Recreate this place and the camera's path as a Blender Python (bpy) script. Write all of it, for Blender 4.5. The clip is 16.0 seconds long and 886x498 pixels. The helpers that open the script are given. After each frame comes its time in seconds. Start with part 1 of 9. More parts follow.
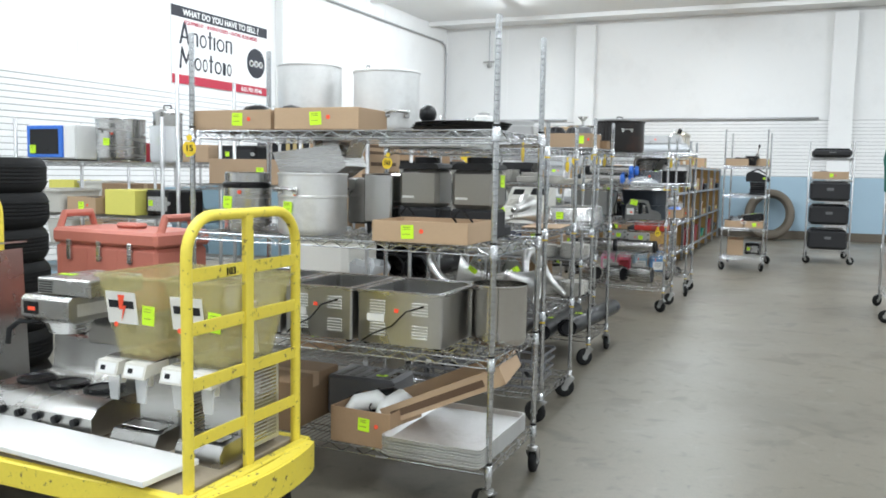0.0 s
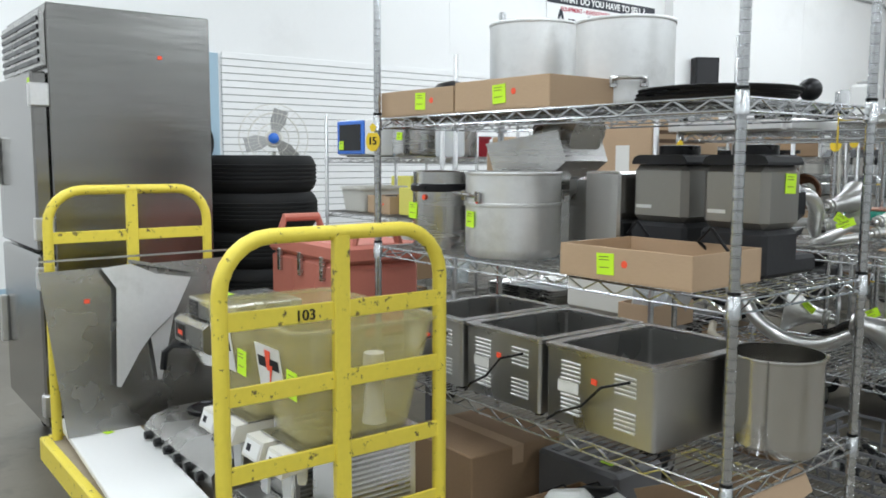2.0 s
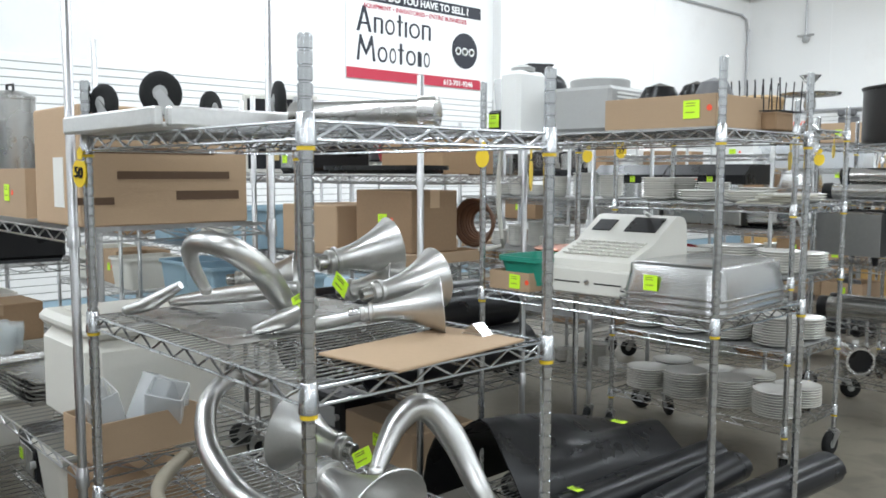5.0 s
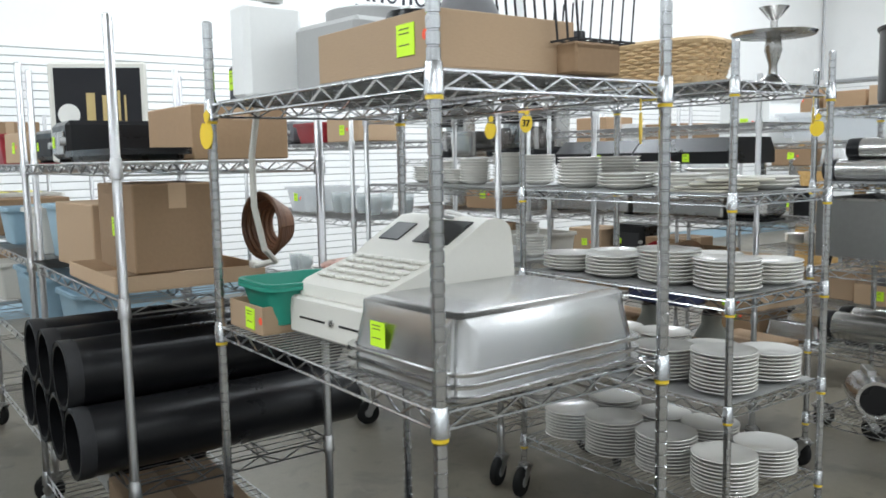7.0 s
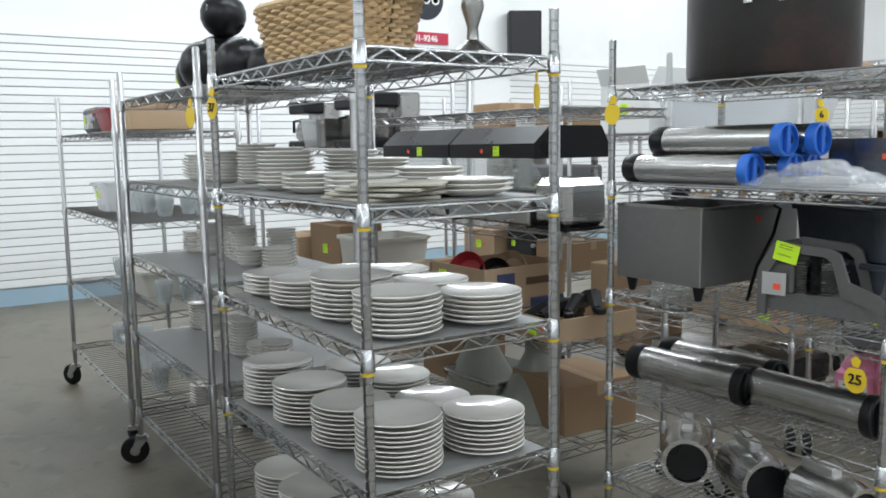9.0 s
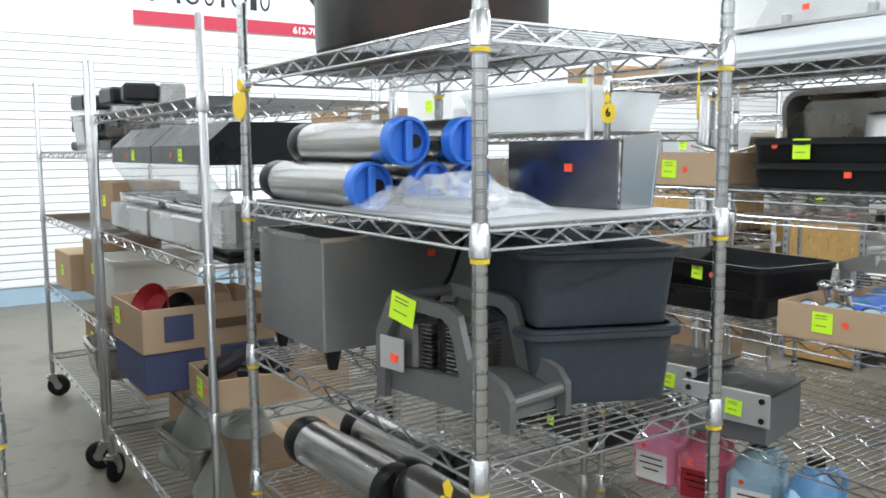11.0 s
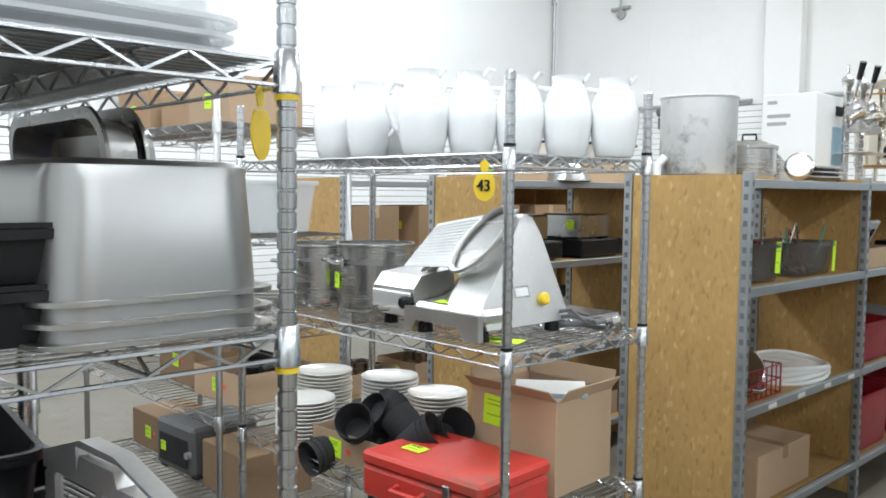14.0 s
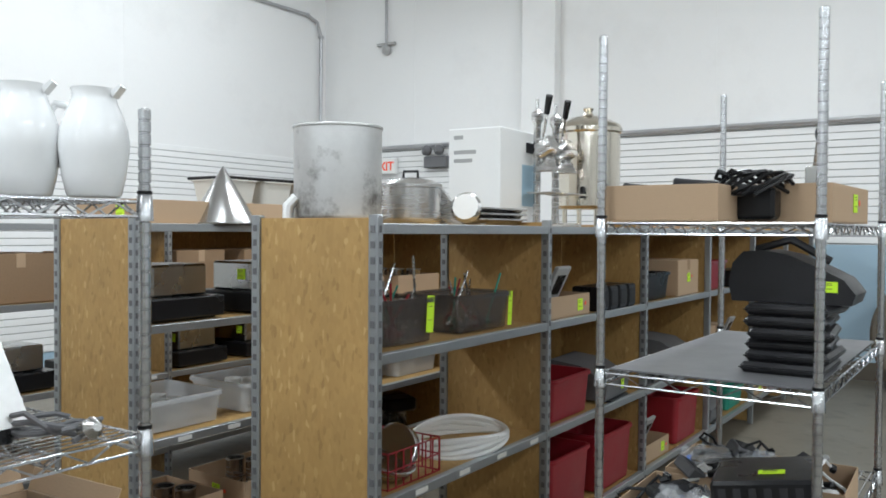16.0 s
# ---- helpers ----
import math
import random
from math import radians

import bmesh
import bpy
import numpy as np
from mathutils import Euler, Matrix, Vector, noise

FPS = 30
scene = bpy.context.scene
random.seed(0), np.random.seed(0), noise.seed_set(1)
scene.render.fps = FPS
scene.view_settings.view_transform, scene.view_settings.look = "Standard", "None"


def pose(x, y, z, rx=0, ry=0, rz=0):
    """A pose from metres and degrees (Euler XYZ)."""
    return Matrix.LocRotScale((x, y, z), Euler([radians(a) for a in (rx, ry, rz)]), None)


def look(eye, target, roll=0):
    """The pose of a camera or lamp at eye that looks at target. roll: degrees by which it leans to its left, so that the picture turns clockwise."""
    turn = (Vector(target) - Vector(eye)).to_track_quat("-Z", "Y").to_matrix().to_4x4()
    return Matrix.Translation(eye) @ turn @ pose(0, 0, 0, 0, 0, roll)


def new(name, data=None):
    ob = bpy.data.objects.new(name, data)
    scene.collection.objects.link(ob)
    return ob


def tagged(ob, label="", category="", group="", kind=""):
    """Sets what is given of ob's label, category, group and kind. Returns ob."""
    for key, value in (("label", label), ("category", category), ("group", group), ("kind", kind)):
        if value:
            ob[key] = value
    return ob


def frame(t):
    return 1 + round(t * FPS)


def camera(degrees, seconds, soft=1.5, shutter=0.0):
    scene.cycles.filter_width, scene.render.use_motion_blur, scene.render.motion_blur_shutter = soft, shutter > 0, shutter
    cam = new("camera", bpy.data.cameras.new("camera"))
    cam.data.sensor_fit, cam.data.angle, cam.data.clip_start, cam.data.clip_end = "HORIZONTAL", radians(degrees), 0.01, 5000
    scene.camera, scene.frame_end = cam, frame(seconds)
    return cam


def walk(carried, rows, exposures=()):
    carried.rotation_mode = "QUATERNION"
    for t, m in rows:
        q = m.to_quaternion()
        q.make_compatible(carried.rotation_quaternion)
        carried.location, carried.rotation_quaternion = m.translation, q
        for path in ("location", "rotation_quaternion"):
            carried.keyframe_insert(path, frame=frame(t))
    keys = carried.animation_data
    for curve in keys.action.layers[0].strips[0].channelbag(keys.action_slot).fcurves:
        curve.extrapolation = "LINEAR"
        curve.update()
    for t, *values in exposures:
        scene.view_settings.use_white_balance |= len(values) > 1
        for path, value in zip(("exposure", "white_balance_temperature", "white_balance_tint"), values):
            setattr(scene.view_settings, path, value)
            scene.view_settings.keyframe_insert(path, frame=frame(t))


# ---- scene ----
cam = camera(56.0, 16.0, soft=1.75)
PATH = [
    (0, (0.835, 1.59, 1.373), (0.043, 3.417, 1.187), 1.0),
    (0.5, (0.853, 1.961, 1.38), (-0.176, 3.667, 1.198), 1.1),
    (1, (0.841, 2.292, 1.375), (-0.411, 3.837, 1.163), 1.0),
    (1.5, (0.769, 2.591, 1.388), (-0.671, 3.962, 1.171), 1.1),
    (2, (0.804, 2.955, 1.395), (-0.772, 4.167, 1.179), 0.2),
    (2.5, (0.809, 3.294, 1.374), (-0.784, 4.485, 1.164), 0.2),
    (3, (0.778, 3.665, 1.398), (-0.757, 4.93, 1.183), 0.1),
    (3.5, (0.782, 4.057, 1.411), (-0.737, 5.34, 1.198), 0.3),
    (4, (0.731, 4.402, 1.402), (-0.762, 5.717, 1.189), -0.2),
    (4.5, (0.695, 4.762, 1.408), (-0.761, 6.118, 1.206), -0.7),
    (5, (0.705, 5.164, 1.416), (-0.756, 6.517, 1.236), 0.2),
    (5.2, (0.688, 5.315, 1.408), (-0.773, 6.669, 1.23), 0.3),
    (7.3, (0.565, 6.849, 1.411), (-1.058, 7.994, 1.177), -0.8),
    (7.5, (0.602, 6.999, 1.415), (-1.034, 8.124, 1.171), -0.6),
    (8, (0.651, 7.336, 1.413), (-1.021, 8.405, 1.158), -0.9),
    (8.5, (0.642, 7.674, 1.414), (-1.017, 8.762, 1.168), -1.2),
    (8.7, (0.649, 7.807, 1.412), (-1.006, 8.902, 1.166), -1.1),
    (10.8, (0.62, 9.167, 1.395), (-1.025, 10.28, 1.163), -0.0),
    (11, (0.586, 9.301, 1.394), (-1.061, 10.411, 1.159), -0.3),
    (11.5, (0.548, 9.628, 1.413), (-1.075, 10.774, 1.19), -1.0),
    (12, (0.584, 9.984, 1.4), (-1.047, 11.125, 1.211), -0.8),
    (12.5, (0.543, 10.31, 1.396), (-1.094, 11.443, 1.206), -0.8),
    (13, (0.499, 10.638, 1.419), (-1.115, 11.808, 1.248), -0.6),
    (13.5, (0.524, 10.988, 1.446), (-1.049, 12.21, 1.272), 0.1),
    (14, (0.526, 11.293, 1.462), (-0.922, 12.666, 1.323), 0.6),
    (14.5, (0.547, 11.563, 1.482), (-0.767, 13.069, 1.408), 0.8),
    (15, (0.625, 11.813, 1.491), (-0.617, 13.38, 1.447), 1.0),
    (15.5, (0.662, 12.03, 1.484), (-0.531, 13.635, 1.429), 0.5),
    (16, (0.677, 12.235, 1.497), (-0.443, 13.891, 1.453), 0.4),
]
walk(cam, [(t, look(eye, target, roll)) for t, eye, target, roll in PATH],
     exposures=((0.0, 0.07), (1.0, 0.0), (2.0, -0.27), (3.2, -0.17), (4.0, 0.08), (5.0, 0.05), (7.5, 0.06), (8.7, -0.14), (11.0, 0.38), (13.5, 0.34), (14.5, -0.1), (16.0, -0.24)))

# ---------------------------------------------------------------- light
world = bpy.data.worlds.new("world")
scene.world = world
world.use_nodes = True
wn = world.node_tree
wn.nodes["Background"].inputs[1].default_value = 0.01


def strip_lamp(x, y, sx, sy, watts, tilt):
    d = bpy.data.lights.new("strip_lamp", "AREA")
    d.shape, d.size, d.size_y, d.energy = "RECTANGLE", sx, sy, watts
    d.color = (0.9, 0.985, 1.06)
    o = new("strip_lamp", d)
    o.matrix_basis = pose(x, y, 4.8, 0, tilt, 0)


# unseen ceiling strips, assumed: area lamps in pairs, tilted to light shelf faces
for lx in (-5.2, -0.9, 4.0, 9.0):
    # south row and east column added to brighten south-facing goods
    for ly in (-5.0, 3.0, 11.0, 17.4):
        for tilt in (-38, 38):
            strip_lamp(lx + 0.004 * tilt, ly, 0.2, 5.4 if ly < 17 else 3.6, 112 if ly < 17 else 92, tilt)


# ---------------------------------------------------------------- materials
def mat(name, base, rough=0.5, metal=0.0, vary=0.12, scale=6.0, fine=60.0, bump=0.1, stain=None, stain_amt=0.0,
        stretch=(1, 1, 1), coat=0.0, trans=0.0, alpha=1.0, rvary=0.12, piece=0.0, emit=0.0):
    m = bpy.data.materials.new(name)
    m.use_nodes = True
    nt = m.node_tree
    b = nt.nodes["Principled BSDF"]
    tc = nt.nodes.new("ShaderNodeTexCoord")
    mp = nt.nodes.new("ShaderNodeMapping")
    mp.inputs["Scale"].default_value = stretch
    nt.links.new(tc.outputs["Object"], mp.inputs[0])
    n1 = nt.nodes.new("ShaderNodeTexNoise")
    n1.inputs["Scale"].default_value, n1.inputs["Detail"].default_value = scale, 5
    n2 = nt.nodes.new("ShaderNodeTexNoise")
    n2.inputs["Scale"].default_value, n2.inputs["Detail"].default_value = fine, 3
    nt.links.new(mp.outputs[0], n1.inputs["Vector"])
    nt.links.new(mp.outputs[0], n2.inputs["Vector"])
    mix = nt.nodes.new("ShaderNodeMixRGB")
    lo = tuple(max(0, c * (1 - vary)) for c in base)
    hi = tuple(min(1, c * (1 + vary)) for c in base)
    mix.inputs[1].default_value, mix.inputs[2].default_value = (*lo, 1), (*hi, 1)
    av = nt.nodes.new("ShaderNodeMath")
    av.operation = "MULTIPLY_ADD"
    nt.links.new(n2.outputs[0], av.inputs[0])
    av.inputs[1].default_value = 0.5
    half = nt.nodes.new("ShaderNodeMath")
    half.operation = "MULTIPLY"
    half.inputs[1].default_value = 0.5
    nt.links.new(n1.outputs[0], half.inputs[0])
    nt.links.new(half.outputs[0], av.inputs[2])
    nt.links.new(av.outputs[0], mix.inputs[0])
    col = mix.outputs[0]
    if stain:
        n3 = nt.nodes.new("ShaderNodeTexNoise")
        n3.inputs["Scale"].default_value, n3.inputs["Detail"].default_value = scale * 0.6, 8
        n3.inputs["Roughness"].default_value = 0.7
        nt.links.new(tc.outputs["Object"], n3.inputs["Vector"])
        rp = nt.nodes.new("ShaderNodeValToRGB")
        rp.color_ramp.elements[0].position, rp.color_ramp.elements[1].position = 0.52, 0.68
        rp.color_ramp.elements[1].color = (stain_amt, stain_amt, stain_amt, 1)
        nt.links.new(n3.outputs[0], rp.inputs[0])
        mx = nt.nodes.new("ShaderNodeMixRGB")
        nt.links.new(rp.outputs[0], mx.inputs[0])
        nt.links.new(col, mx.inputs[1])
        mx.inputs[2].default_value = (*stain, 1)
        col = mx.outputs[0]
    if piece:
        oi = nt.nodes.new("ShaderNodeObjectInfo")
        hs = nt.nodes.new("ShaderNodeHueSaturation")
        mr = nt.nodes.new("ShaderNodeMapRange")
        mr.inputs[3].default_value, mr.inputs[4].default_value = 1 - piece, 1 + piece
        nt.links.new(oi.outputs["Random"], mr.inputs[0])
        nt.links.new(mr.outputs[0], hs.inputs["Value"])
        nt.links.new(col, hs.inputs["Color"])
        col = hs.outputs[0]
    nt.links.new(col, b.inputs["Base Color"])
    rr = nt.nodes.new("ShaderNodeMapRange")
    rr.inputs[3].default_value, rr.inputs[4].default_value = max(0.02, rough - rvary), min(1, rough + rvary)
    nt.links.new(n1.outputs[0], rr.inputs[0])
    nt.links.new(rr.outputs[0], b.inputs["Roughness"])
    b.inputs["Metallic"].default_value = metal
    if max(base) < 0.06:
        b.inputs["Specular IOR Level"].default_value = 0.28
    b.inputs["Coat Weight"].default_value = coat
    b.inputs["Transmission Weight"].default_value = trans
    if bump:
        bp = nt.nodes.new("ShaderNodeBump")
        bp.inputs["Strength"].default_value, bp.inputs["Distance"].default_value = bump, 0.004
        nt.links.new(n2.outputs[0], bp.inputs["Height"])
        nt.links.new(bp.outputs[0], b.inputs["Normal"])
    if alpha < 1:
        b.inputs["Alpha"].default_value = alpha
    if emit:
        b.inputs["Emission Color"].default_value, b.inputs["Emission Strength"].default_value = (*base, 1), emit
    return m


CHROME = mat("chrome_wire", (0.53, 0.54, 0.55), 0.25, 1.0, 0.05, 9, 90, 0.0)
CHROME_DULL = mat("dull_chrome_wire", (0.46, 0.46, 0.46), 0.32, 1.0, 0.08, 9, 90, 0.0)
HORN = mat("polished_cast_aluminium", (0.58, 0.575, 0.56), 0.33, 0.97, 0.12, 14, 70, 0.06, rvary=0.08)
FRIDGE = mat("smudged_fridge_steel", (0.31, 0.305, 0.295), 0.22, 1.0, 0.06, 1.3, 5, 0.5, stretch=(0.5, 0.35, 2.2), rvary=0.1)
TANKM = mat("dull_grey_tank_steel", (0.3, 0.3, 0.295), 0.42, 0.75, 0.14, 5, 50, 0.04)
STEEL = mat("brushed_steel", (0.55, 0.545, 0.535), 0.26, 1.0, 0.03, 4, 30, 0.003, stretch=(1, 1, 14))
STEELH = mat("brushed_steel_level", (0.55, 0.545, 0.53), 0.24, 1.0, 0.05, 2.2, 24, 0.012, stretch=(1, 1, 3), rvary=0.08)
STEELD = mat("smudged_dark_steel", (0.43, 0.425, 0.41), 0.27, 1.0, 0.1, 5, 40, 0.015)
STEELW = mat("warm_mirror_steel", (0.56, 0.545, 0.515), 0.18, 1.0, 0.08, 5, 60, 0.02)
ALU = mat("worn_aluminium", (0.78, 0.78, 0.77), 0.42, 0.82, 0.1, 7, 50, 0.06, stain=(0.5, 0.49, 0.46), stain_amt=0.45)
BURNT = mat("scorched_aluminium", (0.6, 0.6, 0.59), 0.45, 1.0, 0.12, 9, 50, 0.09, stain=(0.07, 0.06, 0.05), stain_amt=0.75)
ALUC = mat("cast_aluminium", (0.7, 0.695, 0.68), 0.38, 0.88, 0.16, 12, 80, 0.14)
CARD = mat("cardboard", (0.45, 0.315, 0.2), 0.85, 0, 0.1, 5, 90, 0.12, stretch=(1, 1, 3), piece=0.14)
CARDD = mat("old_cardboard", (0.31, 0.2, 0.115), 0.85, 0, 0.16, 5, 90, 0.12, piece=0.14)
BLACK = mat("black_plastic", (0.009, 0.009, 0.01), 0.3, 0, 0.25, 8, 120, 0.06)
BLACKM = mat("matte_black_plastic", (0.03, 0.03, 0.032), 0.65, 0, 0.25, 8, 100, 0.1)
PANB = mat("deep_black_plastic", (0.011, 0.011, 0.012), 0.42, 0, 0.25, 8, 100, 0.06)
TUBM = mat("dusty_dark_tub_plastic", (0.037, 0.045, 0.056), 0.42, 0, 0.3, 6, 70, 0.08, stain=(0.06, 0.07, 0.085), stain_amt=0.6)
RUBBER = mat("tyre_rubber", (0.011, 0.011, 0.011), 0.75, 0, 0.25, 8, 80, 0.2)
GREY = mat("grey_plastic", (0.36, 0.36, 0.35), 0.5, 0, 0.08, 8, 90, 0.05)
GREYD = mat("dark_grey_plastic", (0.13, 0.13, 0.135), 0.5, 0, 0.15, 8, 90, 0.06)
IVORY = mat("ivory_plastic", (0.68, 0.66, 0.6), 0.45, 0, 0.05, 8, 90, 0.04)
WHITE = mat("white_plastic", (0.78, 0.78, 0.76), 0.4, 0, 0.04, 8, 90, 0.03)
CHINA = mat("glazed_china", (0.8, 0.78, 0.73), 0.16, 0, 0.05, 9, 60, 0.02, coat=0.3, piece=0.06)
PITCH = mat("white_glazed_pitcher", (0.86, 0.87, 0.87), 0.2, 0, 0.03, 8, 60, 0.02, coat=0.3)
CLEAR = mat("cloudy_clear_plastic", (0.8, 0.82, 0.83), 0.2, 0, 0.05, 6, 60, 0.05, alpha=0.4)
FILM = mat("plastic_bag_film", (0.72, 0.74, 0.76), 0.12, 0, 0.05, 20, 60, 0.6, alpha=0.3)
AMBER = mat("yellowed_clear_plastic", (0.58, 0.52, 0.24), 0.16, 0, 0.1, 5, 60, 0.05, alpha=0.3)
SMOKE = mat("smoked_clear_plastic", (0.1, 0.085, 0.075), 0.15, 0, 0.1, 6, 60, 0.04, alpha=0.5)
GLASS = mat("drinking_glass", (0.75, 0.8, 0.8), 0.06, 0, 0.04, 6, 60, 0.0, alpha=0.3)
YELLOW = mat("chipped_yellow_paint", (0.8, 0.65, 0.075), 0.42, 0, 0.1, 46, 80, 0.1, stain=(0.09, 0.06, 0.035), stain_amt=0.9)
for chip in YELLOW.node_tree.nodes:
    if chip.bl_idname == "ShaderNodeValToRGB":
        chip.color_ramp.elements[0].position, chip.color_ramp.elements[1].position = 0.6, 0.63
TAGY = mat("yellow_number_tag", (0.82, 0.57, 0.03), 0.45, 0, 0.05, 8, 90, 0.03)
NEON = mat("neon_price_sticker", (0.62, 0.95, 0.03), 0.6, 0, 0.04, 9, 90, 0.03)
DOT = mat("orange_lot_dot", (0.95, 0.1, 0.04), 0.6, 0, 0.04, 9, 90, 0.03)
SALMON = mat("salmon_carrier_plastic", (0.5, 0.16, 0.115), 0.55, 0, 0.08, 6, 80, 0.07)
RED = mat("worn_red_paint", (0.55, 0.04, 0.028), 0.5, 0, 0.14, 9, 60, 0.08, stain=(0.2, 0.08, 0.05), stain_amt=0.95)
GRIND = mat("taupe_grinder_steel", (0.3, 0.285, 0.26), 0.36, 0.75, 0.06, 5, 60, 0.01)
REDP = mat("red_plastic", (0.3, 0.014, 0.024), 0.4, 0, 0.1, 7, 60, 0.05)
PINK = mat("pink_liquid_jug", (0.82, 0.3, 0.46), 0.3, 0, 0.08, 7, 60, 0.03)
PINKR = mat("rose_liquid_jug", (0.62, 0.13, 0.19), 0.3, 0, 0.08, 7, 60, 0.03)
BLUEJ = mat("deep_blue_liquid_jug", (0.12, 0.27, 0.5), 0.3, 0, 0.08, 7, 60, 0.03)
BLUE = mat("bright_blue_plastic", (0.03, 0.16, 0.62), 0.35, 0, 0.1, 7, 60, 0.03)
BLUEP = mat("pale_blue_plastic", (0.31, 0.45, 0.54), 0.5, 0, 0.1, 7, 60, 0.05)
BLUEW = mat("pale_blue_wall_paint", (0.34, 0.47, 0.56), 0.6, 0, 0.06, 2, 60, 0.05)
GREEN = mat("teal_plastic", (0.02, 0.27, 0.19), 0.4, 0, 0.1, 7, 60, 0.04)
GREENC = mat("dark_green_cloth", (0.012, 0.1, 0.07), 0.9, 0, 0.2, 20, 200, 0.3)
WICKER = mat("wicker_cane", (0.56, 0.39, 0.21), 0.6, 0, 0.25, 30, 120, 0.2, piece=0.2)
COPPER = mat("copper_ware", (0.5, 0.2, 0.12), 0.3, 1.0, 0.15, 20, 80, 0.2)
PAPER = mat("printed_paper", (0.75, 0.74, 0.7), 0.75, 0, 0.06, 12, 100, 0.03)
PAPERY = mat("yellow_carton", (0.78, 0.72, 0.16), 0.7, 0, 0.06, 12, 100, 0.03)
INK = mat("black_ink", (0.015, 0.015, 0.018), 0.7, 0, 0.1, 9, 60, 0.0)
GOLD = mat("gold_print_ink", (0.5, 0.38, 0.16), 0.55, 0, 0.1, 9, 60, 0.0)
HOSEB = mat("dusty_brown_hose", (0.12, 0.1, 0.075), 0.7, 0, 0.25, 9, 70, 0.2)
WICKD = mat("dark_cane", (0.16, 0.075, 0.04), 0.5, 0, 0.25, 30, 120, 0.2, piece=0.2)
FILMED = mat("dark_filmed_steel", (0.17, 0.175, 0.195), 0.22, 0.9, 0.2, 6, 60, 0.02, stain=(0.3, 0.3, 0.3), stain_amt=0.5)
CARTB = mat("dark_blue_print_board", (0.05, 0.06, 0.13), 0.75, 0, 0.12, 9, 90, 0.04)
INKG = mat("faded_grey_ink", (0.09, 0.11, 0.05), 0.7, 0, 0.1, 9, 60, 0.0)
INKB = mat("brown_print_ink", (0.12, 0.07, 0.04), 0.8, 0, 0.1, 9, 60, 0.0)
SIGNW = mat("white_sign_board", (0.8, 0.8, 0.79), 0.5, 0, 0.02, 3, 60, 0.02)
SIGNR = mat("crimson_sign_band", (0.46, 0.02, 0.05), 0.5, 0, 0.04, 3, 60, 0.02)
SIGNK = mat("charcoal_sign_ink", (0.028, 0.03, 0.04), 0.5, 0, 0.04, 3, 60, 0.02)
WALLP = mat("white_painted_block", (0.8, 0.8, 0.79), 0.65, 0, 0.02, 1.2, 30, 0.12, stain=(0.71, 0.705, 0.69), stain_amt=0.45)
SLAT = mat("white_slat_panel", (0.8, 0.8, 0.79), 0.45, 0, 0.02, 2, 40, 0.03, piece=0.02)
GROOVE = mat("slat_groove_board", (0.3, 0.3, 0.3), 0.7, 0, 0.05, 2, 40, 0.03)
CEIL = mat("white_ceiling_deck", (0.85, 0.85, 0.84), 0.7, 0, 0.04, 2, 40, 0.06)
PIPE = mat("grey_conduit", (0.42, 0.42, 0.43), 0.4, 0.6, 0.1, 8, 60, 0.03)
GALV = mat("galvanised_angle_steel", (0.38, 0.4, 0.41), 0.45, 0.8, 0.15, 10, 80, 0.06)
IRON = mat("worn_cast_iron", (0.17, 0.17, 0.165), 0.42, 0.5, 0.25, 9, 70, 0.15)
LINER = mat("dusty_liner_plastic", (0.34, 0.34, 0.335), 0.45, 0, 0.14, 5, 60, 0.06)
STEAMP = mat("satin_steam_pan_steel", (0.38, 0.375, 0.365), 0.33, 1.0, 0.05, 3, 40, 0.0, rvary=0.05)
PANS = mat("smooth_pan_steel", (0.5, 0.498, 0.49), 0.23, 1.0, 0.04, 3, 40, 0.0, rvary=0.06)
WARMER = mat("satin_warmer_steel", (0.54, 0.535, 0.52), 0.3, 1.0, 0.07, 5, 40, 0.015)
BINDER = mat("black_vinyl", (0.022, 0.022, 0.024), 0.35, 0, 0.25, 9, 90, 0.12)
TANARM = mat("weathered_tan_arm", (0.34, 0.3, 0.23), 0.55, 0.2, 0.15, 12, 70, 0.12)
CLOTH = mat("crumpled_cloth", (0.55, 0.52, 0.44), 0.9, 0, 0.1, 14, 120, 0.5)
BRONZE = mat("urn_polished_steel", (0.72, 0.67, 0.58), 0.13, 1.0, 0.08, 5, 60, 0.02)


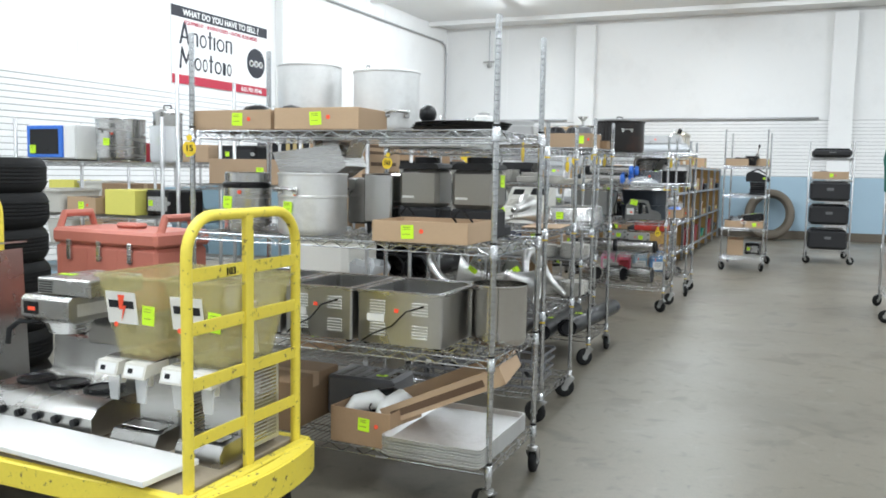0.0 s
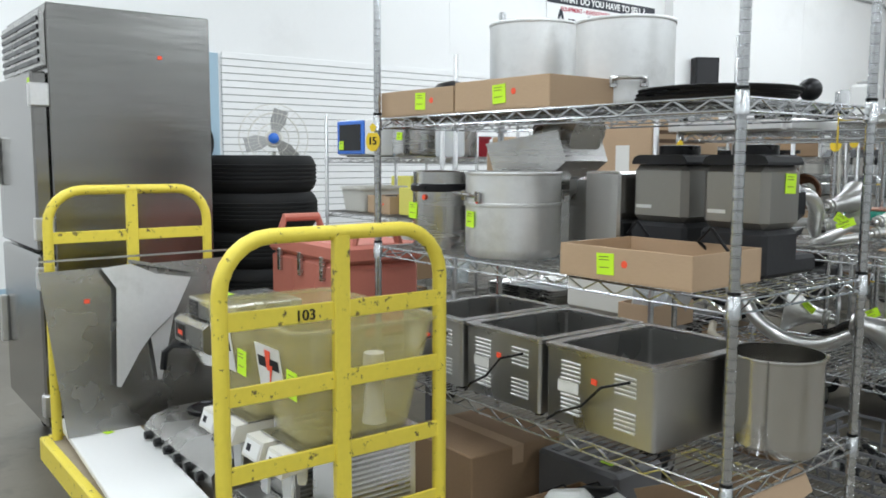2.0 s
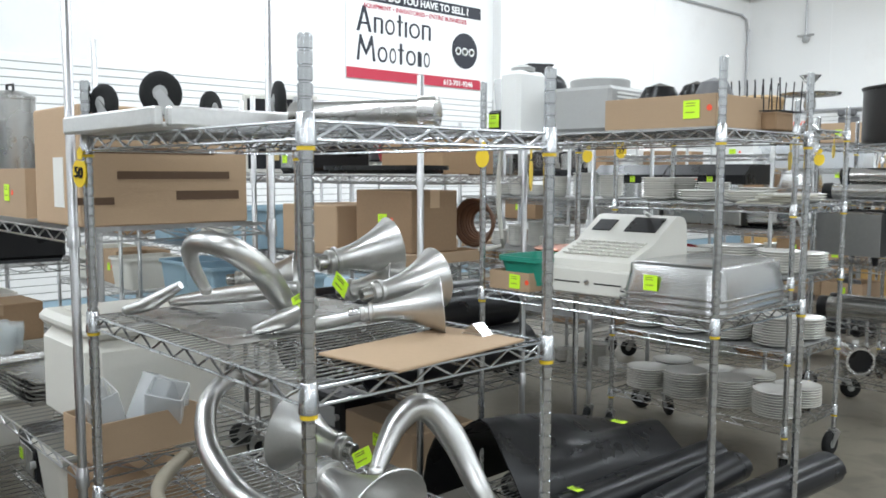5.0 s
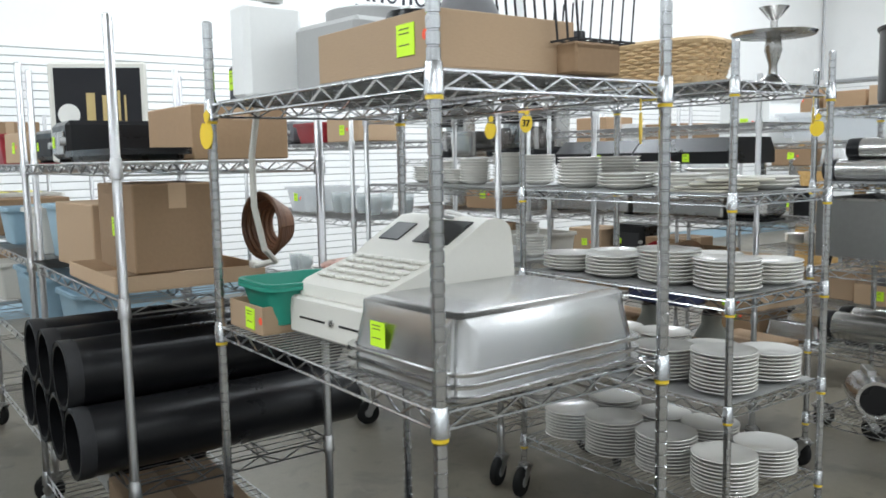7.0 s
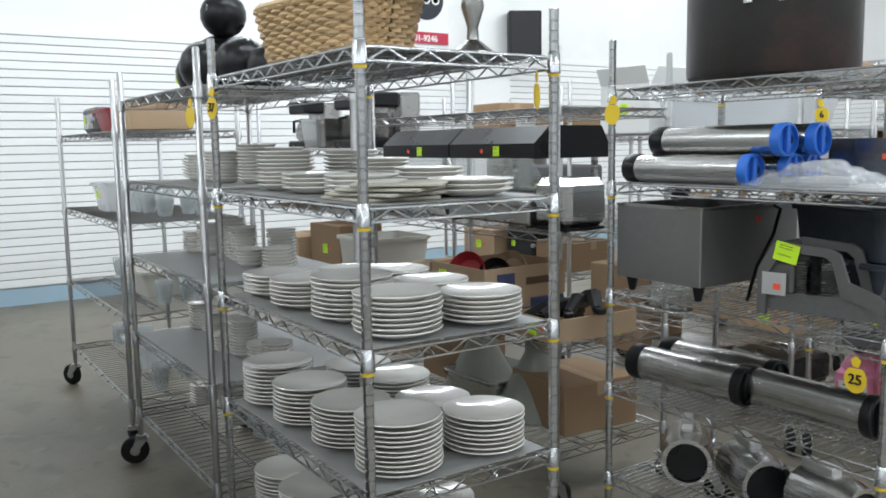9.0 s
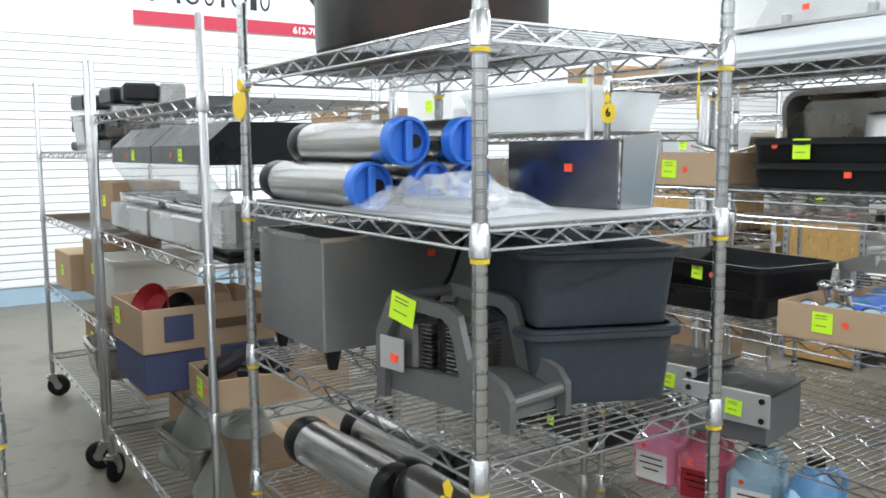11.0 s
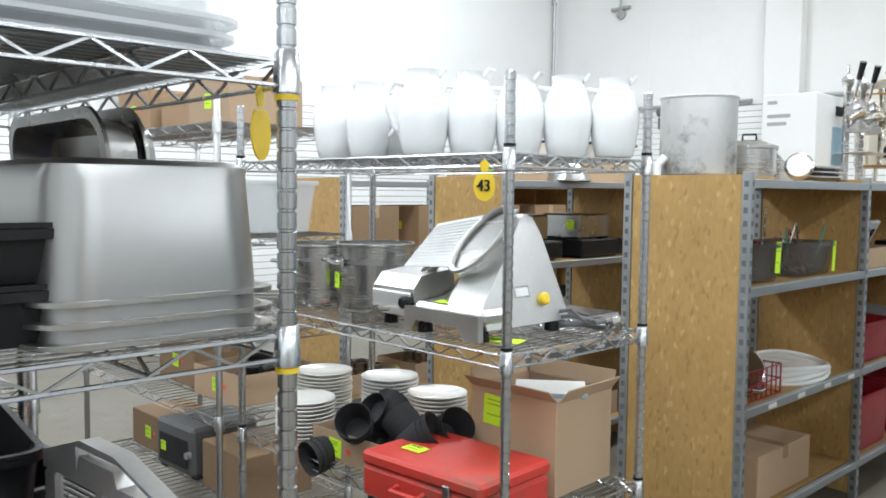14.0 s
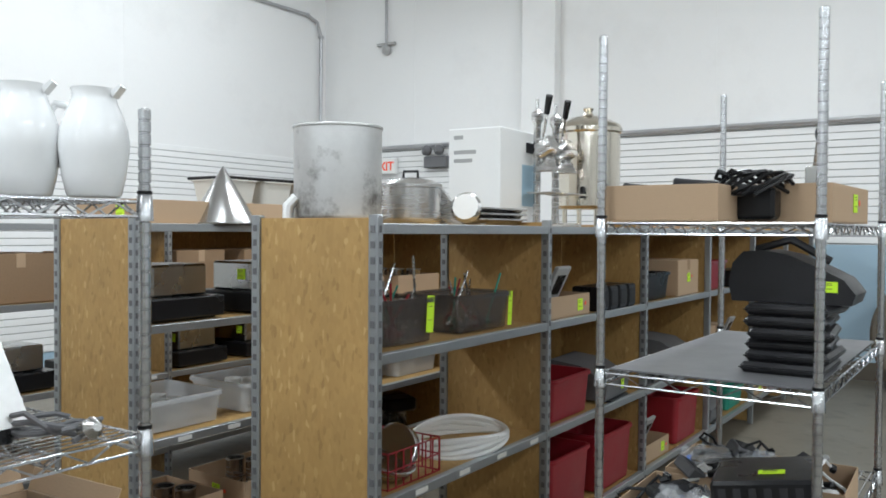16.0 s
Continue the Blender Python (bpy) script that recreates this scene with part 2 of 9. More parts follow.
def concrete():
    """Worn, sealed slab: cloudy tone, dark spills, pale scuffs and fine speckle."""
    m = mat("polished_concrete", (0.165, 0.146, 0.112), 0.42, 0, 0.16, 0.7, 26, 0.06, stain=(0.105, 0.092, 0.07), stain_amt=0.75, rvary=0.16)
    nt = m.node_tree
    b = nt.nodes["Principled BSDF"]
    col = b.inputs["Base Color"].links[0].from_socket
    tc = nt.nodes.new("ShaderNodeTexCoord")
    for scale, detail, lo, hi, tint, amount in ((3.2, 10, 0.56, 0.66, (0.075, 0.064, 0.05), 0.5), (11, 6, 0.6, 0.72, (0.06, 0.05, 0.04), 0.45),
                                                (140, 2, 0.6, 0.7, (0.07, 0.06, 0.05), 0.5), (6.5, 8, 0.62, 0.74, (0.26, 0.24, 0.2), 0.4)):
        n = nt.nodes.new("ShaderNodeTexNoise")
        n.inputs["Scale"].default_value, n.inputs["Detail"].default_value, n.inputs["Distortion"].default_value = scale, detail, 0.6
        nt.links.new(tc.outputs["Object"], n.inputs["Vector"])
        rp = nt.nodes.new("ShaderNodeValToRGB")
        rp.color_ramp.elements[0].position, rp.color_ramp.elements[1].position = lo, hi
        rp.color_ramp.elements[1].color = (amount, amount, amount, 1)
        nt.links.new(n.outputs[0], rp.inputs[0])
        mx = nt.nodes.new("ShaderNodeMixRGB")
        nt.links.new(rp.outputs[0], mx.inputs[0])
        nt.links.new(col, mx.inputs[1])
        mx.inputs[2].default_value = (*tint, 1)
        col = mx.outputs[0]
    nt.links.new(col, b.inputs["Base Color"])
    return m


def osb():
    m = bpy.data.materials.new("osb_strand_board")
    m.use_nodes = True
    nt = m.node_tree
    b = nt.nodes["Principled BSDF"]
    tc = nt.nodes.new("ShaderNodeTexCoord")
    v = nt.nodes.new("ShaderNodeTexVoronoi")
    v.inputs["Scale"].default_value = 80
    v.inputs["Randomness"].default_value = 1.0
    mp = nt.nodes.new("ShaderNodeMapping")
    mp.inputs["Scale"].default_value = (1, 1, 0.45)
    mp.inputs["Rotation"].default_value = (0.5, 0.4, 0.3)
    n = nt.nodes.new("ShaderNodeTexNoise")
    n.inputs["Scale"].default_value, n.inputs["Detail"].default_value = 5, 6
    r = nt.nodes.new("ShaderNodeValToRGB")
    e = r.color_ramp.elements
    e[0].color, e[1].color = (0.35, 0.205, 0.068, 1), (0.55, 0.365, 0.15, 1)
    k = e.new(0.93)
    k.color = (0.46, 0.285, 0.1, 1)
    k = e.new(0.12)
    k.color = (0.42, 0.25, 0.085, 1)
    sep = nt.nodes.new("ShaderNodeSeparateColor")
    mul = nt.nodes.new("ShaderNodeMixRGB")
    mul.blend_type, mul.inputs[0].default_value = "MULTIPLY", 0.5
    mr = nt.nodes.new("ShaderNodeMapRange")
    mr.inputs[3].default_value, mr.inputs[4].default_value = 0.6, 1.25
    nt.links.new(tc.outputs["Object"], mp.inputs[0])
    nt.links.new(mp.outputs[0], v.inputs["Vector"])
    nt.links.new(tc.outputs["Object"], n.inputs["Vector"])
    nt.links.new(v.outputs["Color"], sep.inputs[0])
    nt.links.new(sep.outputs[0], r.inputs[0])
    nt.links.new(n.outputs[0], mr.inputs[0])
    nt.links.new(r.outputs[0], mul.inputs[1])
    nt.links.new(mr.outputs[0], mul.inputs[2])
    nt.links.new(mul.outputs[0], b.inputs["Base Color"])
    b.inputs["Roughness"].default_value = 0.6
    bp = nt.nodes.new("ShaderNodeBump")
    bp.inputs["Strength"].default_value, bp.inputs["Distance"].default_value = 0.25, 0.003
    nt.links.new(sep.outputs[1], bp.inputs["Height"])
    nt.links.new(bp.outputs[0], b.inputs["Normal"])
    return m


CONC = concrete()
OSB = osb()


# ---------------------------------------------------------------- mesh tools
class Mesh:
    """Collects faces for one mesh."""

    def __init__(self):
        self.v, self.f = [], []

    def add(self, vs, fs):
        o = len(self.v)
        self.v += [tuple(p) for p in vs]
        self.f += [tuple(i + o for i in f) for f in fs]
        return self

    def box(self, x0, x1, y0, y1, z0, z1, c=0.0):
        if x0 > x1: x0, x1 = x1, x0
        if y0 > y1: y0, y1 = y1, y0
        if z0 > z1: z0, z1 = z1, z0
        if c <= 0:
            vs = [(x, y, z) for x in (x0, x1) for y in (y0, y1) for z in (z0, z1)]
            return self.add(vs, [(0, 1, 3, 2), (4, 6, 7, 5), (0, 4, 5, 1), (2, 3, 7, 6), (0, 2, 6, 4), (1, 5, 7, 3)])
        c = min(c, (x1 - x0) * 0.45, (y1 - y0) * 0.45, (z1 - z0) * 0.45)
        lo, hi = (x0, y0, z0), (x1, y1, z1)
        vs, idx = [], {}
        for sx in (0, 1):
            for sy in (0, 1):
                for sz in (0, 1):
                    s = (sx, sy, sz)
                    for a in range(3):
                        p = [hi[k] - c if s[k] else lo[k] + c for k in range(3)]
                        p[a] = hi[a] if s[a] else lo[a]
                        idx[s, a] = len(vs)
                        vs.append(p)
        fs = []
        for a in range(3):
            b, d = (a + 1) % 3, (a + 2) % 3
            for sa in (0, 1):
                q = []
                for sb, sd in ((0, 0), (1, 0), (1, 1), (0, 1)):
                    s = [0, 0, 0]
                    s[a], s[b], s[d] = sa, sb, sd
                    q.append(idx[tuple(s), a])
                fs.append(q if sa else q[::-1])
                # edges along axis d between faces a and b
            for sb in (0, 1):
                for sd in (0, 1):
                    s0, s1 = [0, 0, 0], [0, 0, 0]
                    s0[b], s0[d], s1[b], s1[d] = sb, sd, sb, sd
                    s1[a] = 1
                    q = [idx[tuple(s0), b], idx[tuple(s1), b], idx[tuple(s1), d], idx[tuple(s0), d]]
                    fs.append(q if (sb ^ sd) else q[::-1])
        for sx in (0, 1):
            for sy in (0, 1):
                for sz in (0, 1):
                    q = [idx[(sx, sy, sz), k] for k in range(3)]
                    fs.append(q if (sx + sy + sz) % 2 else q[::-1])
        return self.add(vs, fs)

    def rod(self, a, b, r, n=5, cap=False):
        a, b = Vector(a), Vector(b)
        d = (b - a).normalized()
        u = d.orthogonal().normalized()
        w = d.cross(u)
        vs = [p + (u * math.cos(t) + w * math.sin(t)) * r for p in (a, b) for t in (2 * math.pi * i / n for i in range(n))]
        fs = [(i, (i + 1) % n, n + (i + 1) % n, n + i) for i in range(n)]
        if cap:
            fs += [tuple(range(n))[::-1], tuple(range(n, 2 * n))]
        return self.add(vs, fs)

    def tube(self, pts, r, n=8, cap=True):
        pts = [Vector(p) for p in pts]
        rs = r if isinstance(r, (list, tuple)) else [r] * len(pts)
        vs, fs, u = [], [], None
        for i, p in enumerate(pts):
            d = (pts[min(i + 1, len(pts) - 1)] - pts[max(i - 1, 0)]).normalized()
            u = d.orthogonal().normalized() if u is None else (u - d * u.dot(d)).normalized()
            w = d.cross(u)
            vs += [p + (u * math.cos(t) + w * math.sin(t)) * rs[i] for t in (2 * math.pi * k / n for k in range(n))]
        for i in range(len(pts) - 1):
            fs += [(i * n + k, i * n + (k + 1) % n, (i + 1) * n + (k + 1) % n, (i + 1) * n + k) for k in range(n)]
        if cap:
            fs += [tuple(range(n))[::-1], tuple(range((len(pts) - 1) * n, len(pts) * n))]
        return self.add(vs, fs)

    def lathe(self, prof, n=24, m=None, sx=1.0, sy=1.0):
        vs, fs = [], []
        for r, z in prof:
            vs += [Vector((sx * r * math.cos(2 * math.pi * k / n), sy * r * math.sin(2 * math.pi * k / n), z)) for k in range(n)]
        if m is not None:
            vs = [m @ p for p in vs]
        for i in range(len(prof) - 1):
            if prof[i] == prof[i + 1]:
                continue
            fs += [(i * n + k, i * n + (k + 1) % n, (i + 1) * n + (k + 1) % n, (i + 1) * n + k) for k in range(n)]
        shut = prof[0] == prof[-1]
        if prof[0][0] > 1e-4 and not shut:
            fs.append(tuple(range(n))[::-1])
        if prof[-1][0] > 1e-4 and not shut:
            fs.append(tuple(range((len(prof) - 1) * n, len(prof) * n)))
        return self.add(vs, fs)

    def prism(self, poly, a0, a1, axis="y"):
        """A flat outline drawn in the other two axes, pulled from a0 to a1."""
        n = len(poly)

        def at(p, a):
            return {"x": (a, p[0], p[1]), "y": (p[0], a, p[1]), "z": (p[0], p[1], a)}[axis]
        vs = [at(p, a) for a in (a0, a1) for p in poly]
        fs = [(i, (i + 1) % n, n + (i + 1) % n, n + i) for i in range(n)]
        fs += [tuple(range(n))[::-1], tuple(range(n, 2 * n))]
        return self.add(vs, fs)

    def tub(self, x, y, z0, z1, taper, t, c=0.03, lip=0.0, seg=4, rb=0.0):
        """An open tub: rounded plan x by y at the top, narrower below, wall t, with a lip."""
        def ring(hx, hy, z, r):
            out = []
            for cx, cy, a0 in ((hx - r, hy - r, 0), (-hx + r, hy - r, 90), (-hx + r, -hy + r, 180), (hx - r, -hy + r, 270)):
                for k in range(seg + 1):
                    a = radians(a0 + 90 * k / seg)
                    out.append((cx + r * math.cos(a), cy + r * math.sin(a), z))
            return out
        hx, hy = x / 2, y / 2
        rings = [ring(hx - taper, hy - taper, z0 + rb, c), ring(hx, hy, z1 - 0.004, c)]
        if rb:
            c2 = max(0.004, c - rb)
            rings = [ring(hx - taper - rb, hy - taper - rb, z0, c2), ring(hx - taper - rb * 0.7, hy - taper - rb * 0.7, z0 + rb * 0.06, c2), ring(hx - taper - rb * 0.3, hy - taper - rb * 0.3, z0 + rb * 0.3, c2)] + rings
        if lip:
            rings += [ring(hx + lip, hy + lip, z1 - 0.006, c + lip), ring(hx + lip, hy + lip, z1, c + lip)]
        else:
            rings += [ring(hx, hy, z1, c)]
        rings += [ring(hx - t, hy - t, z1, c), ring(hx - taper - t - rb, hy - taper - t - rb, z0 + t, max(0.004, c - rb))]
        n = len(rings[0])
        vs = [p for q in rings for p in q]
        fs = []
        for i in range(len(rings) - 1):
            fs += [(i * n + k, i * n + (k + 1) % n, (i + 1) * n + (k + 1) % n, (i + 1) * n + k) for k in range(n)]
        fs += [tuple(range(n))[::-1], tuple(range((len(rings) - 1) * n, len(rings) * n))]
        return self.add(vs, fs)

    def hoop(self, x, y, z0, z1, t, c=0.03, seg=4):
        """A rounded rectangular band with no floor."""
        rings = []
        for d, z in ((0, z0), (0, z1), (t, z1), (t, z0)):
            out = []
            hx, hy = x / 2 - d, y / 2 - d
            for cx, cy, a0 in ((hx - c, hy - c, 0), (-hx + c, hy - c, 90), (-hx + c, -hy + c, 180), (hx - c, -hy + c, 270)):
                out += [(cx + c * math.cos(radians(a0 + 90 * k / seg)), cy + c * math.sin(radians(a0 + 90 * k / seg)), z) for k in range(seg + 1)]
            rings.append(out)
        n = len(rings[0])
        fs = []
        for i in range(4):
            j = (i + 1) % 4
            fs += [(i * n + k, i * n + (k + 1) % n, j * n + (k + 1) % n, j * n + k) for k in range(n)]
        return self.add([p for q in rings for p in q], fs)

    def ball(self, x, y, z, rx, ry, rz, n=14):
        prof = [(max(1e-5, math.sin(math.pi * i / 9)), -math.cos(math.pi * i / 9)) for i in range(10)]
        return self.lathe(prof, n, Matrix.Translation((x, y, z)) @ Matrix.Diagonal((rx, ry, rz, 1)))

    def turn(self, m):
        self.v = [tuple(m @ Vector(p)) for p in self.v]
        return self

    def data(self, name, material, smooth=35):
        me = bpy.data.meshes.new(name)
        me.from_pydata(self.v, [], self.f)
        me.materials.append(material)
        if smooth:
            me.polygons.foreach_set("use_smooth", [True] * len(me.polygons))
            me.set_sharp_from_angle(angle=radians(smooth))
        return me


def part(name, bm, material, parent, label="", smooth=35):
    """One mesh object under a thing or under a part."""
    ob = new(name, bm if isinstance(bm, bpy.types.Mesh) else bm.data(name, material, smooth))
    if parent is not None:
        ob.parent = parent
    return tagged(ob, label)


def thing(name, label, category, x, y, z, rz=0.0, group="", kind="", rx=0.0, ry=0.0):
    ob = new(name)
    ob.empty_display_size = 0.05
    ob.matrix_basis = pose(x, y, z, rx, ry, rz)
    return tagged(ob, label, category, group, kind)


def solid(name, bm, material, label, category="", kind="structure"):
    return tagged(part(name, bm, material, None), label, category, "", kind)


def letters(name, text, size, material, parent, m, label="", bold=0.0, align="LEFT"):
    c = bpy.data.curves.new(name, "FONT")
    c.body, c.size, c.extrude, c.align_x, c.offset = text, size, 0.002, align, bold
    o = new(name, c)
    dg = bpy.context.evaluated_depsgraph_get()
    me = bpy.data.meshes.new_from_object(o.evaluated_get(dg))
    bpy.data.objects.remove(o)
    me.materials.clear()
    me.materials.append(material)
    ob = new(name, me)
    ob.parent = parent
    ob.matrix_basis = m
    return tagged(ob, label)


STICK = {}


def sticker(parent, x, y, z, face="y-", w=0.05, h=0.052, tilt=0.0, dot=None):
    """A neon price sticker, with a small orange dot beside it; a very small one is an orange dot itself."""
    if w <= 0.017:
        w, h = 0.02, 0.016
    key = (round(w, 3), round(h, 3))
    if key not in STICK:
        STICK[key] = (Mesh().box(-w / 2, w / 2, -0.0008, 0.0008, -h / 2, h / 2).data("price_sticker", NEON if w > 0.021 else DOT, 0),
                      Mesh().box(-w * 0.34, w * 0.22, -0.0005, 0.0003, -0.0009, 0.0009).data("sticker_print", INKG, 0))
    turn = {"y-": 0, "x+": 90, "y+": 180, "x-": -90}
    base = pose(x, y, z, 0, tilt, turn[face]) if face in turn else pose(x, y, z, -90, 0, tilt)
    o = part("price_sticker", STICK[key][0], None, parent)
    o.matrix_basis = base @ Matrix.Translation((0, -0.0015, 0))
    for k in (0.34, 0.2, -0.16) if w > 0.021 else ():
        q = part("sticker_print", STICK[key][1], None, o)
        q.matrix_basis = Matrix.Translation((0, -0.001, k * h))
    if dot and w > 0.021:
        if "dot" not in STICK:
            STICK["dot"] = Mesh().lathe([(0.0095, -0.0006), (0.0095, 0.0006)], 10, pose(0, 0, 0, 90)).data("lot_dot", DOT, 0)
        d = part("lot_dot", STICK["dot"], None, parent)
        d.matrix_basis = base @ Matrix.Translation((dot[0], -0.0012, dot[1]))
    return o


# ---------------------------------------------------------------- building
WX, WY, CE = -7.85, 21.65, 5.0
EX, SY = 15.0, -11.0
solid("floor", Mesh().box(WX - 0.2, EX + 0.2, SY - 0.2, WY + 0.2, -0.15, 0), CONC, "worn polished beige concrete warehouse floor", "floor")
cl = Mesh().box(WX - 0.2, EX + 0.2, SY - 0.2, WY + 0.2, CE, CE + 0.15)
for k in range(11):
    cl.box(WX + 0.004, EX - 0.004, SY + 1.5 + k * 3.0, SY + 1.62 + k * 3.0, CE - 0.1, CE - 0.002)
solid("ceiling", cl, CEIL, "white painted warehouse ceiling deck with joists", "ceiling")
wall_w = solid("wall_west", Mesh().box(WX - 0.2, WX, SY - 0.2, WY + 0.2, 0, CE), WALLP, "white painted warehouse side wall", "wall")
wall_n = solid("wall_north", Mesh().box(WX, EX, WY, WY + 0.2, 0, CE), WALLP, "white painted warehouse end wall", "wall")
# unseen closing walls, set far off for less bounce and darker steel reflections
solid("wall_east", Mesh().box(EX, EX + 0.2, SY - 0.2, WY + 0.2, 0, CE), WALLP, "plain white closing wall, out of view", "wall")
solid("wall_south", Mesh().box(WX, EX, SY - 0.2, SY, 0, CE), WALLP, "plain white closing wall, out of view", "wall")
# wainscot paint band low on both walls
part("baseboard", Mesh().box(WX, WX + 0.006, SY, WY, 0, 0.16), BLUEW, wall_w, "pale blue painted band")
part("trim", Mesh().box(WX + 0.02, EX, WY - 0.006, WY, 0, 1.38), BLUEW, wall_n, "pale blue painted wainscot band")
# base band, coloured dark to take in the shadow at the wall foot
part("baseboard", Mesh().box(WX + 0.18, EX - 0.02, WY - 0.013, WY - 0.001, 0.002, 0.19, 0.002), HOSEB, wall_n, "dull brown base band with wall-foot shadow in its colour")
# pilasters
for y0, y1 in ((14.06, 14.62), (2.0, 2.5)):
    part("trim", Mesh().box(WX, WX + 0.16, y0, y1, 0, CE - 0.1, 0.006), WALLP, wall_w, "white wall pilaster")
for x0, x1 in ((-4.41, -3.95), (1.2, 1.66)):
    part("trim", Mesh().box(x0, x1, WY - 0.16, WY, 0, CE - 0.1, 0.006), WALLP, wall_n, "white wall pilaster")
# board joints
for y in (5.4, 9.7, 18.2):
    part("trim", Mesh().box(WX, WX + 0.004, y, y + 0.02, 2.6, CE - 0.1), WALLP, wall_w)
for x in (-6.2, -2.05, -0.1):
    part("trim", Mesh().box(x, x + 0.02, WY - 0.004, WY, 2.75, CE - 0.1), WALLP, wall_n)
# slat panels: grooved backing and one long slat after another
part("panel_backing", Mesh().box(WX, WX + 0.008, 6.6, WY - 0.03, 0.17, 2.5), GROOVE, wall_w)
sl = Mesh().box(0, 0.018, 6.6, 14.04, -0.034, 0.034, 0.003).data("slat", SLAT)
sl2 = Mesh().box(0, 0.018, 14.64, WY - 0.03, -0.034, 0.034, 0.003).data("slat", SLAT)
for i in range(31):
    for d in (sl, sl2):
        o = part("slat", d, None, wall_w)
        o.location = (WX + 0.003, 0, 0.205 + i * 0.0762)
part("panel_backing", Mesh().box(WX + 0.02, EX - 0.02, WY - 0.008, WY, 1.39, 2.62), GROOVE, wall_n)
sl = Mesh().box(-4.0, EX - 0.02, -0.018, 0, -0.034, 0.034, 0.003).data("slat", SLAT)
sl2 = Mesh().box(WX + 0.05, -4.45, -0.018, 0, -0.034, 0.034, 0.003).data("slat", SLAT)
for i in range(16):
    for d in (sl, sl2):
        o = part("slat", d, None, wall_n)
        o.location = (0, WY - 0.165 if d is None else WY - 0.004, 1.43 + i * 0.0762)
part("blue_panel", Mesh().box(WX, WX + 0.05, 5.1, 6.55, 0.17, 2.5, 0.004), BLUEW, wall_w, "pale blue painted wall panel")


def conduit(name, pts, r, label):
    t = thing(name, label, "conduit", 0, 0, 0)
    part("pipe", Mesh().tube(pts, r, 8), PIPE, t)
    for p in pts[::2]:
        part("pipe_clip", Mesh().box(p[0] - 0.03, p[0] + 0.03, p[1] - 0.03, p[1] + 0.03, p[2] - 0.02, p[2] + 0.02, 0.004), PIPE, t)
    return t


conduit("wall_conduit", [(WX + 0.05, 14.7, 4.62), (WX + 0.05, 18.6, 4.62), (WX + 0.05, 21.2, 4.62), (WX + 0.05, 21.42, 4.55),
                         (WX + 0.05, 21.5, 4.35), (WX + 0.05, 21.5, 2.7)], 0.025, "grey electrical conduit along the white wall")
conduit("wall_pipe", [(-7.6, WY - 0.06, 2.66), (-4.6, WY - 0.06, 2.66)], 0.03, "grey pipe along the end wall")
conduit("wall_pipe", [(-3.8, WY - 0.06, 2.66), (1.0, WY - 0.06, 2.66)], 0.03, "grey pipe along the end wall")
conduit("wall_conduit", [(-6.65, WY - 0.05, 4.1), (-6.65, WY - 0.05, 4.9)], 0.02, "grey conduit dropping from the ceiling")
hb = thing("wall_siren", "small grey round sounder on white wall", "siren", -6.65, WY - 0.03, 4.05)
part("housing", Mesh().lathe([(0.07, 0), (0.07, 0.03), (0.03, 0.06)], 20, pose(0, 0, 0, 90)), GREY, hb)
part("bracket", Mesh().box(-0.16, 0.16, -0.04, 0, 0.06, 0.1, 0.005), GREY, hb)
ex = thing("exit_sign", "small lit red and white exit sign", "exit sign", -6.62, WY - 0.1, 2.4)
part("case", Mesh().box(-0.19, 0.19, -0.03, 0.05, -0.11, 0.11, 0.008), WHITE, ex)
letters("exit_lettering", "EXIT", 0.17, DOT, ex, pose(0, -0.033, -0.06, 90, 0, 0), "red letters", 0.004, "CENTER")
em = thing("emergency_light", "grey twin head emergency light on a bracket", "emergency light", -5.75, WY - 0.1, 2.45)
part("case", Mesh().box(-0.18, 0.18, -0.04, 0.08, -0.1, 0.06, 0.01), GREYD, em)
for s in (-0.1, 0.1):
    part("lamp_head", Mesh().lathe([(0.07, 0), (0.07, 0.05), (0.03, 0.1)], 14, pose(s, -0.05, 0.13, 90)), GREYD, em)

hz = thing("hose_coil", "loops of black hose hanging on a pale blue panel", "hose", WX + 0.055, 6.28, 1.5)
part("hook", Mesh().box(0, 0.09, -0.02, 0.02, 0.26, 0.285, 0.004), STEELD, hz)
for k in range(5):
    part("loop", Mesh().tube([(0.02 + 0.016 * k, (0.17 - 0.012 * k) * math.sin(a) + 0.02 * math.sin(k), 0.265 - (0.3 - 0.02 * k) * (1 - math.cos(a)) / 1.3) for a in [2 * math.pi * q / 28 for q in range(29)]], 0.011, 7, False), BLACK, hz)

# sign on the side wall
sg = thing("wall_sign", "large white printed banner with charcoal words and crimson band", "sign", WX + 0.012, 12.6, 3.18, 90)
HW, HH = 1.18, 0.57
part("board", Mesh().box(-HW, HW, -0.006, 0.01, -HH, HH), SIGNW, sg)
part("top_band", Mesh().box(-HW, HW, -0.012, -0.0065, HH - 0.16, HH), SIGNK, sg, "charcoal band")
part("bottom_band", Mesh().box(-HW, HW, -0.012, -0.0065, -HH, -HH + 0.135), SIGNR, sg, "crimson band")
part("disc", Mesh().lathe([(0.245, 0), (0.245, 0.006)], 40, pose(0.87, -0.006, -0.05, 90)), SIGNK, sg, "charcoal disc")
letters("lettering", "WHAT DO YOU HAVE TO SELL ?", 0.128, SIGNW, sg, pose(0, -0.015, HH - 0.125, 90), "white capitals", 0.003, "CENTER")
letters("lettering", "EQUIPMENT • INVENTORIES • ENTIRE BUSINESSES", 0.082, SIGNR, sg, pose(0, -0.01, HH - 0.25, 90), "crimson capitals", 0.001, "CENTER")
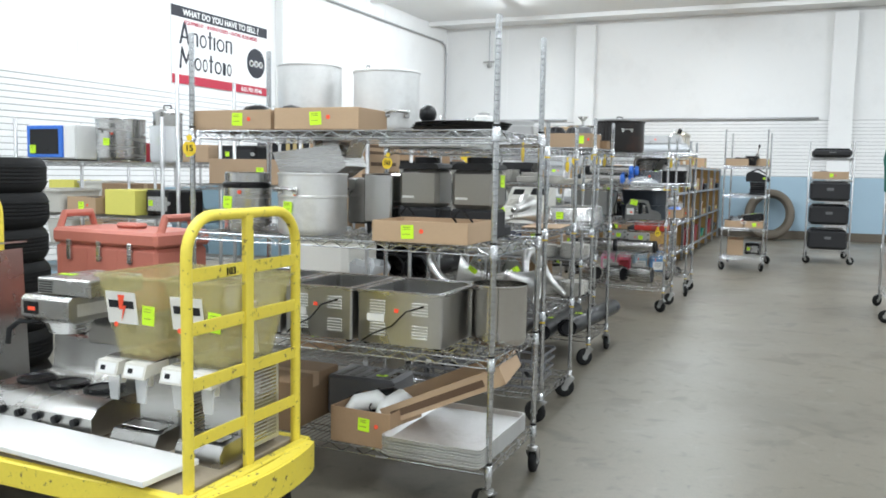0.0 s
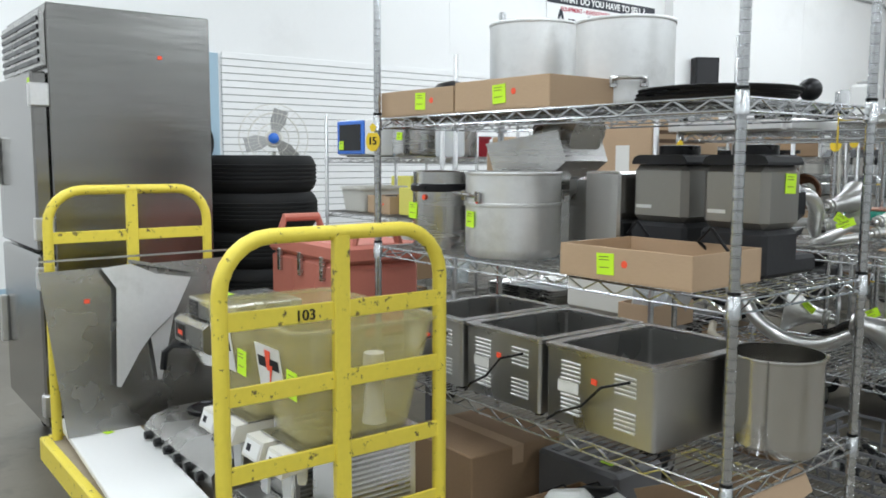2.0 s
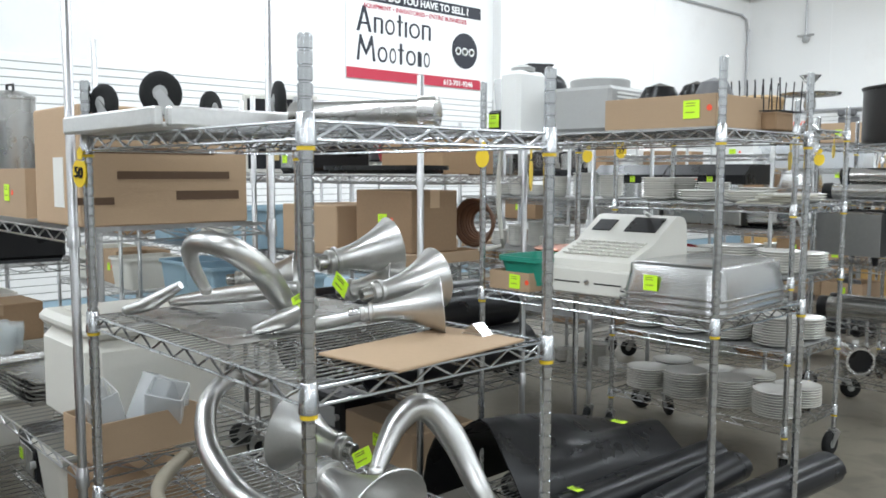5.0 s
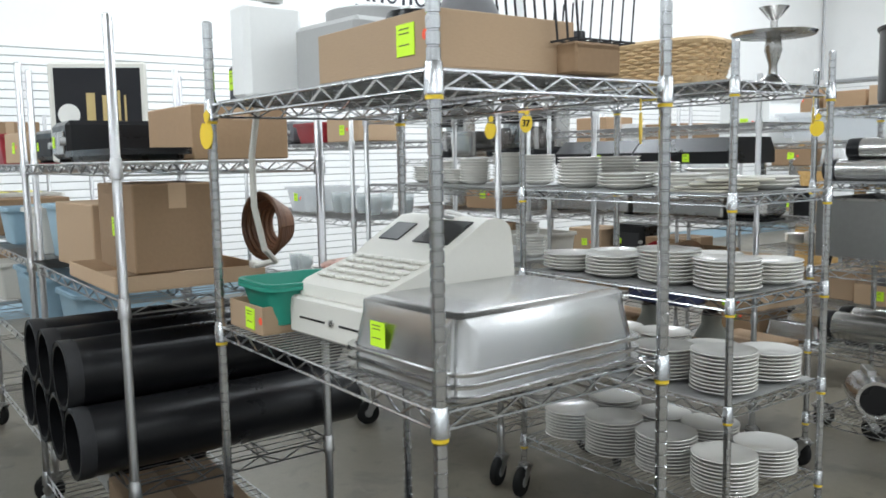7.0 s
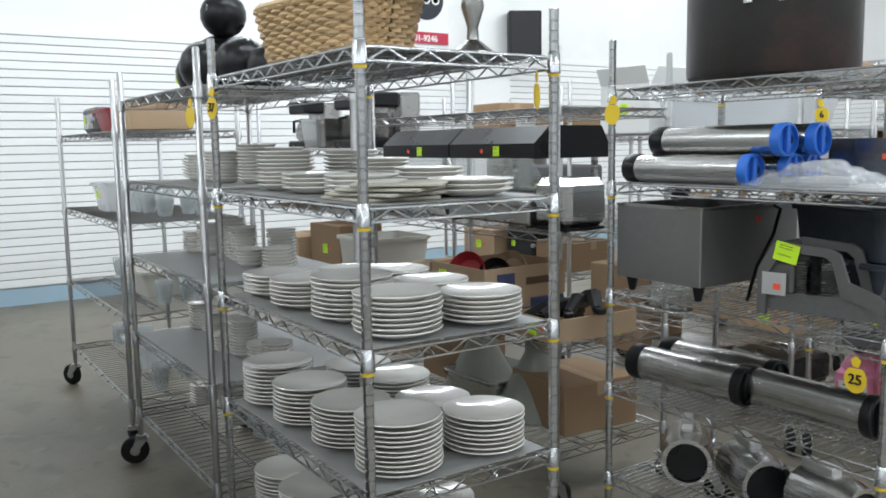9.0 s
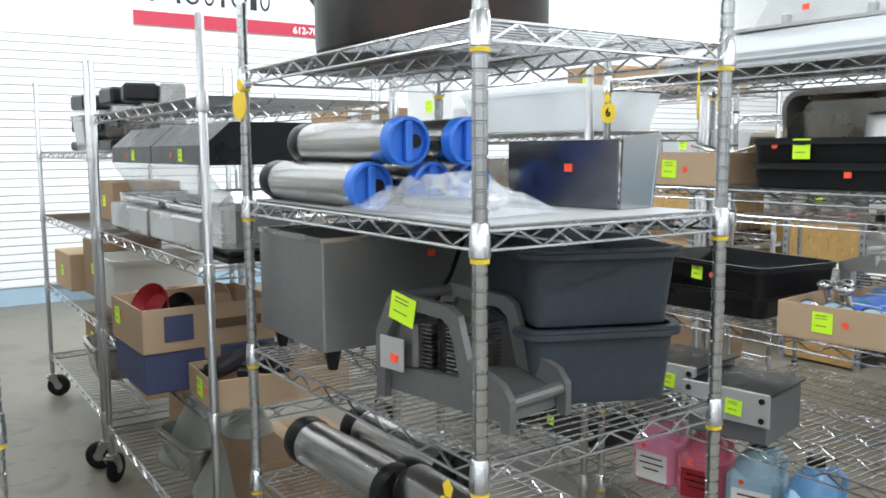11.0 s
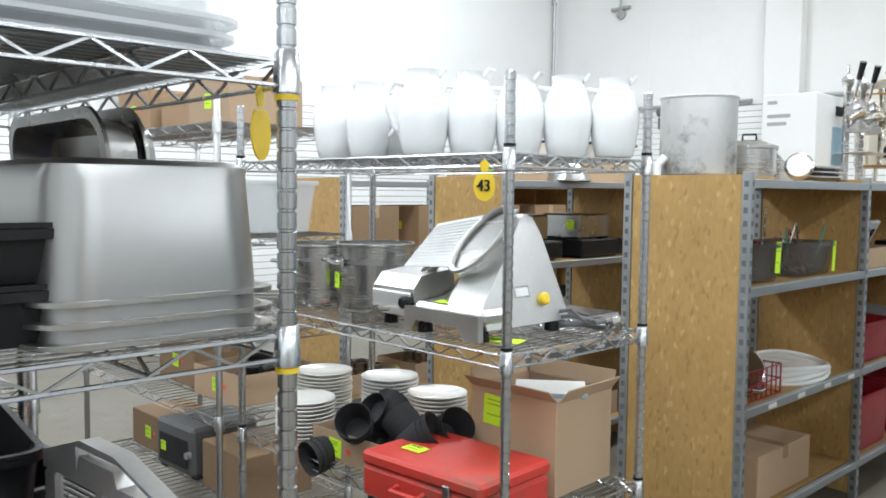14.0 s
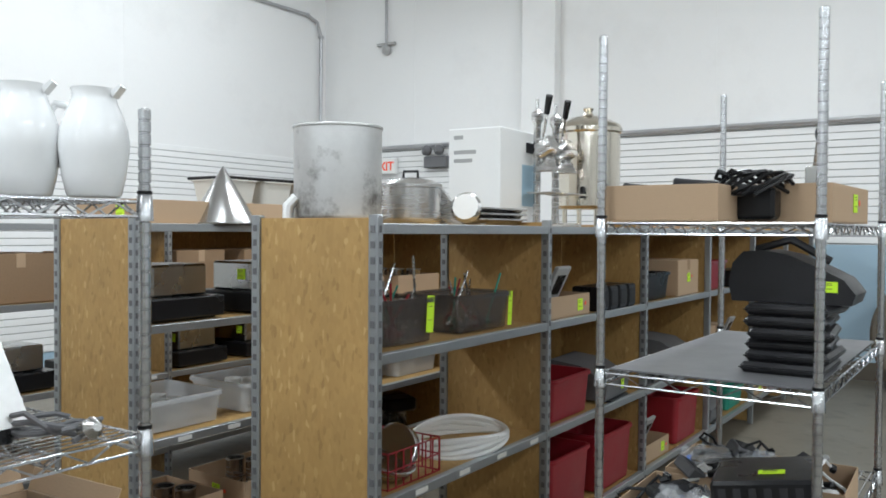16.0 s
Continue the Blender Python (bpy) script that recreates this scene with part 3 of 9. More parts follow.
def glyph_row(x, z, h, shapes, material):
    """A word mark as plain rings, stems and bars, w wide each."""
    for kind, w in shapes:
        g = Mesh()
        if kind == "o":
            n = 24
            vs = [(x + w / 2 + r * w / 2 * math.cos(2 * math.pi * k / n), y, z + h * 0.31 + r2 * h * 0.31 * math.sin(2 * math.pi * k / n))
                  for y in (-0.012, -0.0065) for r, r2 in ((1, 1), (0.66, 0.72)) for k in range(n)]
            fs = [(k, n + k, n + (k + 1) % n, (k + 1) % n) for k in range(n)] + [(2 * n + k, k, (k + 1) % n, 2 * n + (k + 1) % n) for k in range(n)]
            g.add(vs, fs)
        elif kind == "l":
            g.box(x, x + w, -0.012, -0.0065, z, z + h * 0.62)
        elif kind == "t":
            g.box(x + w * 0.3, x + w * 0.3 + 0.038, -0.012, -0.0065, z, z + h * 0.85)
            g.box(x, x + w, -0.0115, -0.0065, z + h * 0.54, z + h * 0.62)
        elif kind == "A":
            g.prism([(x, z), (x + 0.045, z), (x + w / 2, z + h * 0.78), (x + w - 0.045, z), (x + w, z), (x + w / 2 + 0.022, z + h), (x + w / 2 - 0.022, z + h)], -0.012, -0.0065)
            g.box(x + w * 0.25, x + w * 0.75, -0.0115, -0.0065, z + h * 0.28, z + h * 0.37)
        elif kind == "M":
            g.prism([(x, z), (x + 0.04, z), (x + w * 0.2, z + h * 0.66), (x + w / 2, z + h * 0.2), (x + w * 0.8, z + h * 0.66), (x + w - 0.04, z), (x + w, z),
                     (x + w * 0.84, z + h), (x + w * 0.76, z + h), (x + w / 2, z + h * 0.42), (x + w * 0.24, z + h), (x + w * 0.16, z + h)], -0.012, -0.0065)
        elif kind == "n":
            g.box(x, x + 0.038, -0.012, -0.0065, z, z + h * 0.62)
            g.box(x + w - 0.038, x + w, -0.012, -0.0065, z, z + h * 0.56)
            g.box(x + 0.02, x + w - 0.02, -0.0115, -0.0065, z + h * 0.54, z + h * 0.62)
        part("word_mark", g, material, sg)
        x += w + 0.035


glyph_row(-1.02, 0.02, 0.32, (("A", 0.24), ("n", 0.15), ("o", 0.16), ("t", 0.1), ("l", 0.038), ("o", 0.19), ("n", 0.16)), SIGNK)
glyph_row(-1.02, -0.34, 0.32, (("M", 0.3), ("o", 0.16), ("o", 0.11), ("t", 0.1), ("o", 0.17), ("n", 0.07), ("o", 0.11)), SIGNK)
for k, w in enumerate((0.1, 0.12, 0.14)):
    part("word_mark", Mesh().lathe([(0.055, 0), (0.055, 0.004), (0.036, 0.004), (0.036, 0)], 20, pose(0.74 + k * 0.13, -0.0125, -0.06, 90)), SIGNW, sg, "pale ring")
letters("lettering", "612-701-9246", 0.1, SIGNW, sg, pose(0.46, -0.015, -HH + 0.03, 90), "white figures", 0.002)


# ---------------------------------------------------------------- wire racks
POST = {}


def post_mesh(h, fine):
    key = (round(h, 3), fine)
    if key not in POST:
        r = 0.0127
        if fine:
            prof = [(r * 0.8, 0.0), (r, 0.002)]
            z = 0.0254
            while z < h - 0.02:
                prof += [(r, z - 0.0026), (r * 0.83, z - 0.0014), (r * 0.83, z + 0.0014), (r, z + 0.0026)]
                z += 0.0254
            prof += [(r, h - 0.004), (r * 0.7, h)]
            POST[key] = Mesh().lathe(prof, 12).data("post", CHROME, 32)
        else:
            POST[key] = Mesh().lathe([(r, 0), (r, h - 0.004), (r * 0.7, h)], 8).data("post", CHROME_DULL, 60)
    return POST[key]


SHELF = {}


def shelf_mesh(L, W, fine):
    """A wire deck L by W centred on its post axes, its top at z = 0."""
    key = (round(L, 2), round(W, 2), fine)
    if key in SHELF:
        return SHELF[key]
    g = Mesh()
    hx, hy = L / 2, W / 2
    R = 0.0032
    n = 5 if fine else 3
    for z in (-0.004, -0.034):
        for s in (-1, 1):
            g.rod((-hx, s * hy, z), (hx, s * hy, z), R, n)
            g.rod((s * hx, -hy, z), (s * hx, hy, z), R, n)

    def zig(p, q):
        p, q = Vector(p), Vector(q)
        m = max(2, round((q - p).length / (0.053 if fine else 0.07)))
        for i in range(m):
            a, b = p.lerp(q, i / m), p.lerp(q, (i + 1) / m)
            za, zb = (-0.005, -0.033) if i % 2 else (-0.033, -0.005)
            g.rod((a.x, a.y, za), (b.x, b.y, zb), 0.0026, 4 if fine else 3)
    for s in (-1, 1):
        zig((-hx + 0.02, s * hy, 0), (hx - 0.02, s * hy, 0))
        zig((s * hx, -hy + 0.02, 0), (s * hx, hy - 0.02, 0))
    step = 0.0255 if fine else 0.045
    m = int((L - 0.04) / step)
    for i in range(m + 1):
        x = -hx + 0.02 + (L - 0.04) * i / m
        g.rod((x, -hy, -0.002), (x, hy, -0.002), 0.002, 4 if fine else 3)
    for y in (-W / 6, W / 6):
        zig((-hx, y, 0), (hx, y, 0))
        g.rod((-hx, y, -0.006), (hx, y, -0.006), 0.003, 4)
        g.rod((-hx, y, -0.033), (hx, y, -0.033), 0.003, 4)
    SHELF[key] = g.data("shelf", CHROME if fine else CHROME_DULL, 60)
    return SHELF[key]


COLLAR = {}
WHEEL = {}


def collar_mesh(mt, band):
    k = (mt.name, band.name)
    if k not in COLLAR:
        COLLAR[k] = (Mesh().lathe([(0.0132, 0.01), (0.0152, 0.008), (0.018, -0.043), (0.0132, -0.043)], 12).data("collar", mt, 50),
                     Mesh().lathe([(0.0129, -0.0), (0.0152, -0.0), (0.0152, -0.007), (0.0129, -0.007)], 12).data("split_ring", band, 50))
    return COLLAR[k]


def caster(parent, x, y, h=0.14, rz=0.0, mt=None):
    """A swivel caster whose stem meets the post at height h."""
    if "w" not in WHEEL:
        WHEEL["w"] = Mesh().lathe([(0.012, -0.017), (0.045, -0.017), (0.058, -0.012), (0.062, -0.006), (0.062, 0.006), (0.058, 0.012), (0.045, 0.017), (0.012, 0.017)], 20,
                                  pose(0, 0, 0, 90)).data("wheel", RUBBER, 40)
        WHEEL["h"] = Mesh().lathe([(0.022, -0.0185), (0.022, 0.0185)], 12, pose(0, 0, 0, 90)).data("hub", GREY, 40)
        f = Mesh().lathe([(0.024, 0.118), (0.024, 0.13), (0.011, 0.132), (0.011, 0.15)], 12)
        for s in (-1, 1):
            f.prism([(-0.03, 0.118), (0.026, 0.118), (0.046, 0.062), (0.03, 0.05), (0.018, 0.06)], s * 0.0205, s * 0.0235)
        f.box(-0.03, 0.026, -0.0235, 0.0235, 0.114, 0.12)
        WHEEL["f"] = f.data("caster", CHROME_DULL, 40)
    c = part("caster", WHEEL["f"], None, parent)
    c.matrix_basis = pose(x, y, 0, 0, 0, rz)
    w = part("wheel", WHEEL["w"], None, c)
    w.location = (0.03, 0, 0.062)
    w = part("hub", WHEEL["h"], None, c)
    w.location = (0.03, 0, 0.062)
    return c


def rack(x0, x1, y0, y1, zs, top, label, tag="", fine=True, tagpost=None, rings=None):
    """A chrome wire rack between the post axes x0..x1, y0..y1 with shelves at the heights zs."""
    if x0 > x1: x0, x1 = x1, x0
    cx, cy, L, W = (x0 + x1) / 2, (y0 + y1) / 2, x1 - x0, y1 - y0
    t = thing("wire_rack", label, "rack", cx, cy, 0, 0, "chrome wire racks")
    mt = CHROME if fine else CHROME_DULL
    cm, rm = collar_mesh(mt, TAGY if rings == "yellow" else BLACK)
    for sx in (-1, 1):
        for sy in (-1, 1):
            p = part("post", post_mesh(top - 0.14, fine), None, t)
            p.location = (sx * L / 2, sy * W / 2, 0.14)
            caster(t, sx * L / 2, sy * W / 2, rz=random.uniform(0, 360))
            for z in zs:
                q = part("collar", cm, None, t)
                q.location = (sx * L / 2, sy * W / 2, z)
                if fine:
                    q = part("split_ring", rm, None, t)
                    q.location = (sx * L / 2, sy * W / 2, z + (0.018 if rings != "yellow" else -0.045))
    for z in zs:
        o = part("shelf", shelf_mesh(L, W, fine), None, t)
        o.location = (0, 0, z)
    for (tx, ty, tz, txt, rz) in (tagpost or ()):
        hang_tag(t, tx - cx, ty - cy, tz, txt, rz)
    return t


TAGMESH = {}


def hang_tag(parent, x, y, z, text, rz):
    if "m" not in TAGMESH:
        pts = [(0.03 * math.cos(a), -0.045 + 0.036 * math.sin(a)) for a in (2 * math.pi * k / 20 for k in range(20)) if not 1.2 < a < 1.94]
        g = Mesh().prism([(-0.008, -0.012), (-0.014, 0.006), (0.0, 0.018), (0.014, 0.006), (0.008, -0.012)][::-1], -0.001, 0.001)
        g.prism(sorted(pts, key=lambda p: math.atan2(p[1] + 0.045, p[0])), -0.0012, 0.0012)
        TAGMESH["m"] = g.data("number_tag", TAGY, 0)
    o = part("number_tag", TAGMESH["m"], None, parent, "yellow plastic number tag")
    o.matrix_basis = pose(x, y, z, 0, random.uniform(-6, 6), rz)
    if text:
        letters("tag_number", text, 0.038, INK, o, pose(0, -0.003, -0.057, 90), "", 0.0002, "CENTER")


RK = "chrome wire shelving rack on swivel casters, "
rack(-0.25, -1.69, 4.58, 5.16, (0.22, 0.645, 1.085, 1.535), 1.96, RK + "holding pots and warmers", tagpost=((-1.69, 4.56, 1.5, "15", 20), (-0.33, 5.15, 1.5, "", -60)))
rack(-0.445, -1.41, 5.925, 6.535, (0.16, 0.61, 1.06, 1.505), 1.64, RK + "holding mixer attachments", tagpost=((-1.39, 5.9, 1.46, "50", 10), (-0.5, 6.54, 1.46, "", -55)), rings="yellow")
rack(-0.545, -1.52, 7.43, 8.01, (0.2, 0.98, 1.555), 1.76, RK + "holding a cash register", tagpost=((-1.5, 7.41, 1.52, "", 10), (-0.6, 8.0, 1.51, "", -55)), rings="yellow")
rack(-0.98, -1.95, 8.88, 9.435, (0.25, 0.595, 0.945, 1.275, 1.63), 1.75, RK + "holding stacked plates", tagpost=((-1.9, 8.86, 1.58, "37", 10), (-1.04, 9.43, 1.58, "", -55)), rings="yellow")
rack(-0.425, -1.385, 10.05, 10.617, (0.25, 0.575, 0.905, 1.275, 1.59), 1.75, RK + "holding warmers and tubs", tagpost=((-1.36, 10.03, 1.55, "", 10), (-0.48, 10.61, 1.53, "", -55), (-0.5, 10.04, 0.84, "25", 0)), rings="yellow")
rack(-0.377, -1.445, 11.335, 11.876, (0.25, 0.54, 0.885, 1.28, 1.625), 1.76, RK + "holding food pans", tagpost=((-1.42, 11.31, 1.56, "6", 10), (-0.43, 11.87, 1.58, "", -55)), rings="yellow")
rack(-0.77, -1.98, 12.73, 13.295, (0.25, 0.64, 1.08, 1.555), 1.74, RK + "holding white pitchers", tagpost=((-0.83, 12.71, 1.52, "43", 10),))
rack(-0.275, 0.3, 14.445, 15.65, (0.2, 0.62, 1.1, 1.525), 2.05, RK + "holding bins of parts")


def shelf_liner(x0, x1, y0, y1, z):
    """A dusty grey plastic sheet lying on a wire shelf."""
    o = thing("shelf_liner", "dusty grey plastic liner on a wire shelf", "liner", (x0 + x1) / 2, (y0 + y1) / 2, z + 0.0005, 0, "shelf liners")
    hx, hy = abs(x1 - x0) / 2 - 0.02, abs(y1 - y0) / 2 - 0.012
    part("sheet", Mesh().box(-hx, hx, -hy, hy, 0, 0.0022), LINER, o)
    part("front_lip", Mesh().box(-hx, hx, -hy, -hy + 0.004, 0.0023, 0.004), LINER, o)


for lz in (0.595, 0.945, 1.275, 1.63):
    shelf_liner(-0.98, -1.95, 8.88, 9.435, lz)
    shelf_liner(-2.1, -3.15, 8.88, 9.45, {0.595: 0.6, 0.945: 0.95}.get(lz, 1.275 if lz < 1.5 else 1.62))
shelf_liner(-0.545, -1.52, 7.43, 8.01, 1.555)
shelf_liner(-0.425, -1.385, 10.05, 10.617, 1.275)
shelf_liner(-0.377, -1.445, 11.335, 11.876, 1.625)
# racks behind the front row
BK = "dull wire shelving rack behind the front row, "
rack(-3.1, -4.46, 5.95, 6.55, (0.22, 0.62, 1.02, 1.4), 1.7, BK + "with pots and appliances", fine=False)
rack(-1.54, -2.95, 5.93, 6.52, (0.22, 0.62, 1.265), 1.98, BK + "with a large carton", fine=False)
rack(-1.64, -2.85, 7.22, 7.8, (0.22, 0.56, 1.05, 1.41), 1.78, BK + "with cartons", fine=False)
rack(-2.1, -3.15, 8.88, 9.45, (0.25, 0.6, 0.95, 1.275, 1.62), 1.74, BK + "with plates", fine=False, tagpost=((-2.12, 8.86, 1.56, "", 10),))
rack(-3.3, -4.7, 8.88, 9.45, (0.25, 0.65, 1.08, 1.5), 1.72, BK + "with glassware", fine=False)
rack(-1.64, -3.0, 10.03, 10.62, (0.25, 0.66, 1.08, 1.545), 1.76, BK + "with grills under hoods", fine=False)
rack(-3.2, -4.55, 10.05, 10.65, (0.25, 0.66, 1.05, 1.4), 1.78, BK + "with coffee makers", fine=False)
rack(-1.53, -3.0, 11.335, 11.92, (0.22, 0.5, 0.975, 1.46), 1.77, BK + "with clear bins", fine=False)
rack(-3.15, -4.4, 11.4, 12.0, (0.22, 0.6, 1.0, 1.45), 1.75, BK + "with cartons", fine=False)
rack(-2.14, -3.4, 12.73, 13.3, (0.25, 0.64, 0.93, 1.29, 1.7), 1.78, BK + "with cartons", fine=False)
rack(-4.7, -5.9, 7.3, 7.9, (0.22, 0.62, 1.0, 1.4), 1.75, BK + "with cartons", fine=False)
rack(-3.1, -4.4, 7.3, 7.9, (0.22, 0.62, 1.0, 1.41), 1.78, BK + "with cartons", fine=False)
# racks farther down and across the aisle
rack(0.86, 1.5, 16.2, 17.4, (0.22, 0.62, 1.0, 1.35, 1.7), 1.95, "chrome wire rack across the aisle, loaded with dark equipment", fine=False)
rack(1.62, 2.3, 10.5, 11.7, (0.22, 0.65, 1.05, 1.45), 1.95, "chrome wire rack across the aisle with a green coat", fine=False)


# ---------------------------------------------------------------- kinds of goods
def carton(x, y, z, w, d, h, rz=0.0, label="open low brown cardboard tray", open_top=True, mt=None, tag="y-", tagpos=None, flaps=0.0, thick=0.004, name="cardboard_box", taper=0.0):
    """x, y is the middle of the base; w along x, d along y before the turn."""
    mt = mt or CARD
    t = thing(name, label, "box", x, y, z, rz)
    hw, hd = w / 2, d / 2
    if open_top:
        b = Mesh().box(-hw, hw, -hd, hd, 0, thick)
        part("base", b, mt, t)
        part("side_wall", Mesh().box(-hw, hw, -hd, -hd + thick, thick, h, 0.001), mt, t)
        part("side_wall", Mesh().box(-hw, hw, hd - thick, hd, thick, h, 0.001), mt, t)
        part("side_wall", Mesh().box(-hw, -hw + thick, -hd + thick, hd - thick, thick, h, 0.001), mt, t)
        part("side_wall", Mesh().box(hw - thick, hw, -hd + thick, hd - thick, thick, h, 0.001), mt, t)
        if flaps:
            for s in (-1, 1):
                f = Mesh().box(-hw, hw, 0, thick, 0, flaps, 0.001).turn(pose(0, s * hd, h, -s * random.uniform(20, 50)))
                part("flap", f, mt, t)
                f = Mesh().box(0, thick, -hd + 0.01, hd - 0.01, 0, flaps, 0.001).turn(pose(s * hw, 0, h, 0, s * random.uniform(15, 40)))
                part("flap", f, mt, t)
    else:
        part("body", Mesh().box(-hw, hw, -hd, hd, 0, h, 0.004), mt, t)
        part("packing_tape", Mesh().box(-hw - 0.0006, hw + 0.0006, -0.025, 0.025, h * 0.72, h + 0.0008), CARDD if mt is CARD else CARD, t, "brown parcel tape")
    if tag:
        p = tagpos or (0, h * 0.5)
        s = min(0.055, h * 0.75)
        if tag == "y-":
            sticker(t, p[0], -hd, p[1], "y-", s, s, random.uniform(-4, 4), (0.06, 0.002))
        else:
            sticker(t, hw, p[0], p[1], "x+", s, s, random.uniform(-4, 4), (0.06, 0.002))
    return t


def stock_pot(x, y, z, r, h, mt=None, label="dented aluminium stock pot", rz=0.0, handles=True, lid=False, tag=False, band=False, name="stock_pot", grip=0.72):
    mt = mt or ALU
    t = thing(name, label, "pot", x, y, z, rz)
    prof = [(r * 0.93, 0), (r * 0.99, 0.012), (r, 0.03)]
    if band:
        prof += [(r, h * 0.6), (r * 1.03, h * 0.61), (r * 1.03, h * 0.64), (r, h * 0.65)]
    prof += [(r, h - 0.001), (r * 0.985, h - 0.001), (r * 0.985, 0.03), (r * 0.9, 0.006)]
    part("body", Mesh().lathe(prof, 36), mt, t)
    part("rolled_rim", Mesh().lathe([(r * 1.002, h - 0.008), (r * 1.02, h - 0.008), (r * 1.03, h - 0.003), (r * 1.02, h + 0.002), (r * 0.985, h + 0.002), (r * 0.985, h - 0.0005), (r * 1.002, h - 0.0005), (r * 1.002, h - 0.008)], 36), mt, t)
    if handles:
        for s in (-1, 1):
            g = Mesh().tube([(-0.045, -r - 0.002, h * (grip + 0.0)), (-0.045, -r - 0.03, h * (grip + 0.02)), (-0.035, -r - 0.04, h * (grip + 0.03)), (0.035, -r - 0.04, h * (grip + 0.03)), (0.045, -r - 0.03, h * (grip + 0.02)), (0.045, -r - 0.002, h * (grip + 0.0))], 0.006, 7)
            for e in (-0.045, 0.045):
                g.box(e - 0.012, e + 0.012, -r - 0.006, -r + 0.004, h * (grip - 0.06), h * (grip + 0.06), 0.002)
            part("handle", g.turn(pose(0, 0, 0, 0, 0, 0 if s < 0 else 180)), STEEL, t)
    if lid:
        l = part("lid", Mesh().lathe([(r * 1.04, h), (r * 1.04, h + 0.008), (r * 0.6, h + 0.03), (0.001, h + 0.038)], 36), mt, t)
        part("knob", Mesh().tube([(-0.03, 0, h + 0.03), (-0.028, 0, h + 0.06), (0.028, 0, h + 0.06), (0.03, 0, h + 0.03)], 0.006, 7), BLACK, l)
    if tag:
        sticker(t, 0, -r - 0.001, h * 0.45, "y-", 0.05, 0.05, 2, (0.04, 0.06))
    return t


PLATE = {}


def plate_stack(x, y, z, r, n, label="stack of round off-white china plates", square=False):
    t = thing("plate_stack", label, "plates", x, y, z, random.uniform(0, 90), "plate stacks")
    key = round(r, 3)
    if key not in PLATE:
        PLATE[key] = Mesh().lathe([(r * 0.55, 0), (r * 0.62, 0.003), (r * 0.97, 0.017), (r, 0.0195), (r * 0.985, 0.022), (r * 0.66, 0.009), (0.0005, 0.0075)], 28).data("plate", CHINA, 50)
    zz = 0
    for i in range(n):
        o = part("plate", PLATE[key], None, t)
        o.matrix_basis = pose(random.uniform(-1, 1) * 0.002, random.uniform(-1, 1) * 0.002, zz, random.uniform(-0.4, 0.4), random.uniform(-0.4, 0.4), i * 37)
        zz += 0.0125
    return t


def food_warmer(x, y, z, w, d, h, rz=0.0, label="square stainless countertop food warmer with louvred side"):
    """An open well in a square steel case; louvres and a name plate on the front."""
    t = thing("food_warmer", label, "food warmer", x, y, z, rz, "food warmers")
    hw, hd = w / 2, d / 2
    g = Mesh().tub(w, d, 0.012, h, 0.002, 0.028, 0.012)
    part("case", g, WARMER, t)
    part("rim", Mesh().hoop(w + 0.012, d + 0.012, h - 0.004, h + 0.006, 0.034, 0.014), STEEL, t)
    for sx in (-1, 1):
        for sz in (0.3, 0.72):
            for k in range(5):
                part("louvre", Mesh().box(sx * hw * 0.5 - 0.035, sx * hw * 0.5 + 0.035, -hd - 0.004, -hd + 0.002, h * sz - 0.024 + k * 0.012, h * sz - 0.018 + k * 0.012, 0.001), ALU, t)
    part("rating_plate", Mesh().box(-hw * 0.75, -hw * 0.35, -hd - 0.0015, -hd, h * 0.46, h * 0.6), PAPER, t, "pale rating plate")
    for sx in (-1, 1):
        for sy in (-1, 1):
            part("foot", Mesh().lathe([(0.014, 0), (0.018, 0.014)], 10, pose(sx * (hw - 0.03), sy * (hd - 0.03), 0)), BLACK, t)
    sticker(t, -0.01, -hd, h * 0.68, "y-", 0.012, 0.012, 5, (0.0, 0.0))
    part("power_cord", Mesh().tube([(hw * 0.6, -hd - 0.004, h * 0.8), (hw * 0.3, -hd - 0.05, h * 0.72), (0, -hd - 0.06, h * 0.45), (-hw * 0.5, -hd - 0.05, h * 0.26), (-hw * 0.8, -hd - 0.03, h * 0.1)], 0.004, 6), BLACK, t, "black cord")
    return t


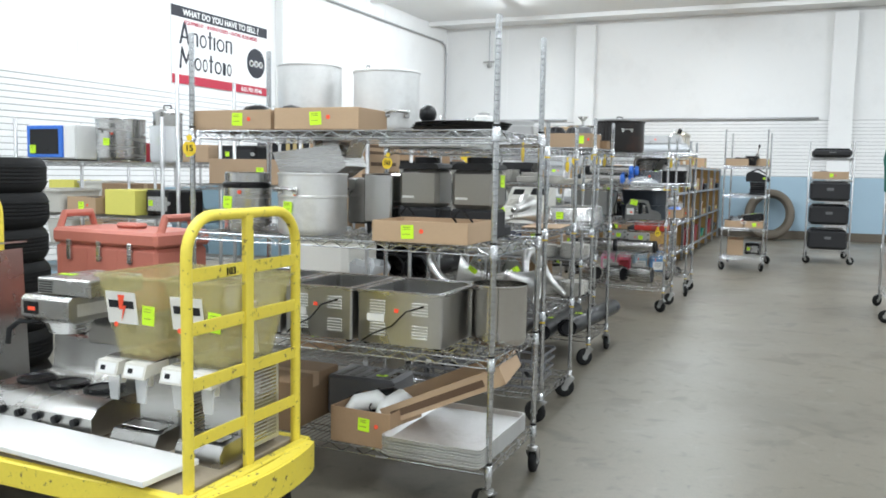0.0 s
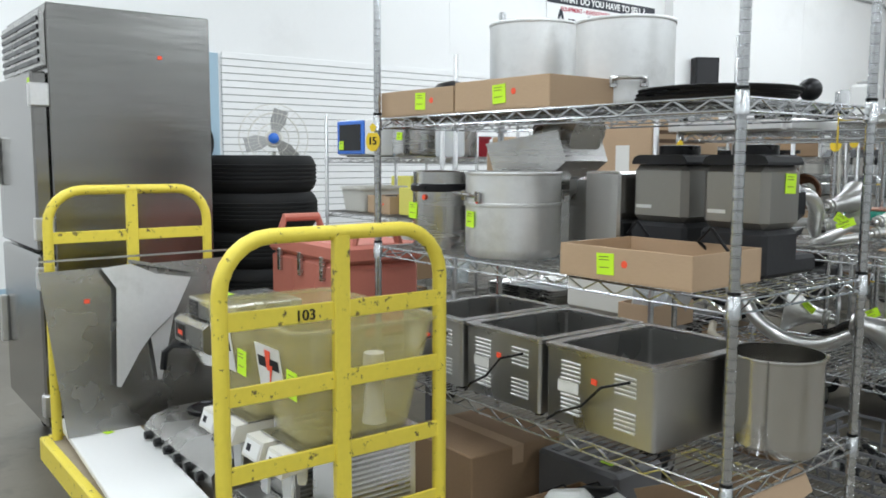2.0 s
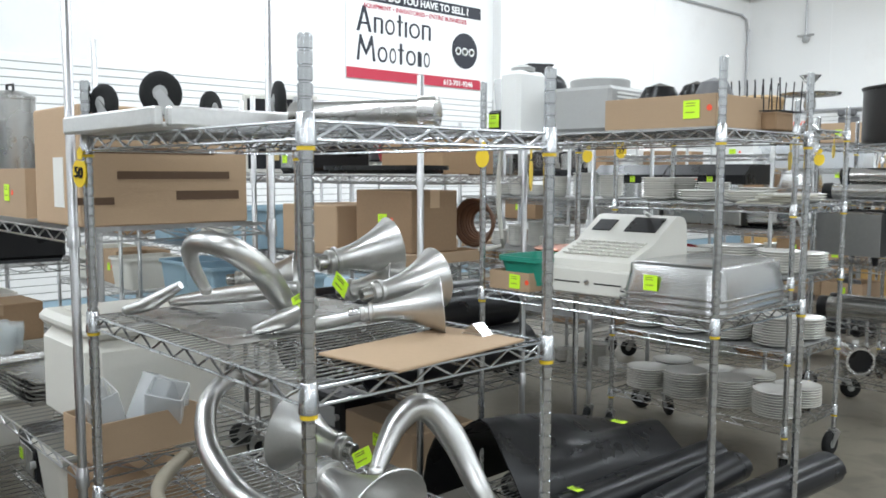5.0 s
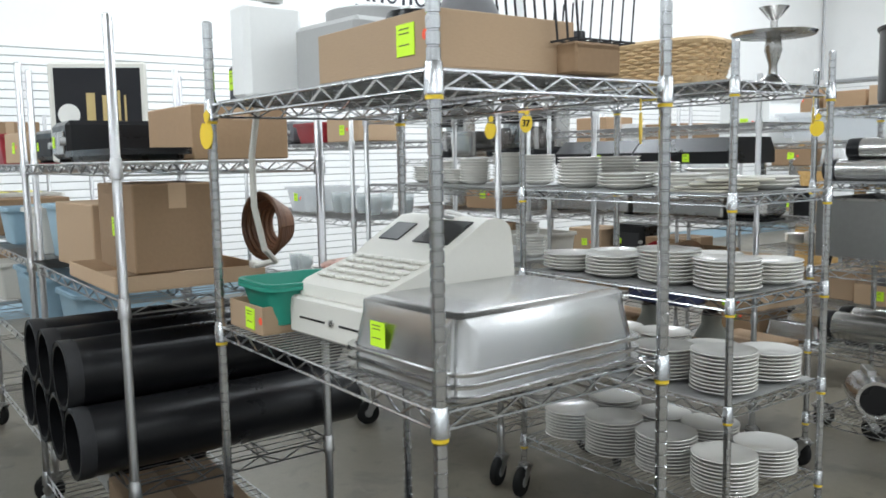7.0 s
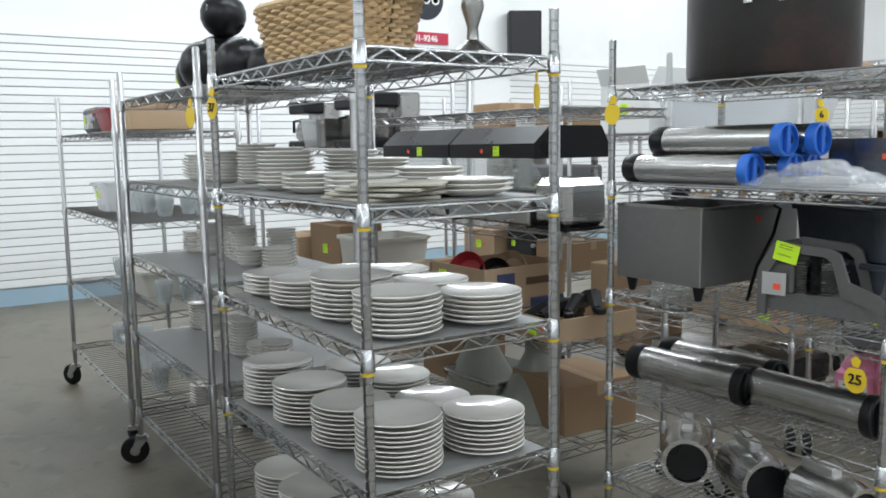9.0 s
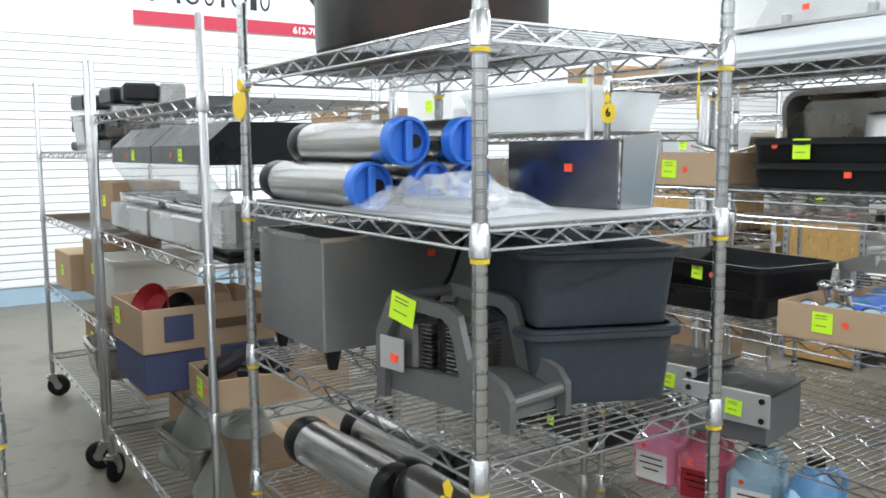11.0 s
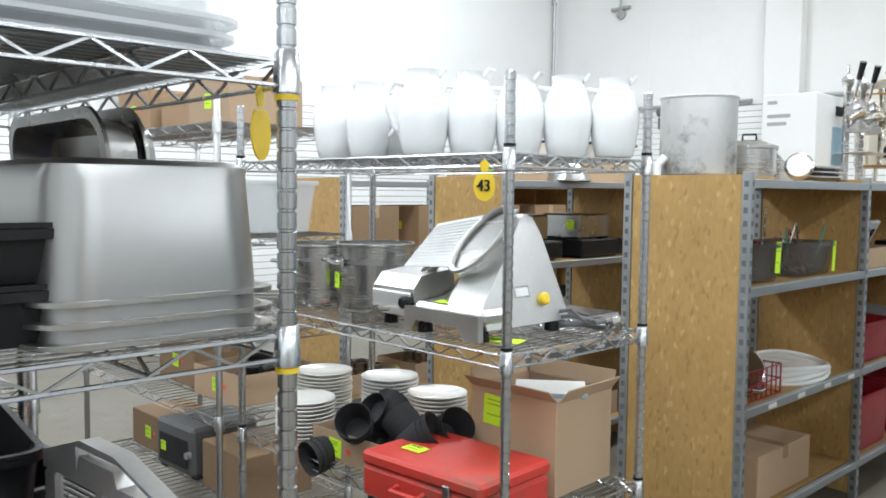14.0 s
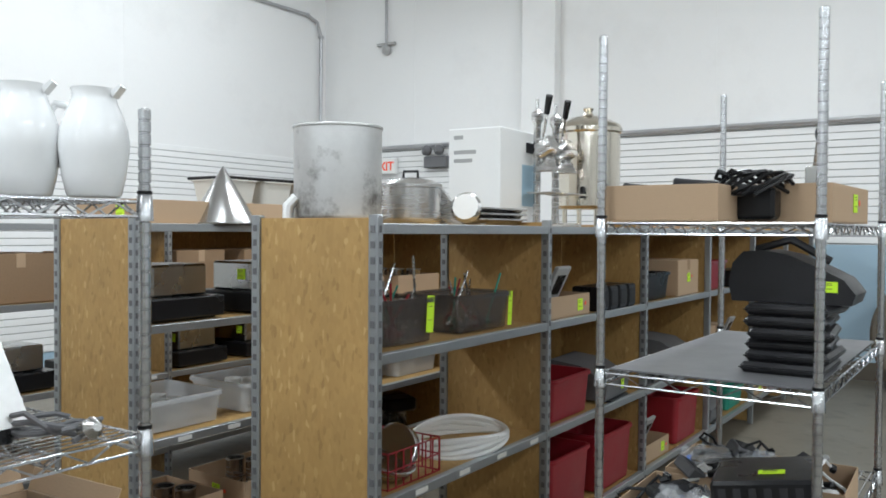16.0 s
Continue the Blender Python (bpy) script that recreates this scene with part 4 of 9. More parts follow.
def grinder(x, y, z, rz=0.0, tag=False, label="steel and black coffee grinder with empty hopper"):
    t = thing("coffee_grinder", label, "coffee grinder", x, y, z, rz, "coffee grinders")
    part("base", Mesh().box(-0.1, 0.1, -0.06, 0.1, 0, 0.125, 0.012), BLACKM, t, "black base")
    part("tray", Mesh().box(-0.085, 0.085, -0.185, -0.061, 0, 0.05, 0.01), BLACKM, t)
    part("fork", Mesh().prism([(-0.19, 0.118), (-0.061, 0.09), (-0.061, 0.075), (-0.18, 0.1)], -0.04, 0.04, "x"), BLACK, t)
    part("body", Mesh().box(-0.097, 0.097, -0.072, 0.098, 0.126, 0.292, 0.018), GRIND, t)
    part("top_cover", Mesh().prism([(-0.096, 0.2925), (0.096, 0.2925), (0.097, 0.3), (0.088, 0.314), (0.07, 0.32), (-0.07, 0.32), (-0.088, 0.314), (-0.097, 0.3)], -0.074, 0.097), BLACKM, t, "black top")
    part("hopper_collar", Mesh().lathe([(0.06, 0.3205), (0.06, 0.346), (0.048, 0.348), (0.048, 0.321)], 20, None), BLACK, t)
    part("spout", Mesh().box(-0.075, 0.075, -0.15, -0.073, 0.14, 0.24, 0.02), BLACK, t)
    part("spout_cap", Mesh().lathe([(0.05, 0.241), (0.05, 0.3), (0.042, 0.305)], 20, pose(0, -0.122, 0)), SMOKE, t)
    part("dose_knob", Mesh().lathe([(0.012, 0), (0.012, 0.02)], 12, pose(0.045, -0.15, 0.19, 90)), GREYD, t)
    part("badge", Mesh().box(0.02, 0.075, 0.0985, 0.1, 0.165, 0.175), ALU, t)
    part("power_cord", Mesh().tube([(0.05, 0.1, 0.05), (0.07, 0.14, 0.09), (0.02, 0.16, 0.13), (-0.04, 0.15, 0.06), (-0.08, 0.13, 0.006)], 0.005, 6), BLACK, t)
    if tag:
        sticker(t, 0.097, 0.03, 0.24, "x+", 0.05, 0.052, 2)
    return t


def hotel_pans(x, y, z, w, d, h, n, rz=0.0, label="upturned stack of stainless food pans", flip=True, mt=None, name="food_pan_stack"):
    t = thing(name, label, "food pans", x, y, z, rz)
    for i in range(n):
        g = Mesh().tub(w, d, 0, h, 0.012, 0.003, 0.05, 0.012, 6, min(0.03, h * 0.35))
        if flip:
            g.turn(pose(0, 0, h, 180))
        o = part("pan", g, mt or PANS, t)
        o.location = (0, 0, i * 0.022)
        z = 0.0 if flip else h - 0.005
        part("rim_edge", Mesh().hoop(w + 0.028, d + 0.028, z, z + 0.006, 0.01, 0.055), mt or PANS, o)
    return t


def tub(x, y, z, w, d, h, mt, label, rz=0.0, name="plastic_tub", taper=0.02, lip=0.012, tag=False, cat="tub"):
    t = thing(name, label, cat, x, y, z, rz)
    part("body", Mesh().tub(w, d, 0, h, taper, 0.004, 0.035, lip, 5, 0.016), mt, t)
    if lip:
        part("rim_band", Mesh().hoop(w + lip * 2 + 0.004, d + lip * 2 + 0.004, h - 0.018, h - 0.007, 0.006, 0.05), mt, t)
    if tag:
        sticker(t, 0, -d / 2 + taper * 0.3, h * 0.6, "y-", 0.045, 0.045, 3, (0.06, 0))
    return t


def cylinder_dispenser(x, y, z, L, r, rz, cap=None, label="long steel cup dispenser tube with blue cap"):
    """Lies along local x."""
    t = thing("cup_dispenser", label, "cup dispenser", x, y, z, rz, "cup dispensers")
    m = pose(0, 0, r, 0, 90, 0)
    part("tube", Mesh().lathe([(r, -L / 2), (r, L / 2 - 0.03)], 28, m), STEELH, t)
    part("end_ring", Mesh().lathe([(r * 1.02, -L / 2 - 0.03), (r * 1.05, -L / 2 - 0.02), (r * 1.05, -L / 2 + 0.02), (r * 1.0, -L / 2 + 0.025)], 28, m), BLACK, t)
    c = part("cap", Mesh().lathe([(r * 1.04, L / 2 - 0.03), (r * 1.06, L / 2 - 0.01), (r * 1.04, L / 2), (r * 0.9, L / 2 + 0.002), (r * 0.88, L / 2 - 0.012), (0.001, L / 2 - 0.012)], 28, m), cap or BLUE, t, "blue plastic cap" if not cap else "")
    part("cap_grip", Mesh().box(L / 2 - 0.012, L / 2 + 0.004, -0.008, 0.008, r * 0.14, r * 1.86, 0.003), cap or BLUE, c)
    part("cap_hole", Mesh().lathe([(r * 0.3, 0), (r * 0.3, 0.003)], 18, pose(L / 2 - 0.011, r * 0.42, r, 0, 90, 0)), BLACK, c)
    return t


PITCHER = {}


def pitcher(x, y, z, rz=0.0, s=1.0, label="tall white glazed pitcher with curled lip"):
    t = thing("pitcher", label, "pitcher", x, y, z, rz, "white pitchers")
    if "b" not in PITCHER:
        prof = [(0.055, 0), (0.062, 0.006), (0.072, 0.05), (0.08, 0.11), (0.0805, 0.13), (0.077, 0.16), (0.066, 0.195), (0.054, 0.222), (0.049, 0.24), (0.053, 0.258), (0.05, 0.258), (0.045, 0.24), (0.05, 0.222), (0.062, 0.193), (0.07, 0.15), (0.06, 0.02)]
        PITCHER["b"] = Mesh().lathe(prof, 28).data("body", PITCH, 60)
        PITCHER["h"] = Mesh().tube([(0.05, 0, 0.215), (0.09, 0, 0.222), (0.112, 0, 0.19), (0.108, 0, 0.14), (0.09, 0, 0.09), (0.074, 0, 0.075)], 0.009, 8).data("handle", PITCH, 60)
        PITCHER["l"] = Mesh().prism([(-0.045, 0.25), (-0.066, 0.268), (-0.07, 0.262), (-0.05, 0.236)], -0.02, 0.02).data("lip", PITCH, 60)
    for k, n in (("b", "body"), ("h", "handle"), ("l", "lip")):
        o = part(n, PITCHER[k], None, t)
        o.scale = (s, s, s)
    return t


def slicer(x, y, z, rz=0.0):
    t = thing("meat_slicer", "brushed aluminium meat slicer with ribbed carriage", "meat slicer", x, y, z, rz)

    def swept(poly, x0, x1, lean):
        """An outline in y and z between two sides, its top leaning to -x."""
        n = len(poly)
        vs = [(xx - lean * zz, yy, zz) for xx in (x0, x1) for yy, zz in poly]
        return Mesh().add(vs, [(i, (i + 1) % n, n + (i + 1) % n, n + i) for i in range(n)] + [tuple(range(n))[::-1], tuple(range(n, 2 * n))])
    part("motor_housing", swept([(-0.135, 0.03), (0.19, 0.03), (0.192, 0.055), (0.15, 0.26), (0.13, 0.305), (0.105, 0.318), (0.075, 0.305), (-0.02, 0.2), (-0.09, 0.13), (-0.125, 0.1), (-0.138, 0.08)], 0.05, 0.175, 0.3), HORN, t)
    part("bed", Mesh().prism([(-0.14, 0.035), (-0.14, 0.066), (-0.12, 0.078), (-0.03, 0.088), (0.0, 0.1), (0.03, 0.15), (0.06, 0.16), (0.15, 0.16), (0.15, 0.035)], -0.1, 0.028, "x"), HORN, t)
    part("front_table", Mesh().box(-0.1, 0.17, -0.155, -0.052, 0.04, 0.082, 0.014), HORN, t)
    part("front_skirt", Mesh().prism([(-0.105, 0.004), (-0.08, 0.004), (-0.06, 0.036), (0.095, 0.036), (0.12, 0.004), (0.172, 0.004), (0.172, 0.07), (-0.105, 0.07)], -0.175, -0.156), HORN, t)
    part("carriage_block", Mesh().prism([(-0.13, 0.03), (-0.14, 0.11), (-0.11, 0.145), (0.01, 0.16), (0.03, 0.03)], -0.28, -0.108, "x"), HORN, t)
    part("block_lip", Mesh().box(-0.275, -0.115, -0.15, -0.141, 0.035, 0.1, 0.003), ALU, t)
    A, B, C, D = Vector((-0.2, -0.09, 0.165)), Vector((-0.125, -0.03, 0.285)), Vector((0.115, 0.035, 0.332)), Vector((0.05, -0.055, 0.175))

    def on(u, v, h):
        n = (D - A).cross(B - A).normalized()
        return (A.lerp(D, u)).lerp(B.lerp(C, u), v) - n * h if n.y > 0 else (A.lerp(D, u)).lerp(B.lerp(C, u), v) + n * h

    def slab(u0, u1, v0, v1, h0, h1):
        vs = [on(u, v, h) for h in (h0, h1) for u, v in ((u0, v0), (u1, v0), (u1, v1), (u0, v1))]
        return Mesh().add(vs, [(3, 2, 1, 0), (4, 5, 6, 7), (0, 1, 5, 4), (1, 2, 6, 5), (2, 3, 7, 6), (3, 0, 4, 7)])
    c = part("carriage", slab(0, 1, 0, 1, 0, 0.006), ALU, t, "ribbed carriage plate")
    for k in range(14):
        part("carriage_rib", slab(0.02, 0.98, 0.03 + k * 0.068, 0.07 + k * 0.068, 0.0062, 0.009), ALU, c)
    part("carriage_arm", Mesh().tube([(-0.16, -0.05, 0.14), (-0.12, -0.03, 0.19), (-0.06, -0.02, 0.235)], [0.018, 0.014, 0.014], 10), STEELD, t)
    e1, e2 = (C - D).normalized(), (D - A).normalized()
    nn = e1.cross(e2).normalized()
    nn = -nn if nn.y > 0 else nn
    mid = on(0.86, 0.46, 0.02)
    part("blade_guard", Mesh().tube([mid + e1 * (0.102 * math.cos(a) + 0.012 * math.sin(a)) + e2 * 0.056 * math.sin(a) for a in [2 * math.pi * q / 40 for q in range(41)]], 0.009, 8, False), HORN, t)
    disc = [mid - nn * 0.006 + e1 * 0.096 * math.cos(a) + e2 * 0.05 * math.sin(a) for a in [2 * math.pi * q / 40 for q in range(40)]]
    part("blade", Mesh().add(disc + [p - nn * 0.004 for p in disc], [tuple(range(40)), tuple(range(40, 80))[::-1]] + [(q, 40 + q, 40 + (q + 1) % 40, (q + 1) % 40) for q in range(40)]), STEEL, t)
    part("knob", Mesh().lathe([(0.015, 0), (0.017, 0.012), (0.017, 0.03), (0.012, 0.034)], 14, pose(-0.12, -0.141, 0.075, 90)), BLACK, t)
    part("lever_knob", Mesh().lathe([(0.008, 0), (0.008, 0.035), (0.014, 0.037), (0.014, 0.05)], 12, pose(-0.2, -0.15, 0.05, 90)), STEELD, t)
    part("dial", Mesh().lathe([(0.017, 0), (0.017, 0.012), (0.012, 0.016)], 16, pose(0.148, 0.1, 0.09, 0, 73, 0)), TAGY, t, "yellow dial")
    part("badge", Mesh().box(-0.0012, 0.0012, -0.03, 0.03, -0.016, 0.016), STEELD, t).matrix_basis = pose(0.141, 0.02, 0.115, 0, -17, 0)
    part("badge_face", Mesh().box(-0.0012, 0.0015, -0.025, 0.025, -0.011, 0.011), ALU, t).matrix_basis = pose(0.142, 0.02, 0.115, 0, -17, 0)
    part("power_cord", Mesh().tube([(0.15, 0.16, 0.05), (0.19, 0.17, 0.06), (0.21, 0.2, 0.03), (0.2, 0.23, 0.012), (0.15, 0.24, 0.008)], 0.006, 6), GREYD, t)
    for px, py in ((-0.25, -0.1), (-0.25, 0.0), (0.14, -0.13), (0.14, 0.15), (-0.07, -0.13), (-0.07, 0.12)):
        part("foot", Mesh().lathe([(0.022, 0), (0.018, 0.04)], 12, pose(px, py, 0)), BLACK, t)
    sticker(t, 0.0, -0.105, 0.083, "z", 0.075, 0.05, 15)
    return t


def jug(x, y, z, mt, label, rz=0.0, sheet=None):
    t = thing("chemical_jug", label, "jug", x, y, z, rz, "chemical jugs")
    part("body", Mesh().box(-0.08, 0.08, -0.068, 0.068, 0, 0.165, 0.02).lathe([(0.074, 0.15), (0.071, 0.172), (0.055, 0.202), (0.026, 0.23), (0.023, 0.243)], 20, None, 1, 0.88), mt, t)
    part("cap", Mesh().lathe([(0.028, 0.238), (0.028, 0.26), (0.024, 0.264), (0.001, 0.265)], 16), BLACK, t, "black screw cap")
    part("handle", Mesh().tube([(0.02, 0, 0.222), (0.05, 0, 0.236), (0.08, 0, 0.208), (0.07, 0, 0.155)], 0.012, 8), mt, t)
    f = part("label_sheet", Mesh().box(-0.058, 0.058, -0.0695, -0.0675, 0.02, 0.115), sheet or PAPER, t, "printed label")
    for k, w in enumerate((0.04, 0.046, 0.03)):
        part("print_bar", Mesh().box(-w, w, -0.0702, -0.0694, 0.095 - 0.02 * k, 0.1 - 0.02 * k), BLACK, f)
    part("lot_dot", Mesh().lathe([(0.009, 0), (0.001, 0.001)], 12, pose(-0.03, -0.068, 0.135, 90)), DOT, t, "orange lot dot")
    return t


def cup_stack(x, y, z, n, r, mt, label, rz=0.0, rx=0.0):
    t = thing("cup_stack", label, "cups", x, y, z, rz, "cup stacks", "", rx)
    for i in range(n):
        part("cup", Mesh().lathe([(r * 0.7, i * 0.018), (r, i * 0.018 + 0.085), (r * 0.96, i * 0.018 + 0.085), (r * 0.66, i * 0.018 + 0.004)], 18), mt, t)
    return t


def hood_grill(x, y, z, rz=0.0, label="black roller grill with sloping hood and clear guard"):
    t = thing("roller_grill", label, "roller grill", x, y, z, rz, "roller grills")
    part("case", Mesh().box(-0.28, 0.28, -0.22, 0.2, 0.01, 0.11, 0.008), STEELD, t)
    for k in range(7):
        part("roller", Mesh().rod((-0.25, -0.16 + k * 0.05, 0.125), (0.25, -0.16 + k * 0.05, 0.125), 0.012, 8, True), STEEL, t)
    part("hood", Mesh().prism([(-0.2, 0.27), (-0.2, 0.33), (-0.12, 0.4), (0.16, 0.4), (0.2, 0.33), (0.2, 0.27)], -0.29, 0.29, "x"), BLACK, t, "black hood")
    part("guard", Mesh().box(-0.28, 0.28, -0.003, 0.003, 0, 0.16).turn(pose(0, -0.205, 0.27, 215)), GLASS, t, "clear plastic guard")
    for sx in (-0.26, 0.26):
        part("upright", Mesh().box(sx - 0.01, sx + 0.01, 0.14, 0.16, 0.11, 0.27), STEEL, t)
        part("foot", Mesh().box(sx - 0.02, sx + 0.02, -0.2, 0.18, 0, 0.011), BLACK, t)
    sticker(t, 0.05, -0.2, 0.3, "y-", 0.04, 0.04, 0, (-0.1, 0))
    return t


def coffee_maker(x, y, z, rz=0.0, label="black coffee maker with steel tank"):
    t = thing("coffee_maker", label, "coffee maker", x, y, z, rz, "coffee makers")
    part("base", Mesh().box(-0.1, 0.1, -0.16, 0.12, 0, 0.05, 0.01), BLACK, t)
    part("column", Mesh().box(-0.1, 0.1, 0.0, 0.12, 0.05, 0.3, 0.01), STEELD, t)
    part("brew_head", Mesh().box(-0.1, 0.1, -0.15, 0.0, 0.22, 0.3, 0.012), BLACK, t)
    c = part("carafe", Mesh().lathe([(0.05, 0.052), (0.068, 0.07), (0.068, 0.12), (0.04, 0.18), (0.042, 0.19)], 18, pose(0, -0.08, 0)), SMOKE, t)
    part("handle", Mesh().tube([(0, -0.12, 0.18), (0, -0.17, 0.17), (0, -0.17, 0.1)], 0.01, 7), BLACK, c)
    return t


def junk(x0, x1, y0, y1, z, hmax, seed, kinds, group, n):
    """Fills a far shelf with separate small goods."""
    r = random.Random(seed)
    w = (x1 - x0) / n
    for i in range(n):
        cx, cy = x0 + w * (i + 0.5), (y0 + y1) / 2 + r.uniform(-0.06, 0.06)
        k = kinds[i % len(kinds)]
        if k == "box":
            carton(cx, cy, z, w * 0.88, (y1 - y0) * r.uniform(0.55, 0.85), hmax * r.uniform(0.6, 1.0), r.uniform(-4, 4), "closed brown carton on a back rack", False, r.choice((CARD, CARDD)), r.choice(("y-", "", "y-")))
        elif k == "tray":
            carton(cx, cy, z, w * 0.9, (y1 - y0) * 0.8, min(0.12, hmax), r.uniform(-3, 3), "open brown cardboard tray of small goods", True, CARD)
            for q in range(4):
                o = thing("small_part", "small dark metal part in a cardboard tray", "part", cx + r.uniform(-w * 0.25, w * 0.25), cy + r.uniform(-0.12, 0.12), z + 0.008, r.uniform(0, 180))
                part("body", Mesh().box(-0.05, 0.05, -0.03, 0.03, 0, r.uniform(0.08, 0.15), 0.012), r.choice((BLACK, GREYD, STEELD, WHITE)), o)
        elif k == "pot":
            stock_pot(cx, cy, z, min(w * 0.44, 0.15), hmax * r.uniform(0.6, 0.95), r.choice((ALU, STEEL)), "steel pot on a back rack", r.uniform(0, 90))
        elif k == "black":
            o = thing("kitchen_appliance", "black countertop appliance on a back rack", "appliance", cx, cy, z, r.uniform(-5, 5))
            h = hmax * r.uniform(0.7, 1.0)
            part("body", Mesh().box(-w * 0.4, w * 0.4, -0.16, 0.16, 0.012, h, 0.015), r.choice((BLACK, GREYD)), o)
            part("front_panel", Mesh().box(-w * 0.3, w * 0.3, -0.166, -0.161, h * 0.2, h * 0.75, 0.004), r.choice((STEELD, GREY, BLACKM)), o)
            part("knob", Mesh().lathe([(0.015, 0), (0.015, 0.02)], 12, pose(w * 0.34, -0.16, h * 0.5, 90)), GREY, o)
            for sx in (-1, 1):
                part("foot", Mesh().box(sx * w * 0.33 - 0.02, sx * w * 0.33 + 0.02, -0.14, 0.14, 0, 0.013), BLACKM, o)
            sticker(o, -w * 0.2, -0.166, h * 0.5, "y-", 0.04, 0.04)
        elif k == "steel":
            hotel_pans(cx, cy, z, w * 0.85, (y1 - y0) * 0.75, hmax * r.uniform(0.4, 0.7), 2, r.uniform(-4, 4), "stainless food pans on a back rack", r.random() < 0.5)
        elif k == "clear":
            tub(cx, cy, z, w * 0.88, (y1 - y0) * 0.85, hmax * r.uniform(0.6, 0.95), CLEAR, "cloudy clear plastic bin", r.uniform(-2, 2), "clear_bin", tag=True, cat="bin")
        elif k == "blue":
            tub(cx, cy, z, w * 0.9, (y1 - y0) * 0.85, hmax * r.uniform(0.7, 0.95), BLUEP, "pale blue plastic bin", r.uniform(-2, 2), "plastic_bin", cat="bin")
        elif k == "white":
            tub(cx, cy, z, w * 0.9, (y1 - y0) * 0.8, hmax * r.uniform(0.7, 0.95), IVORY, "ivory plastic food bin", r.uniform(-2, 2), "plastic_bin", cat="bin")
        elif k == "yellow":
            carton(cx, cy, z, w * 0.9, (y1 - y0) * 0.7, hmax * 0.9, 0, "closed yellow carton on a back rack", False, PAPERY, "")
        elif k == "plates":
            for q in range(2):
                plate_stack(cx - w * 0.25 + q * w * 0.5, cy + r.uniform(-0.05, 0.05), z, min(w * 0.24, 0.11), r.randint(5, 12))
        elif k == "coffee":
            coffee_maker(cx, cy, z, r.uniform(-10, 10))
        elif k == "glass":
            for q in range(3):
                cup_stack(cx - w * 0.3 + q * w * 0.3, cy + r.uniform(-0.1, 0.1), z, 3, 0.045, GLASS, "stack of clear drinking glasses")
        elif k == "red":
            tub(cx, cy, z, w * 0.85, (y1 - y0) * 0.7, hmax * 0.6, REDP, "red plastic crate on a back rack", 0, "plastic_crate", cat="crate")


# ---------------------------------------------------------------- first rack: pots, grinders, warmers
carton(-1.49, 4.75, 1.538, 0.41, 0.3, 0.085, 0, "open low brown cardboard tray with black lids", tagpos=(0.03, 0.045))
carton(-1.06, 4.74, 1.538, 0.4, 0.3, 0.09, 2, "open low brown cardboard tray with goggles", tagpos=(0.0, 0.045))
stock_pot(-1.345, 5.0, 1.538, 0.15, 0.315, label="tall dented aluminium stock pot", handles=False)
stock_pot(-0.935, 5.0, 1.538, 0.15, 0.275, label="wide dented aluminium stock pot upturned with riveted handles", rz=45, grip=0.3)
for i, (px, py) in enumerate(((-1.44, 4.72), (-1.3, 4.78))):
    o = thing("pan_lid", "domed black pan lid in a cardboard tray", "lid", px, py, 1.545)
    part("dome", Mesh().lathe([(0.08, 0.06), (0.078, 0.075), (0.05, 0.1), (0.001, 0.112)], 20), BLACK, o)
    part("rim", Mesh().lathe([(0.084, 0), (0.084, 0.06), (0.08, 0.064)], 20), BLACK, o)
for i in range(3):
    o = thing("serving_tray", "round black serving tray in a loose stack", "tray", -0.52 + 0.012 * i, 4.87 - 0.008 * i, 1.538 + 0.009 * i, i * 20, "black serving trays")
    part("dish", Mesh().lathe([(0.18, 0), (0.2, 0.013), (0.205, 0.014), (0.202, 0.018), (0.178, 0.005), (0.001, 0.004)], 36), BLACKM, o)
    part("rolled_rim", Mesh().lathe([(0.203, 0.0145), (0.207, 0.0165), (0.203, 0.0185)], 36), BLACK, o)

ap = thing("soup_warmer", "steel airpot with black collar band", "airpot", -1.5, 4.72, 1.088)
part("body", Mesh().lathe([(0.098, 0), (0.1, 0.01), (0.1, 0.205)], 28), STEEL, ap)
part("collar_band", Mesh().lathe([(0.104, 0.195), (0.108, 0.2), (0.108, 0.215), (0.1, 0.222)], 28), BLACK, ap, "black plastic band")
part("lid", Mesh().lathe([(0.098, 0.222), (0.098, 0.262), (0.09, 0.266), (0.088, 0.25), (0.001, 0.25)], 28), STEEL, ap)
sticker(ap, -0.03, -0.1, 0.13, "y-", 0.045, 0.055, 3, (0.06, 0.05))
stock_pot(-1.17, 4.755, 1.088, 0.152, 0.265, ALU, "big aluminium double boiler pot with steel handles", -12, True, False, True, True)

hp = thing("feed_hopper", "slanted steel feed hopper on a machine base", "hopper", -1.3, 5.02, 1.088)
part("base", Mesh().box(-0.1, 0.1, -0.08, 0.08, 0, 0.2, 0.01), STEELD, hp)
part("hopper", Mesh().prism([(-0.2, 0.36), (0.16, 0.4), (0.2, 0.3), (0.05, 0.2), (-0.14, 0.22)], -0.1, 0.1), STEEL, hp)
part("chute", Mesh().tube([(0.0, 0, 0.39), (0.12, 0, 0.41), (0.2, 0, 0.38)], [0.06, 0.075, 0.08], 16), STEELD, hp)
tb = thing("steel_dispenser", "box shaped brushed steel dispenser on legs", "dispenser", -0.92, 4.98, 1.088)
part("body", Mesh().box(-0.07, 0.07, -0.09, 0.09, 0.05, 0.27, 0.008), STEELH, tb)
part("side_box", Mesh().box(-0.17, -0.072, -0.06, 0.09, 0.04, 0.25, 0.008), STEELD, tb)
